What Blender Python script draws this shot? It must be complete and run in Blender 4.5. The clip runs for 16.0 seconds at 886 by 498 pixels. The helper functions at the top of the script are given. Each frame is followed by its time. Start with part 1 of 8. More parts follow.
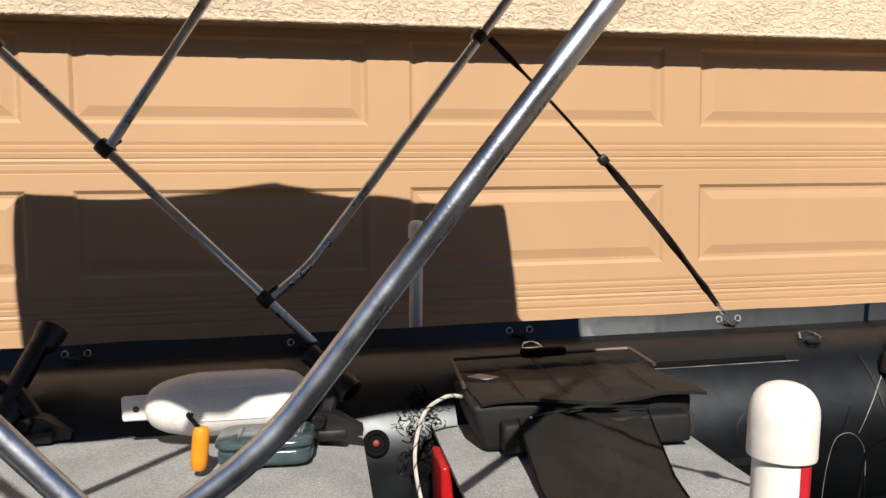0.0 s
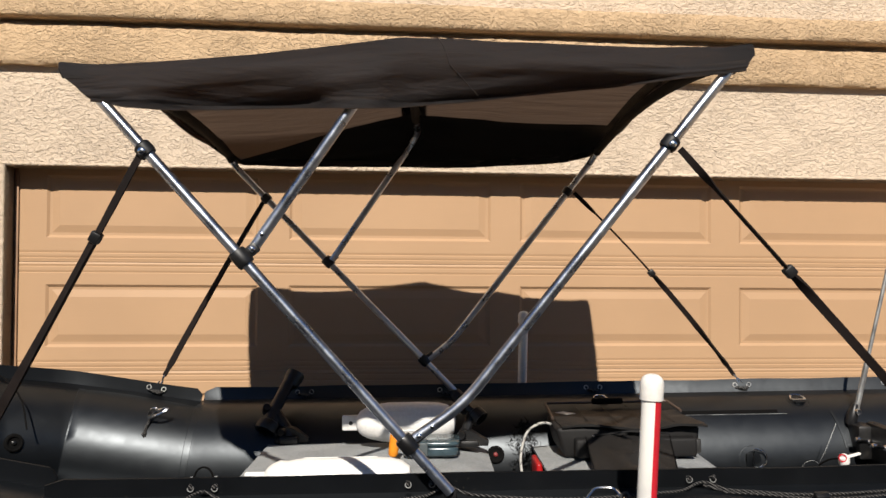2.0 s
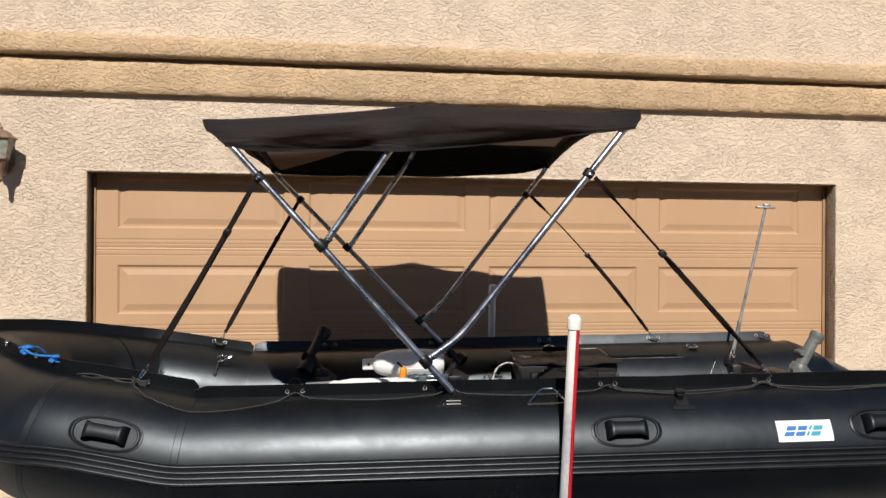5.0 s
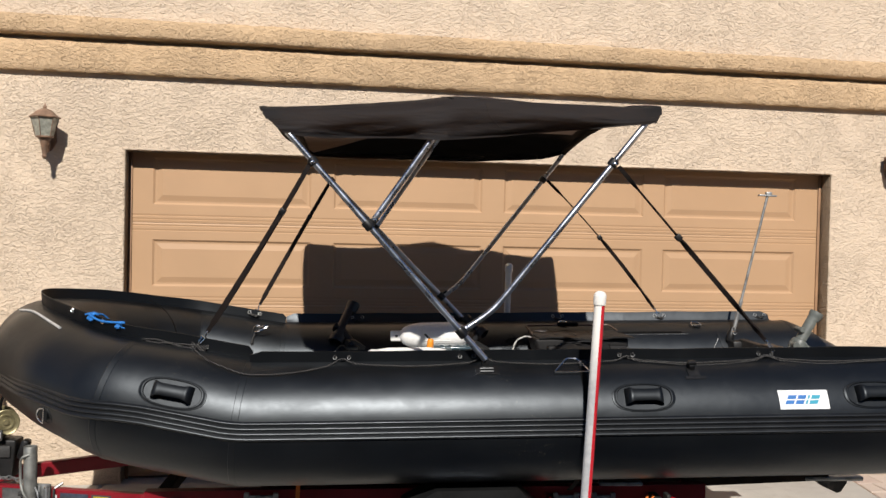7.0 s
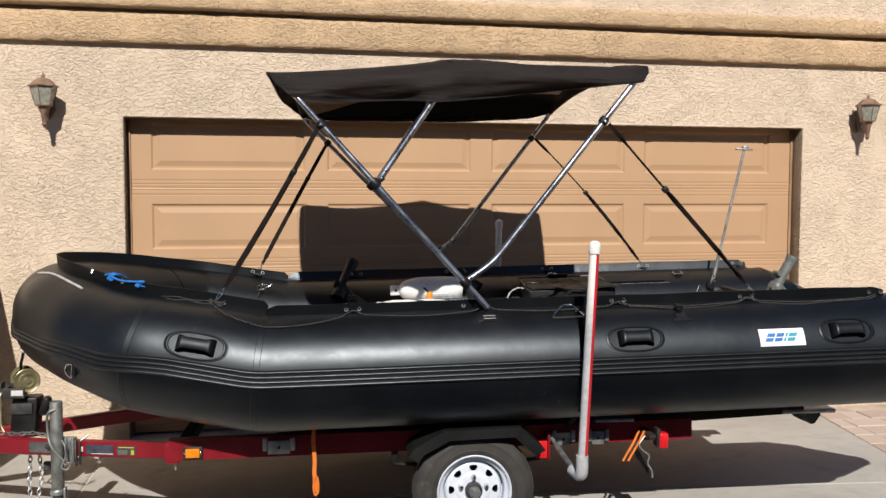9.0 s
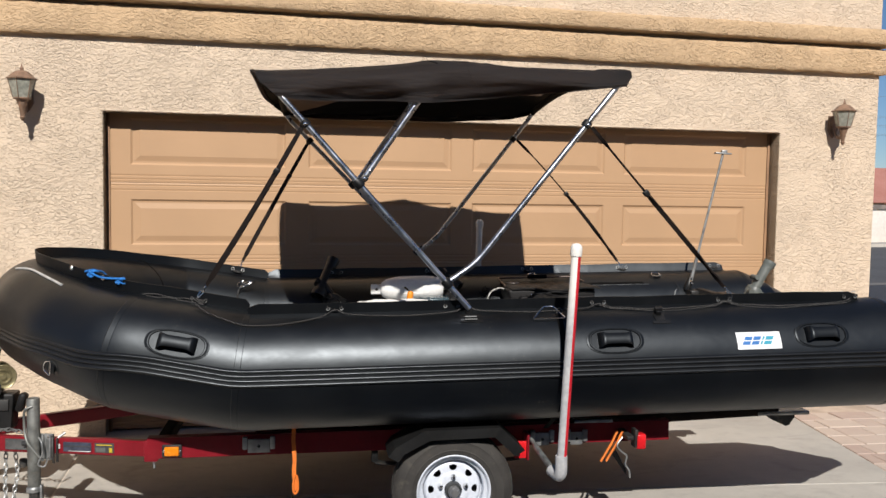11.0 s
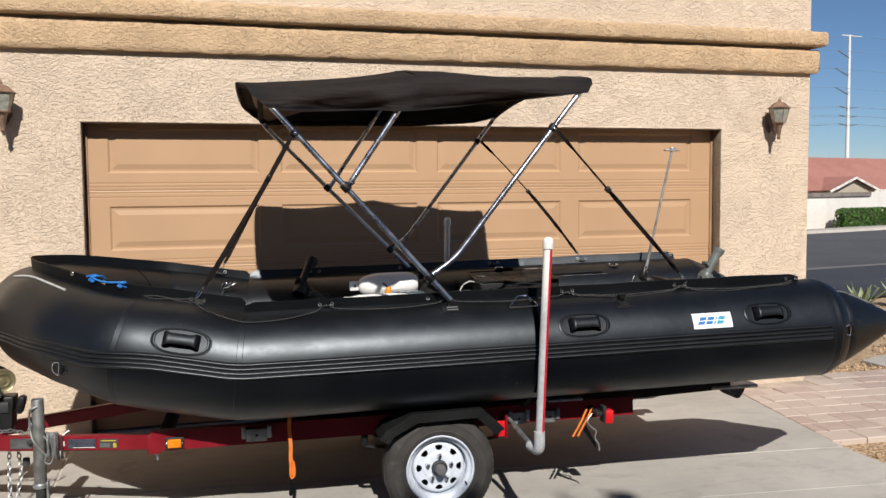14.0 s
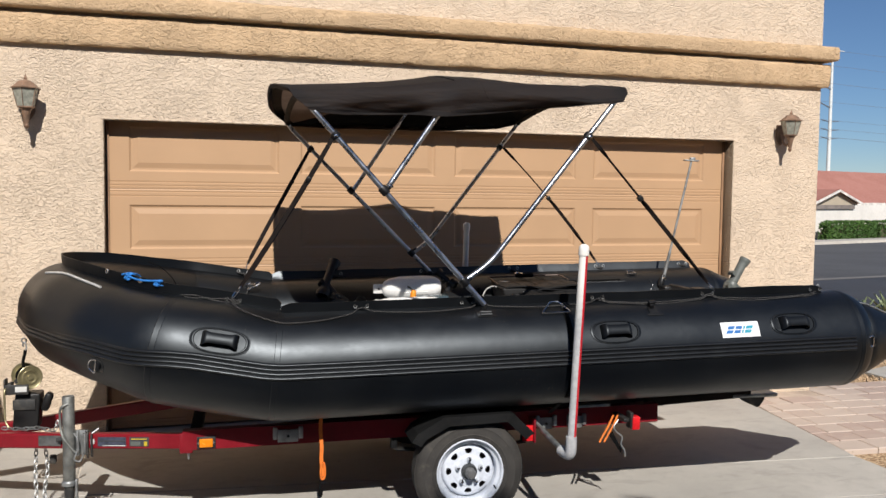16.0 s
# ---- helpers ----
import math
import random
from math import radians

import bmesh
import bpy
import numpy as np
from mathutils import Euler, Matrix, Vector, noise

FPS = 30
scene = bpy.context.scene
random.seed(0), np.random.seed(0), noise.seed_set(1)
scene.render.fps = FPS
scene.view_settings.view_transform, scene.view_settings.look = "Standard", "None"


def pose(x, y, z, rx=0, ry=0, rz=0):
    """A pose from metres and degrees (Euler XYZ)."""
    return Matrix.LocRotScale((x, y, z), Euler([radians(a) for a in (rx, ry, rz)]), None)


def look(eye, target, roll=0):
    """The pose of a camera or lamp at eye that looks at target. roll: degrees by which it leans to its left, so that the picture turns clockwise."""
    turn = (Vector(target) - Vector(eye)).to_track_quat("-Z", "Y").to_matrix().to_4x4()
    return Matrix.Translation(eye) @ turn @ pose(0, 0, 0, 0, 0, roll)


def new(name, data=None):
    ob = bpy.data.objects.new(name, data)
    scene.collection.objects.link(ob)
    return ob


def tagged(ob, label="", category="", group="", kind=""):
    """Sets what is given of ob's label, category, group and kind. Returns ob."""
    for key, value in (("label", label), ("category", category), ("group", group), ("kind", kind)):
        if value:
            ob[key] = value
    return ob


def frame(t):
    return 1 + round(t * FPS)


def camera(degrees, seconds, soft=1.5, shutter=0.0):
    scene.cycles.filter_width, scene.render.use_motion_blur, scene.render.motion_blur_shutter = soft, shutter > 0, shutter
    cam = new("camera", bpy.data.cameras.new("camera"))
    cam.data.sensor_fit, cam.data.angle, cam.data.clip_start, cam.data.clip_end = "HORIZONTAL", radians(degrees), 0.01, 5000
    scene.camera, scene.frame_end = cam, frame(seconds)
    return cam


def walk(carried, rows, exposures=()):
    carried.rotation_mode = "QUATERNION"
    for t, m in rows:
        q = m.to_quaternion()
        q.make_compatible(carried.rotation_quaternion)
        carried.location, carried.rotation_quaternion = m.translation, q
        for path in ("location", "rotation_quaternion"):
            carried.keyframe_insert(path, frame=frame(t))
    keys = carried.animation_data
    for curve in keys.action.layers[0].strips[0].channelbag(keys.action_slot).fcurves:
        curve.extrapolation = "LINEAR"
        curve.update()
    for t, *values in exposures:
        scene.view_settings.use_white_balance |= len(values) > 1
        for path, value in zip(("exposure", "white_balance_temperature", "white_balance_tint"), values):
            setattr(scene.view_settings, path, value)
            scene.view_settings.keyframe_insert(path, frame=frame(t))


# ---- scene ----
cam = camera(53.4, 16.0)
PATH = [
    (0, (1.9, -3.085, 1.586), (2.334, -1.139, 1.431), -0.5),
    (0.5, (1.814, -3.3655, 1.609), (2.218, -1.4075, 1.5655), -0.8),
    (1, (1.835, -3.737, 1.634), (2.1055, -1.756, 1.6136), -0.1),
    (1.5, (1.827, -4.018, 1.648), (2.017, -2.027, 1.649), 0.0),
    (2, (1.657, -4.329, 1.659), (1.854, -2.34, 1.7), 0.4),
    (2.5, (1.592, -4.68, 1.648), (1.81, -2.692, 1.706), 1.1),
    (3, (1.518, -4.953, 1.66), (1.769, -2.97, 1.716), 0.5),
    (3.5, (1.362, -5.171, 1.649), (1.664, -3.195, 1.685), -0.3),
    (3.7, (1.349, -5.229, 1.652), (1.663, -3.254, 1.672), -0.0),
    (5.8, (1.375, -5.653, 1.663), (1.603, -3.666, 1.668), 0.7),
    (6, (1.344, -5.662, 1.666), (1.549, -3.673, 1.675), 0.5),
    (6.5, (1.205, -5.734, 1.665), (1.44, -3.748, 1.66), 0.5),
    (7, (1.121, -5.835, 1.659), (1.437, -3.861, 1.618), 1.3),
    (7.5, (1.165, -5.979, 1.645), (1.486, -4.006, 1.572), 0.3),
    (8, (1.163, -6.033, 1.65), (1.467, -4.059, 1.544), -1.6),
    (8.5, (1.061, -6.035, 1.645), (1.384, -4.064, 1.536), -1.0),
    (9, (0.947, -6.037, 1.635), (1.327, -4.078, 1.509), 0.1),
    (9.2, (0.938, -6.039, 1.641), (1.344, -4.085, 1.511), 0.3),
    (11.3, (0.912, -6.046, 1.655), (1.345, -4.098, 1.521), 0.9),
    (11.5, (0.909, -6.055, 1.649), (1.327, -4.103, 1.52), 0.7),
    (12, (0.906, -6.052, 1.655), (1.306, -4.096, 1.531), 0.4),
    (12.5, (0.89, -6.059, 1.651), (1.311, -4.107, 1.527), 0.7),
    (13, (0.851, -6.119, 1.649), (1.347, -4.186, 1.516), 0.9),
    (13.5, (0.761, -6.251, 1.652), (1.323, -4.337, 1.508), 0.1),
    (14, (0.67, -6.319, 1.669), (1.225, -4.403, 1.531), -0.5),
    (14.5, (0.55, -6.294, 1.666), (1.142, -4.388, 1.534), -0.7),
    (15, (0.45, -6.271, 1.657), (1.095, -4.383, 1.512), -0.0),
    (15.5, (0.418, -6.272, 1.663), (1.036, -4.375, 1.521), 0.6),
    (16, (0.415, -6.275, 1.671), (1.009, -4.369, 1.543), 0.7),
]
walk(cam, [(t, look(eye, target, roll)) for t, eye, target, roll in PATH], [(0, 0.50, 7160, 10), (0.5, 0.36, 7120, 10), (1.0, 0.41, 7060, 10), (1.5, 0.41, 7010, 10), (2.5, 0.18, 6830, 10), (3.5, 0.20, 6740, 10), (8.0, 0.22, 6660, 10), (13.5, 0.24, 6580, 10), (16.0, 0.24, 6560, 10)])

# ---- light ----
SUN_EL, SUN_AZ = 39.5, 8.0          # elevation; heading of the rays from +y towards +x
el, az = radians(SUN_EL), radians(SUN_AZ)
SUN_DIR = Vector((math.sin(az) * math.cos(el), math.cos(az) * math.cos(el), -math.sin(el)))
sun = new("sun", bpy.data.lights.new("sun", "SUN"))
sun.data.energy, sun.data.angle, sun.data.color = 4.9, radians(0.55), (1.0, 0.965, 0.92)
sun.matrix_world = look((0, 0, 12), Vector((0, 0, 12)) + SUN_DIR)
world = bpy.data.worlds.new("sky")
scene.world = world
world.use_nodes = True
wn = world.node_tree.nodes
sky = wn.new("ShaderNodeTexSky")
sky.sky_type, sky.sun_disc = "NISHITA", False
sky.sun_elevation = el
sky.sun_rotation = math.atan2(-SUN_DIR.x, -SUN_DIR.y)
sky.air_density, sky.dust_density, sky.ozone_density, sky.altitude = 1.0, 0.0, 7.0, 1800
wn["Background"].inputs["Strength"].default_value = 0.063
world.node_tree.links.new(sky.outputs[0], wn["Background"].inputs["Color"])


# ---- materials ----
class Nodes:
    """A small helper round a material's node tree."""

    def __init__(self, name):
        self.mat = bpy.data.materials.new(name)
        self.mat.use_nodes = True
        self.t = self.mat.node_tree
        self.bsdf = self.t.nodes["Principled BSDF"]

    def add(self, kind, **settings):
        n = self.t.nodes.new(kind)
        for key, value in settings.items():
            n.inputs[key.replace("_", " ")].default_value = value
        return n

    def link(self, a, b):
        self.t.links.new(a, b)

    def coords(self, obj=True):
        return self.add("ShaderNodeTexCoord").outputs["Object" if obj else "Generated"]

    def noise(self, co, scale, detail=4.0, rough=0.55, distortion=0.0):
        n = self.add("ShaderNodeTexNoise", Scale=scale, Detail=detail, Roughness=rough, Distortion=distortion)
        self.link(co, n.inputs["Vector"])
        return n.outputs["Fac"]

    def ramp(self, fac, lo, hi, a=0.0, b=1.0):
        n = self.add("ShaderNodeMapRange", From_Min=lo, From_Max=hi, To_Min=a, To_Max=b)
        n.interpolation_type = "SMOOTHSTEP"
        self.link(fac, n.inputs["Value"])
        return n.outputs["Result"]

    def mix(self, fac, a, b, blend="MIX"):
        n = self.t.nodes.new("ShaderNodeMix")
        n.data_type, n.blend_type = "RGBA", blend
        for sock, value in ((n.inputs[0], fac), (n.inputs[6], a), (n.inputs[7], b)):
            if isinstance(value, bpy.types.NodeSocket):
                self.link(value, sock)
            else:
                sock.default_value = value if isinstance(value, float) else (*value, 1.0)
        return n.outputs[2]

    def math(self, op, a, b=0.0):
        n = self.t.nodes.new("ShaderNodeMath")
        n.operation = op
        for sock, value in zip(n.inputs, (a, b)):
            if isinstance(value, bpy.types.NodeSocket):
                self.link(value, sock)
            else:
                sock.default_value = value
        return n.outputs[0]

    def bump(self, height, strength=0.5, distance=0.002, before=None):
        n = self.add("ShaderNodeBump", Strength=strength, Distance=distance)
        self.link(height, n.inputs["Height"])
        if before is not None:
            self.link(before, n.inputs["Normal"])
        return n.outputs["Normal"]

    def done(self, color, rough, metal=0.0, normal=None, spec=0.5):
        for key, value in (("Base Color", color), ("Roughness", rough), ("Metallic", metal), ("Specular IOR Level", spec)):
            sock = self.bsdf.inputs[key]
            if isinstance(value, bpy.types.NodeSocket):
                self.link(value, sock)
            else:
                sock.default_value = (*value, 1.0) if isinstance(value, tuple) else value
        if normal is not None:
            self.link(normal, self.bsdf.inputs["Normal"])
        return self.mat


def shade(c, f):
    return tuple(min(1.0, v * f) for v in c)


def simple(name, color, rough=0.5, metal=0.0, vary=0.25, big=3.0, fine=90.0, relief=0.25, depth=0.0006, spec=0.5, dust=0.0, dust_color=(0.3, 0.26, 0.2)):
    """Plain stuff with variation at two sizes and a fine relief."""
    n = Nodes(name)
    co = n.coords()
    f1, f2 = n.noise(co, big, 5.0), n.noise(co, fine, 3.0)
    c = n.mix(n.ramp(f1, 0.3, 0.7), shade(color, 1 - vary), shade(color, 1 + vary))
    c = n.mix(n.ramp(f2, 0.25, 0.75, 0.0, 0.5), c, n.mix(1.0, c, (0.78, 0.78, 0.78), "MULTIPLY"))
    if dust:
        c = n.mix(n.ramp(n.noise(co, big * 2.3, 7.0, 0.65), 0.5, 0.8, 0.0, dust), c, dust_color)
    r = n.ramp(f1, 0.3, 0.7, max(0.05, rough - 0.07), min(1.0, rough + 0.07))
    return n.done(c, r, metal, n.bump(f2, relief, depth), spec)


def stucco(name, color, plateau=38.0, depth=0.0095, strength=0.82, stained=0.93):
    """Lace-textured stucco: torn flat plateaus over a sandy coat."""
    n = Nodes(name)
    co = n.coords()
    stretched = n.add("ShaderNodeMapping", Scale=(0.72, 1.0, 1.25))
    n.link(co, stretched.inputs["Vector"])
    v = stretched.outputs[0]
    lace = n.ramp(n.noise(v, plateau, 4.0, 0.55, 1.1), 0.45, 0.555)
    lace2 = n.ramp(n.noise(v, plateau * 2.1, 3.0, 0.6, 0.9), 0.4, 0.62)
    grit = n.noise(co, 260.0, 3.0, 0.6)
    stain = n.noise(co, 0.8, 6.0, 0.6)
    blotch = n.noise(co, 5.0, 4.0, 0.6)
    c = n.mix(n.ramp(stain, 0.3, 0.7), shade(color, stained), shade(color, 1.05))
    c = n.mix(n.ramp(blotch, 0.4, 0.75, 0.0, 0.22), c, shade(color, 0.90))
    c = n.mix(n.ramp(grit, 0.35, 0.7, 0.0, 0.18), c, shade(color, 0.7))
    # worn and patched places are smoother
    smooth_patch = n.ramp(n.noise(co, 3.4, 5.0, 0.6, 0.8), 0.40, 0.68, 1.0, 0.50)
    h = n.math("MULTIPLY", n.math("ADD", n.math("MULTIPLY", lace, 0.7), n.math("MULTIPLY", lace2, 0.35)), smooth_patch)
    c = n.mix(n.ramp(lace, 0.0, 1.0, 0.09, 0.0), c, shade(color, 0.72))
    h = n.math("ADD", h, n.math("MULTIPLY", grit, 0.22))
    return n.done(c, 0.93, 0.0, n.bump(h, strength, depth), 0.15)


def door_paint():
    n = Nodes("door_paint")
    co = n.coords()
    m = n.add("ShaderNodeMapping", Scale=(3.0, 1.0, 90.0))
    n.link(co, m.inputs["Vector"])
    grain = n.noise(m.outputs[0], 2.0, 5.0, 0.6, 0.6)
    big = n.noise(co, 1.1, 5.0)
    base = (0.440, 0.277, 0.159)
    c = n.mix(n.ramp(big, 0.3, 0.7), shade(base, 0.95), shade(base, 1.05))
    c = n.mix(n.ramp(grain, 0.5, 0.75, 0.0, 0.10), c, shade(base, 1.25))
    return n.done(c, 0.55, 0.0, n.bump(grain, 0.25, 0.0012), 0.3)


def concrete(name="concrete", base=(0.41, 0.385, 0.345)):
    n = Nodes(name)
    co = n.coords()
    stain = n.noise(co, 0.9, 7.0, 0.62)
    mottle = n.noise(co, 9.0, 5.0, 0.6)
    grit = n.noise(co, 330.0, 2.0)
    c = n.mix(n.ramp(stain, 0.3, 0.72), shade(base, 0.90), shade(base, 1.14))
    c = n.mix(n.ramp(n.noise(co, 2.6, 8.0, 0.68, 0.5), 0.53, 0.72, 0.0, 0.5), c, shade(base, 0.60))
    drag = n.add("ShaderNodeMapping", Scale=(1.4, 5.0, 1.0), Rotation=(0.0, 0.0, 0.5))
    n.link(co, drag.inputs["Vector"])
    c = n.mix(n.ramp(n.noise(drag.outputs[0], 1.7, 6.0, 0.6, 0.7), 0.56, 0.70, 0.0, 0.45), c, shade(base, 0.66))
    c = n.mix(n.ramp(n.noise(co, 21.0, 3.0, 0.5), 0.70, 0.76, 0.0, 0.5), c, shade(base, 0.45))
    c = n.mix(n.ramp(mottle, 0.45, 0.75, 0.0, 0.45), c, shade(base, 0.8))
    c = n.mix(n.ramp(grit, 0.5, 0.75, 0.0, 0.3), c, shade(base, 0.6))
    return n.done(c, 0.88, 0.0, n.bump(n.math("ADD", n.math("MULTIPLY", mottle, 0.6), grit), 0.35, 0.0015), 0.25)


def paver():
    n = Nodes("paver")
    co = n.coords()
    tone = n.add("ShaderNodeObjectInfo").outputs["Random"]
    c = n.mix(n.ramp(tone, 0.2, 0.8), (0.395, 0.300, 0.255), (0.47, 0.385, 0.325))
    c = n.mix(n.ramp(n.noise(co, 14.0, 5.0), 0.4, 0.75, 0.0, 0.45), c, (0.44, 0.36, 0.29))
    c = n.mix(n.ramp(n.noise(co, 1.6, 5.0), 0.45, 0.75, 0.0, 0.4), c, (0.50, 0.42, 0.35))
    grit = n.noise(co, 240.0, 2.0)
    return n.done(c, 0.9, 0.0, n.bump(grit, 0.5, 0.002), 0.25)


def gravel_ground():
    n = Nodes("gravel_ground")
    co = n.coords()
    v = n.add("ShaderNodeTexVoronoi", Scale=42.0)
    n.link(co, v.inputs["Vector"])
    tone = n.mix(n.ramp(v.outputs["Color"], 0.1, 0.9), (0.30, 0.19, 0.105), (0.52, 0.38, 0.24))
    c = n.mix(n.ramp(n.noise(co, 0.35, 6.0), 0.35, 0.7, 0.0, 0.5), tone, (0.42, 0.31, 0.2))
    return n.done(c, 0.95, 0.0, n.bump(v.outputs["Distance"], 0.8, -0.02), 0.2)


def asphalt(name, base):
    n = Nodes(name)
    co = n.coords()
    grit = n.noise(co, 120.0, 2.0)
    stain = n.noise(co, 0.25, 6.0, 0.6)
    m = n.add("ShaderNodeMapping", Scale=(0.05, 0.9, 1.0))
    n.link(co, m.inputs["Vector"])
    streak = n.noise(m.outputs[0], 1.0, 4.0)
    c = n.mix(n.ramp(stain, 0.3, 0.7), shade(base, 0.85), shade(base, 1.15))
    c = n.mix(n.ramp(streak, 0.45, 0.7, 0.0, 0.35), c, shade(base, 1.35))
    c = n.mix(n.ramp(grit, 0.5, 0.8, 0.0, 0.4), c, shade(base, 1.7))
    return n.done(c, 0.85, 0.0, n.bump(grit, 0.4, 0.004), 0.3)


def boat_rubber(name="boat_rubber", base=(0.0020, 0.0025, 0.0034), rough=0.39, gloss=0.56, wrinkle=0.0):
    """Black coated fabric with dust, scuffs and faint ripples."""
    n = Nodes(name)
    co = n.coords()
    weave = n.noise(co, 420.0, 2.0)
    ripple = n.noise(co, 6.0, 3.0)
    dust = n.noise(co, 3.2, 7.0, 0.65)
    m = n.add("ShaderNodeMapping", Scale=(3.0, 40.0, 60.0))
    n.link(co, m.inputs["Vector"])
    scuff = n.noise(m.outputs[0], 1.6, 4.0, 0.6, 0.4)
    c = n.mix(n.ramp(ripple, 0.3, 0.7), shade(base, 0.85), shade(base, 1.2))
    c = n.mix(n.ramp(dust, 0.5, 0.85, 0.0, 0.012), c, (0.16, 0.145, 0.12))
    c = n.mix(n.ramp(scuff, 0.70, 0.82, 0.0, 0.07), c, (0.14, 0.135, 0.13))
    scratch = n.add("ShaderNodeMapping", Scale=(4.0, 90.0, 140.0), Rotation=(0.0, 0.12, 0.05))
    n.link(co, scratch.inputs["Vector"])
    c = n.mix(n.ramp(n.noise(scratch.outputs[0], 2.2, 5.0, 0.7), 0.70, 0.80, 0.0, 0.10), c, (0.16, 0.155, 0.15))
    speck = n.math("MULTIPLY", n.ramp(n.noise(co, 95.0, 3.0, 0.7), 0.62, 0.70), n.ramp(n.noise(co, 2.7, 3.0, 0.5), 0.60, 0.68, 0.0, 0.28))
    c = n.mix(speck, c, (0.22, 0.20, 0.15))
    smear = n.noise(co, 13.0, 6.0, 0.65, 0.8)
    r = n.math("ADD", n.ramp(dust, 0.3, 0.75, rough - 0.015, rough + 0.03), n.ramp(smear, 0.35, 0.7, -0.015, 0.025))
    nb = n.bump(n.math("ADD", ripple, n.math("MULTIPLY", smear, 0.05)), 0.28, 0.005)
    if wrinkle:
        nb = n.bump(n.noise(co, 8.0, 2.0, 0.5, 0.6), wrinkle, 0.02, nb)
    n.bsdf.inputs["Specular Tint"].default_value = (0.85, 0.93, 1.0, 1.0)
    return n.done(c, r, 0.0, n.bump(weave, 0.2, 0.0004, nb), gloss)


def greyed_pipe():
    """White pipe that turns grey below a ragged line."""
    n = Nodes("greyed_white_pipe")
    co = n.coords()
    sep = n.add("ShaderNodeSeparateXYZ")
    n.link(co, sep.inputs[0])
    line = n.math("ADD", sep.outputs[2], n.math("MULTIPLY", n.noise(co, 9.0, 4.0), 0.10))
    c = n.mix(n.ramp(n.noise(co, 5.0, 5.0), 0.3, 0.7), (0.74, 0.72, 0.67), (0.80, 0.78, 0.73))
    c = n.mix(n.ramp(line, 0.60, 0.86, 1.0, 0.0), c, n.mix(n.ramp(n.noise(co, 40.0, 4.0), 0.35, 0.7), (0.36, 0.365, 0.375), (0.46, 0.46, 0.46)))
    return n.done(c, 0.4, 0.0, n.bump(n.noise(co, 90.0, 3.0), 0.1, 0.0006))


def canopy_cloth():
    n = Nodes("canopy_cloth")
    co = n.coords()
    weave = n.noise(co, 700.0, 2.0)
    m = n.add("ShaderNodeMapping", Scale=(1.0, 4.5, 6.0), Rotation=(0.0, 0.0, 0.25))
    n.link(co, m.inputs["Vector"])
    fold = n.noise(m.outputs[0], 2.6, 3.0, 0.5, 0.6)
    c = n.mix(n.ramp(fold, 0.3, 0.7), (0.0160, 0.0148, 0.0156), (0.0245, 0.0228, 0.0240))
    crease = n.add("ShaderNodeMapping", Scale=(1.6, 7.0, 9.0), Rotation=(0.0, 0.0, -0.35))
    n.link(co, crease.inputs["Vector"])
    fine = n.noise(crease.outputs[0], 4.2, 3.0, 0.55, 0.8)
    normal = n.bump(weave, 0.25, 0.0004, n.bump(fine, 0.55, 0.008, n.bump(fold, 0.8, 0.020)))
    n.done(c, 0.78, 0.0, normal, 0.3)
    tr = n.add("ShaderNodeBsdfTranslucent", Color=(0.47, 0.385, 0.325, 1.0))
    n.link(normal, tr.inputs["Normal"])
    mixer = n.add("ShaderNodeMixShader", Fac=0.48)
    n.link(n.bsdf.outputs[0], mixer.inputs[1])
    n.link(tr.outputs[0], mixer.inputs[2])
    n.link(mixer.outputs[0], n.t.nodes["Material Output"].inputs["Surface"])
    return n.mat


def carpet():
    n = Nodes("marine_carpet")
    co = n.coords()
    loop = n.noise(co, 210.0, 3.0, 0.7)
    patch = n.noise(co, 5.0, 5.0)
    c = n.mix(n.ramp(patch, 0.3, 0.7), (0.31, 0.325, 0.33), (0.41, 0.425, 0.43))
    c = n.mix(n.ramp(loop, 0.35, 0.7), n.mix(1.0, c, (0.6, 0.6, 0.6), "MULTIPLY"), c)
    return n.done(c, 0.97, 0.0, n.bump(loop, 0.8, 0.003), 0.1)


def braid():
    n = Nodes("braided_rope")
    co = n.coords()
    w = n.add("ShaderNodeTexWave", Scale=58.0, Distortion=0.6)
    w.bands_direction = "DIAGONAL"
    n.link(co, w.inputs["Vector"])
    c = n.mix(n.ramp(w.outputs["Fac"], 0.72, 0.92), (0.005, 0.005, 0.0055), (0.11, 0.105, 0.10))
    return n.done(c, 0.7, 0.0, n.bump(w.outputs["Fac"], 0.8, 0.002), 0.3)


def roof_tile():
    n = Nodes("roof_tile")
    co = n.coords()
    c = n.mix(n.ramp(n.noise(co, 0.5, 5.0), 0.3, 0.7), (0.29, 0.125, 0.098), (0.34, 0.155, 0.125))
    c = n.mix(n.ramp(n.noise(co, 6.0, 4.0), 0.4, 0.7, 0.0, 0.5), c, (0.37, 0.19, 0.155))
    return n.done(c, 0.85, 0.0, None, 0.2)


def leaf(name, a, b):
    n = Nodes(name)
    co = n.coords()
    isl = n.add("ShaderNodeNewGeometry").outputs["Random Per Island"]
    c = n.mix(isl, a, b)
    c = n.mix(n.ramp(n.noise(co, 1.5, 4.0), 0.35, 0.7, 0.0, 0.5), c, shade(a, 0.7))
    return n.done(c, 0.6, 0.0, None, 0.3)


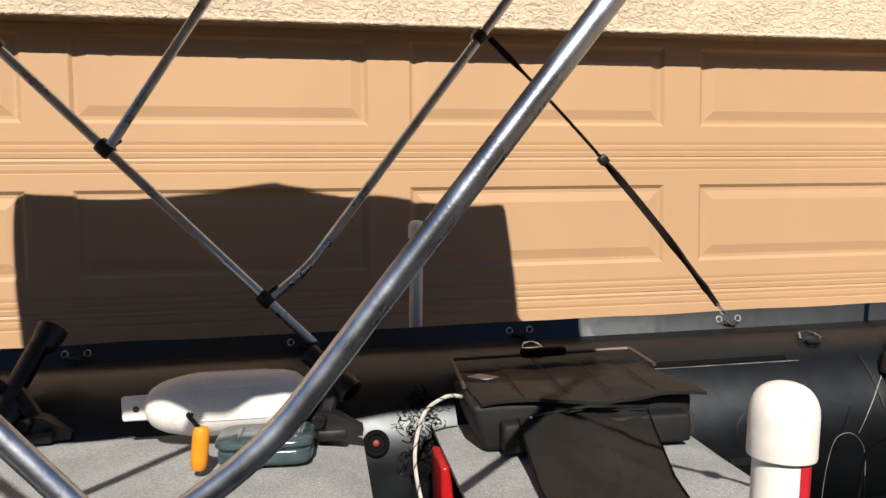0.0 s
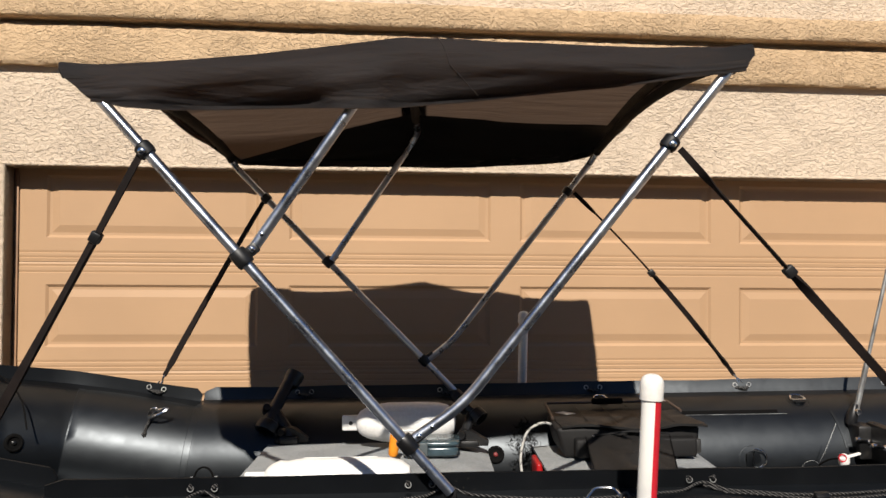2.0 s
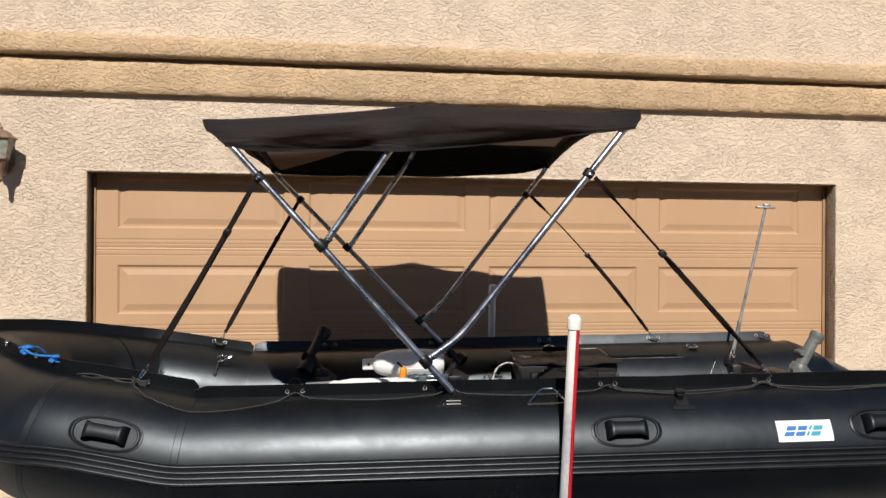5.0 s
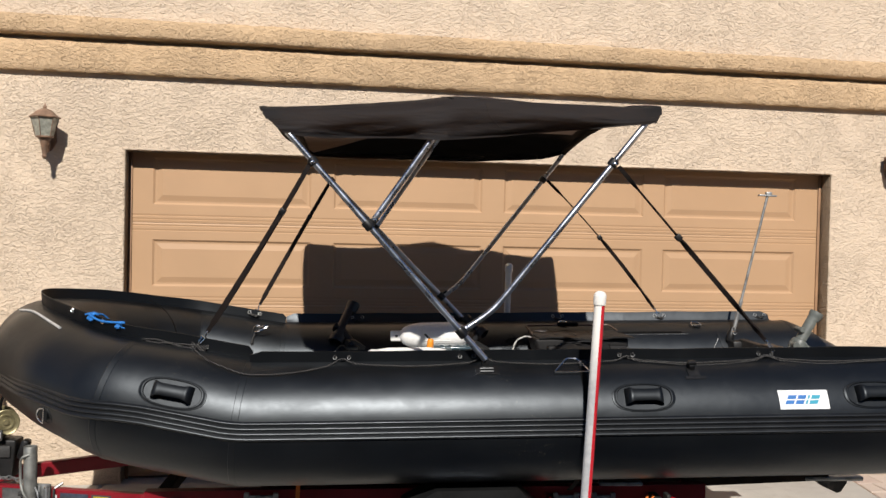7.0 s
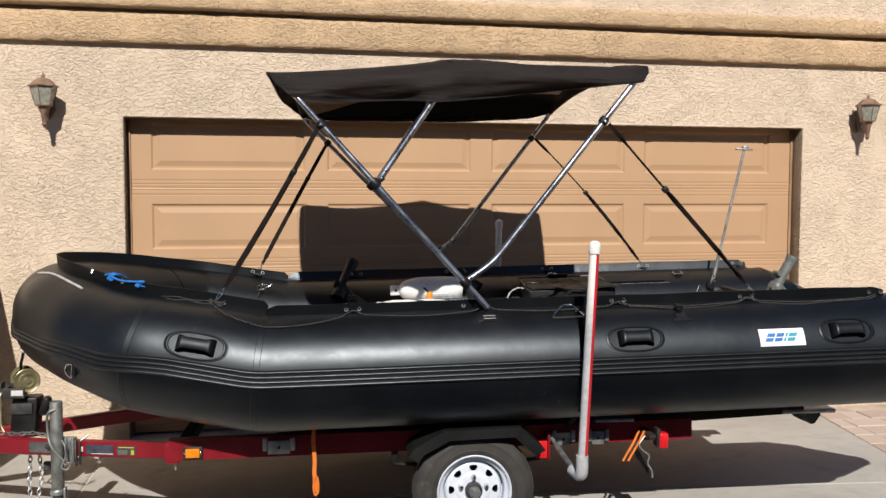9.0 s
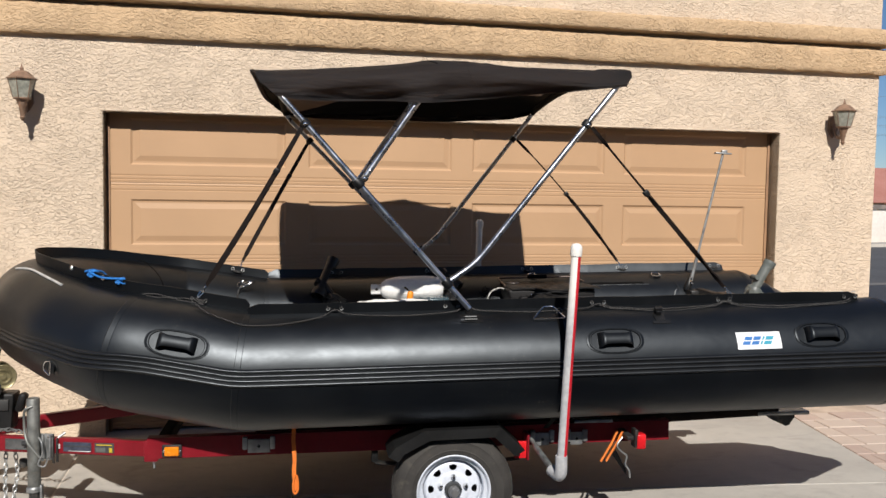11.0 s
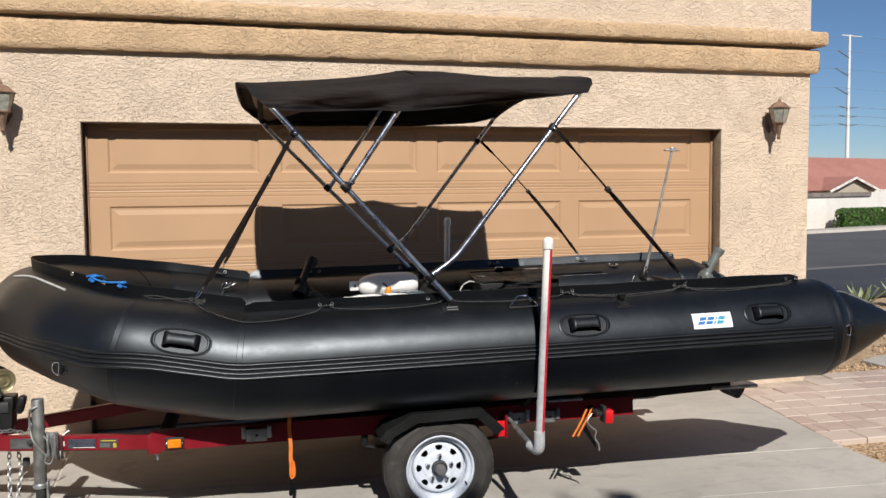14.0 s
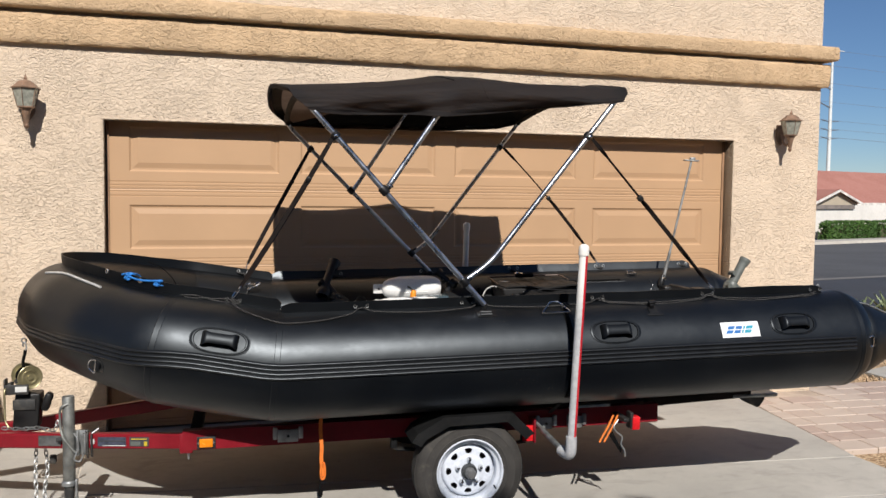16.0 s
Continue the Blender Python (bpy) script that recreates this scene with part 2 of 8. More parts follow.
M_WALL = stucco("stucco_wall", (0.705, 0.567, 0.428))
M_TRIM = stucco("stucco_trim", (0.625, 0.440, 0.268), 36.0, 0.0095, 0.85, 0.84)
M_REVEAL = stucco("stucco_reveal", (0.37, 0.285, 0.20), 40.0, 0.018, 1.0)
M_DOOR = door_paint()
M_JAMB = simple("jamb_paint", (0.30, 0.17, 0.09), 0.6)
M_CONC = concrete()
M_KERB = concrete("kerb_concrete", (0.55, 0.50, 0.43))
M_PAVER = paver()
M_GRAVEL = gravel_ground()
M_SAND = simple("joint_sand", (0.44, 0.355, 0.285), 0.95, 0.0, 0.2, 6.0, 200.0, 0.5, 0.002, 0.2)
M_STONE = simple("gravel_stone", (0.42, 0.29, 0.175), 0.9, 0.0, 0.45, 30.0, 300.0, 0.6, 0.002)
M_ROAD = asphalt("asphalt", (0.075, 0.075, 0.078))
M_ROAD_NEW = asphalt("asphalt_sealed", (0.045, 0.047, 0.055))
M_GUTTER = concrete("gutter_concrete", (0.17, 0.16, 0.15))
M_PVC = boat_rubber()
M_PVC_SMOOTH = boat_rubber("boat_rubber_trim", (0.0028, 0.0033, 0.0042), 0.42, 0.34)
M_STRAKE = boat_rubber("strake_rubber", (0.0065, 0.0066, 0.0072), 0.36)
M_CANOPY = canopy_cloth()
# cloth of sleeves and doubled edges, also the sheet standing in for shade
M_SLEEVE_SHADE = simple("sleeve_and_shade_cloth", (0.0125, 0.0105, 0.009), 0.85, 0.0, 0.2, 8.0, 500.0, 0.5, 0.0006, 0.2)
M_CARPET = carpet()
M_ROPE = braid()
M_ROPE_WHITE = simple("white_rope", (0.46, 0.45, 0.42), 0.8, 0.0, 0.2, 60.0, 400.0, 0.6, 0.001)
M_ROPE_BLUE = simple("blue_rope", (0.012, 0.15, 0.46), 0.6, 0.0, 0.3, 60.0, 300.0, 0.6, 0.001)
M_WEB = simple("black_webbing", (0.0042, 0.004, 0.004), 0.8, 0.0, 0.25, 20.0, 500.0, 0.6, 0.0006, 0.08)
M_STRAP = simple("strap_webbing", (0.0115, 0.0080, 0.0070), 0.75, 0.0, 0.25, 20.0, 500.0, 0.6, 0.0006, 0.15)
M_ALU = simple("aluminium_tube", (0.52, 0.565, 0.64), 0.31, 1.0, 0.14, 14.0, 240.0, 0.35, 0.0006)
M_CHROME = simple("stainless", (0.72, 0.72, 0.72), 0.16, 1.0, 0.08, 20.0, 120.0, 0.05, 0.0003)
M_GALV = simple("galvanised", (0.33, 0.34, 0.34), 0.48, 0.75, 0.3, 18.0, 120.0, 0.25, 0.0008, dust=0.4)
M_NYLON = simple("black_nylon", (0.007, 0.007, 0.0075), 0.42, 0.0, 0.25, 20.0, 200.0, 0.3, 0.0006)
M_NYLON_WORN = simple("worn_black_plastic", (0.0095, 0.0095, 0.010), 0.4, 0.0, 0.25, 12.0, 160.0, 0.4, 0.001, 0.4, dust=0.06)
M_GREY_PLASTIC = simple("grey_green_plastic", (0.115, 0.125, 0.115), 0.5, 0.0, 0.2, 15.0, 140.0, 0.3, 0.0008, dust=0.3)
M_BAG = simple("black_nylon_cloth", (0.0104, 0.0098, 0.0097), 0.62, 0.0, 0.22, 9.0, 600.0, 0.6, 0.0008, 0.3)
M_WHITE = simple("white_vinyl", (0.80, 0.79, 0.76), 0.38, 0.0, 0.03, 6.0, 90.0, 0.1, 0.0006)
M_WHITE_PVC = simple("white_pipe", (0.78, 0.76, 0.71), 0.36, 0.0, 0.05, 5.0, 90.0, 0.1, 0.0006, dust=0.15, dust_color=(0.5, 0.46, 0.38))
M_PIPE = greyed_pipe()
M_RED_TAPE = simple("red_tape", (0.55, 0.012, 0.025), 0.4, 0.0, 0.1)
M_RED = simple("red_paint", (0.185, 0.005, 0.012), 0.42, 0.0, 0.15, 5.0, 60.0, 0.2, 0.0008, 0.35, dust=0.2, dust_color=(0.15, 0.03, 0.025))
M_RED_PLASTIC = simple("red_plastic", (0.42, 0.01, 0.012), 0.35, 0.0, 0.1)
M_ORANGE = simple("orange_foam", (0.80, 0.27, 0.012), 0.55, 0.0, 0.12)
M_ORANGE_WEB = simple("orange_webbing", (0.66, 0.165, 0.018), 0.7, 0.0, 0.15, 30.0, 400.0, 0.5, 0.0006)
M_AMBER = simple("amber_lens", (0.75, 0.22, 0.01), 0.22, 0.0, 0.15, 30.0, 90.0, 0.4, 0.002)
M_RED_LENS = simple("red_lens", (0.60, 0.015, 0.02), 0.2, 0.0, 0.15, 30.0, 90.0, 0.4, 0.002)
M_STEEL_DARK = simple("dark_steel", (0.03, 0.03, 0.03), 0.5, 0.3, 0.35, 8.0, 100.0, 0.3, 0.001, dust=0.35)
M_FENDER = simple("fender_paint", (0.007, 0.0072, 0.0074), 0.58, 0.0, 0.2, 6.0, 90.0, 0.3, 0.001, 0.22, dust=0.05, dust_color=(0.14, 0.12, 0.10))
M_TYRE = simple("tyre_rubber", (0.034, 0.031, 0.028), 0.78, 0.0, 0.25, 8.0, 130.0, 0.4, 0.001, dust=0.5, dust_color=(0.10, 0.088, 0.07))
M_RIM = simple("white_rim_paint", (0.60, 0.64, 0.71), 0.3, 0.0, 0.04, 9.0, 90.0, 0.1, 0.0005, dust=0.15)
M_BRASS = simple("zinc_yellow", (0.30, 0.265, 0.15), 0.42, 0.7, 0.25, 16.0, 90.0, 0.2, 0.0006, dust=0.3)
M_VALVE_RED = simple("dull_red_rubber", (0.16, 0.012, 0.012), 0.5)
M_TEAL_LATCH = simple("smoky_clip", (0.07, 0.085, 0.09), 0.3, 0.0, 0.2)
M_TEAL = simple("teal_clear_plastic", (0.085, 0.135, 0.160), 0.14, 0.0, 0.25, 20.0, 90.0, 0.3, 0.001)
M_TEAL.node_tree.nodes["Principled BSDF"].inputs["Transmission Weight"].default_value = 0.55
M_EYELET = simple("nickel_eyelet", (0.66, 0.66, 0.645), 0.3, 0.55, 0.08, 20.0)
M_PATCH_WHITE = simple("white_patch", (0.80, 0.81, 0.82), 0.4, 0.0, 0.03)
M_STRIP = simple("pale_strip", (0.50, 0.50, 0.48), 0.45, 0.2, 0.2, 20.0)
M_FLAP = boat_rubber("flap_rubber", (0.0026, 0.003, 0.0038), 0.46, 0.28)
M_FLAP_GLOSS = boat_rubber("smooth_flap_rubber", (0.0085, 0.0085, 0.0085), 0.40, 0.60, 0.11)
M_BLUE_MARK = simple("blue_mark", (0.025, 0.15, 0.42), 0.4, 0.0, 0.1)
M_TEAL_MARK = simple("teal_mark", (0.03, 0.30, 0.42), 0.4, 0.0, 0.1)
M_COPPER = simple("copper_lamp", (0.24, 0.15, 0.10), 0.5, 0.25, 0.3, 14.0, 90.0, 0.3, 0.001, dust=0.35)
M_LAMP_GLASS = simple("seeded_lamp_glass", (0.30, 0.30, 0.25), 0.16, 0.0, 0.25, 30.0, 160.0, 0.7, 0.003)
M_PAINT_WHITE = simple("white_block_paint", (0.72, 0.68, 0.62), 0.85, 0.0, 0.06, 0.6, 8.0, 0.3, 0.004)
M_CAP_GREY = simple("grey_coping", (0.20, 0.17, 0.15), 0.85)
M_FAR_WALL = simple("far_stucco", (0.42, 0.36, 0.27), 0.9, 0.0, 0.06, 0.6)
M_TILE = roof_tile()
M_FASCIA = simple("white_fascia", (0.7, 0.66, 0.6), 0.6)
M_HEDGE = leaf("hedge_leaf", (0.030, 0.075, 0.012), (0.075, 0.145, 0.025))
M_AGAVE = leaf("agave_leaf", (0.14, 0.19, 0.11), (0.26, 0.30, 0.17))
M_SHADE_LEAF = leaf("shade_tree_leaf", (0.045, 0.085, 0.02), (0.10, 0.15, 0.04))
M_TREE_LEAF = leaf("tree_leaf", (0.05, 0.085, 0.025), (0.10, 0.13, 0.04))
M_BARK = simple("bark", (0.12, 0.085, 0.06), 0.9, 0.0, 0.3, 5.0, 60.0, 0.6, 0.01)
M_POLE = simple("far_steel", (0.62, 0.66, 0.66), 0.5, 0.0, 0.05)
M_WIRE = simple("far_wire", (0.12, 0.14, 0.17), 0.6)
M_LABEL = simple("label_dark", (0.05, 0.05, 0.055), 0.5)
M_LABEL_WHITE = simple("label_white", (0.7, 0.7, 0.68), 0.5)
M_LABEL_BLUE = simple("label_slate", (0.045, 0.05, 0.075), 0.4, 0.0, 0.4, 40.0)
M_JACK = simple("dull_galvanised", (0.19, 0.195, 0.185), 0.5, 0.55, 0.3, 18.0, 120.0, 0.25, 0.0008, dust=0.4)
M_STEEL_MID = simple("grey_steel", (0.12, 0.12, 0.12), 0.5, 0.4, 0.3, 14.0, 110.0, 0.25, 0.0008, dust=0.35)
M_HUB = simple("grey_hub_paint", (0.05, 0.053, 0.056), 0.42, 0.2, 0.2, 20.0)
M_HUB_CAP = simple("dull_hub_steel", (0.19, 0.19, 0.19), 0.38, 0.5, 0.2, 20.0)
M_BUNK = simple("dark_bunk_carpet", (0.020, 0.016, 0.014), 0.95, 0.0, 0.3, 12.0, 200.0, 0.5, 0.002, 0.1)
M_ROD = simple("brown_rod_paint", (0.085, 0.060, 0.048), 0.45, 0.2, 0.2, 14.0)
M_YELLOW = simple("label_yellow", (0.55, 0.40, 0.03), 0.5)


# ---- building blocks ----
BASE = {}


def thing(name, base, label, category, group="", axes=Matrix.Identity(4), kind=""):
    """An Empty at a thing's base; its parts are built in the coordinates of axes."""
    ob = new(name)
    ob.empty_display_size = 0.1
    ob.matrix_world = axes @ Matrix.Translation(base)
    BASE[ob.name] = Vector(base)
    return tagged(ob, label, category, group, kind)


def root_of(ob):
    while ob.parent is not None:
        ob = ob.parent
    return ob


def part(name, bm, material, parent=None, label="", smooth=True, angle=35.0):
    """Links a bmesh as one mesh object under a thing or a part."""
    if parent is not None:
        b = BASE.get(root_of(parent).name)
        if b is not None:
            bm.transform(Matrix.Translation(-b))
    bmesh.ops.recalc_face_normals(bm, faces=bm.faces[:])
    if smooth:
        lim = radians(angle)
        for f in bm.faces:
            f.smooth = True
        for e in bm.edges:
            if len(e.link_faces) == 2 and e.calc_face_angle(0.0) > lim:
                e.smooth = False
    me = bpy.data.meshes.new(name)
    bm.to_mesh(me)
    bm.free()
    me.materials.append(material)
    ob = new(name, me)
    ob.parent = parent
    if label:
        ob["label"] = label
    return ob


def B():
    return bmesh.new()


def V(*a):
    return Vector(a)


def box(bm, c, s, bevel=0.0, m=None, segs=2):
    """A box by centre and size, with rounded edges."""
    r = bmesh.ops.create_cube(bm, size=1.0)
    vs = r["verts"]
    bmesh.ops.scale(bm, vec=s, verts=vs)
    if bevel > 0:
        es = list({e for v in vs for e in v.link_edges})
        bv = bmesh.ops.bevel(bm, geom=es, offset=min(bevel, min(s) * 0.45), segments=segs, affect="EDGES", profile=0.5)
        vs = list({v for f in bv["faces"] for v in f.verts} | {v for v in vs if v.is_valid})
    mm = Matrix.Translation(c) @ (m or Matrix.Identity(4))
    bmesh.ops.transform(bm, matrix=mm, verts=vs)
    return bm


def grid(bm, rows, close_u=False, close_v=False):
    """Faces between rows of points."""
    vs = [[bm.verts.new(p) for p in row] for row in rows]
    nu, nv = len(vs), len(vs[0])
    for i in range(nu if close_u else nu - 1):
        for j in range(nv if close_v else nv - 1):
            q = [vs[i][j], vs[(i + 1) % nu][j], vs[(i + 1) % nu][(j + 1) % nv], vs[i][(j + 1) % nv]]
            bm.faces.new(q)
    return vs


def frames(path, up=None):
    """Tangent, side and up at each point of a path."""
    pts = [Vector(p) for p in path]
    out = []
    n = None
    for i, p in enumerate(pts):
        t = (pts[min(i + 1, len(pts) - 1)] - pts[max(i - 1, 0)]).normalized()
        if up is not None:
            s = t.cross(Vector(up)).normalized()
            out.append((p, t, s, s.cross(t).normalized()))
            continue
        if n is None:
            n = t.orthogonal().normalized()
        n = (n - t * n.dot(t)).normalized()
        out.append((p, t, n, t.cross(n)))
    return out


def tube(bm, path, r, segs=12, cap=True):
    """A round tube along a path; r is one radius or one for each point."""
    rs = r if isinstance(r, (list, tuple)) else [r] * len(path)
    rows = []
    for (p, t, s, u), rad in zip(frames(path), rs):
        rows.append([p + (s * math.cos(a) + u * math.sin(a)) * rad for a in (2 * math.pi * k / segs for k in range(segs))])
    vs = grid(bm, rows, close_v=True)
    if cap:
        bm.faces.new(vs[0][::-1])
        bm.faces.new(vs[-1])
    return bm


def loft(bm, path, profile, up=(0, 0, 1), closed=True, cap=True):
    """A 2D profile (side, up) swept along a path."""
    rows = [[p + s * a + u * b for a, b in profile] for p, t, s, u in frames(path, up)]
    vs = grid(bm, rows, close_v=closed)
    if cap and closed:
        bm.faces.new(vs[0][::-1])
        bm.faces.new(vs[-1])
    return bm


def smooth_path(pts, n=8, closed=False):
    """A Catmull-Rom curve through points."""
    P = [Vector(p) for p in pts]
    out = []
    m = len(P)
    for i in range(m if closed else m - 1):
        if closed:
            a, b, c, d = P[i - 1], P[i], P[(i + 1) % m], P[(i + 2) % m]
        else:
            a, b, c, d = P[max(i - 1, 0)], P[i], P[i + 1], P[min(i + 2, m - 1)]
        for k in range(n):
            t = k / n
            out.append(0.5 * ((2 * b) + (c - a) * t + (2 * a - 5 * b + 4 * c - d) * t * t + (3 * b - a - 3 * c + d) * t ** 3))
    if not closed:
        out.append(P[-1])
    return out


def fillet(pts, r, n=6):
    """A polyline with its inner corners rounded to about radius r."""
    P = [Vector(p) for p in pts]
    out = [P[0]]
    for a, b, c in zip(P, P[1:], P[2:]):
        d1, d2 = (a - b).normalized(), (c - b).normalized()
        k = min(r, (a - b).length * 0.45, (c - b).length * 0.45)
        for i in range(n + 1):
            t = i / n
            out.append((b + d1 * k) * (1 - t) ** 2 + b * 2 * t * (1 - t) + (b + d2 * k) * t * t)
    out.append(P[-1])
    return out


def lathe(bm, prof, m=None, segs=24, cap=True):
    """A profile of (radius, height) turned round z, then placed by m."""
    m = m or Matrix.Identity(4)
    rows = [[m @ Vector((r * math.cos(a), r * math.sin(a), h)) for a in (2 * math.pi * k / segs for k in range(segs))] for r, h in prof]
    vs = grid(bm, rows, close_v=True)
    if cap:
        bm.faces.new(vs[0][::-1])
        bm.faces.new(vs[-1])
    return bm


def prism(bm, poly, axis, a, b):
    """A polygon in the two other axes, extruded from a to b along axis (0, 1 or 2)."""
    def put(p, h):
        q = list(p)
        q.insert(axis, h)
        return bm.verts.new(q)
    lo, hi = [put(p, a) for p in poly], [put(p, b) for p in poly]
    n = len(poly)
    bm.faces.new(lo[::-1])
    bm.faces.new(hi)
    for i in range(n):
        bm.faces.new([lo[i], lo[(i + 1) % n], hi[(i + 1) % n], hi[i]])
    return bm


def ring(bm, c, normal, R, r, segs=20, inner=7, squash=1.0):
    """A torus of wire round a centre."""
    z = Vector(normal).normalized()
    x = z.orthogonal().normalized()
    y = z.cross(x)
    rows = []
    for i in range(segs):
        a = 2 * math.pi * i / segs
        d = x * math.cos(a) + y * math.sin(a) * squash
        rows.append([Vector(c) + d * R + (d.normalized() * math.cos(b) + z * math.sin(b)) * r for b in (2 * math.pi * k / inner for k in range(inner))])
    grid(bm, rows, close_u=True, close_v=True)
    return bm


def place(p, x_axis, up=(0, 0, 1)):
    """A matrix at p with x along x_axis and z near up."""
    x = Vector(x_axis).normalized()
    y = Vector(up).cross(x).normalized()
    z = x.cross(y)
    m = Matrix((x, y, z)).transposed().to_4x4()
    m.translation = p
    return m


def align(p, z_axis):
    """A matrix at p with z along z_axis."""
    m = Vector(z_axis).to_track_quat("Z", "Y").to_matrix().to_4x4()
    m.translation = p
    return m


# ---- the house front ----
WALL_L, WALL_R, WALL_TOP = -9.0, 5.72, 5.9
DOOR_W, DOOR_H, DOOR_Y = 4.88, 2.13, 0.125


def house_wall():
    bm = B()
    outline = [(WALL_L, -0.05), (0, -0.05), (0, DOOR_H), (DOOR_W, DOOR_H), (DOOR_W, -0.05), (WALL_R, -0.05), (WALL_R, WALL_TOP), (WALL_L, WALL_TOP)]
    prism(bm, outline, 1, 0.0, 0.30)
    sharp = [e for e in bm.edges if len(e.link_faces) == 2 and e.calc_face_angle(0.0) > 1.0]
    front = [e for e in sharp if all(v.co.y < 0.01 for v in e.verts) or (all(abs(v.co.x - WALL_R) < 0.01 for v in e.verts) and abs(e.verts[0].co.z - e.verts[1].co.z) > 1)]
    bmesh.ops.bevel(bm, geom=front, offset=0.012, segments=3, affect="EDGES", profile=0.5)
    tagged(part("wall_south", bm, M_WALL), "tan lace-textured stucco garage wall in full sun", "wall", kind="structure")
    bm = B()
    box(bm, ((WALL_R - 0.15), 5.3, WALL_TOP / 2), (0.28, 9.98, WALL_TOP), 0.0)
    tagged(part("wall_east", bm, M_WALL), "tan stucco side wall of the house", "wall", kind="structure")
    bm = B()
    box(bm, (WALL_L + 0.15, 5.3, WALL_TOP / 2), (0.28, 9.98, WALL_TOP), 0.0)
    tagged(part("wall_west", bm, M_WALL), "tan stucco side wall of the house", "wall", kind="structure")
    bm = B()
    box(bm, ((WALL_L + WALL_R) / 2, 5.2, WALL_TOP + 0.08), (WALL_R - WALL_L + 0.5, 10.8, 0.15), 0.02)
    tagged(part("ceiling", bm, M_FAR_WALL), "flat roof slab closing the house", "roof", kind="structure")


def shadow_wall():
    """An unseen low wall out from the house, added to cast the left shadow."""
    bm = B()
    box(bm, (-0.90, -0.755, 0.60), (0.20, 1.50, 1.30), 0.012)
    tagged(part("wall_shadow_caster", bm, M_WALL), "unseen low tan stucco wall added at the house to cast a shadow", "wall", kind="structure")


def trim_band(name, z0, z1, depth, label):
    """A foam moulding under stucco that runs along the wall and turns its corner."""
    h = z1 - z0
    prof = [(0.0, 0.0), (depth * 0.72, 0.0), (depth * 0.93, h * 0.07), (depth, h * 0.2), (depth, h * 0.8), (depth * 0.93, h * 0.95), (depth * 0.75, h), (0.0, h)]
    bm = B()
    n = 800
    rows = []
    for i in range(n + 1):
        x = WALL_L + (WALL_R + depth - WALL_L) * i / n
        row = []
        for d, z in prof:
            w = noise.noise(V(x * 6.0, d * 40, z * 30)) * 0.004 + noise.noise(V(x * 1.1, 3.0, z * 4)) * 0.004 + noise.noise(V(x * 24.0, d * 60, z * 50)) * 0.0045
            xx = min(x, WALL_R + d)
            row.append((xx, -(d + w * (1 if d > 0.01 else 0)) - (0.0 if d > 0 else -0.01), z0 + z + w * 0.8))
        rows.append(row)
    grid(bm, rows)
    side = []
    for i in range(20):
        y = 4.0 * i / 19
        side.append([(WALL_R + d - (0.01 if d == 0 else 0), max(y, -d) if i else -d, z0 + z) for d, z in prof])
    grid(bm, side)
    bmesh.ops.remove_doubles(bm, verts=bm.verts[:], dist=0.0015)
    tagged(part(name, bm, M_TRIM, angle=50), label, "moulding", kind="structure")


def panel_ring(bm, x0, x1, z0, z1):
    """A raised field in a sunk border."""
    steps = [(0.0, 0.0), (0.013, 0.0102), (0.025, 0.0108), (0.061, 0.0025)]
    loops = []
    for inset, depth in steps:
        loops.append([bm.verts.new((x, DOOR_Y + depth, z)) for x, z in ((x0 + inset, z0 + inset), (x1 - inset, z0 + inset), (x1 - inset, z1 - inset), (x0 + inset, z1 - inset))])
    for a, b in zip(loops, loops[1:]):
        for i in range(4):
            bm.faces.new([a[i], a[(i + 1) % 4], b[(i + 1) % 4], b[i]])
    bm.faces.new(loops[-1])


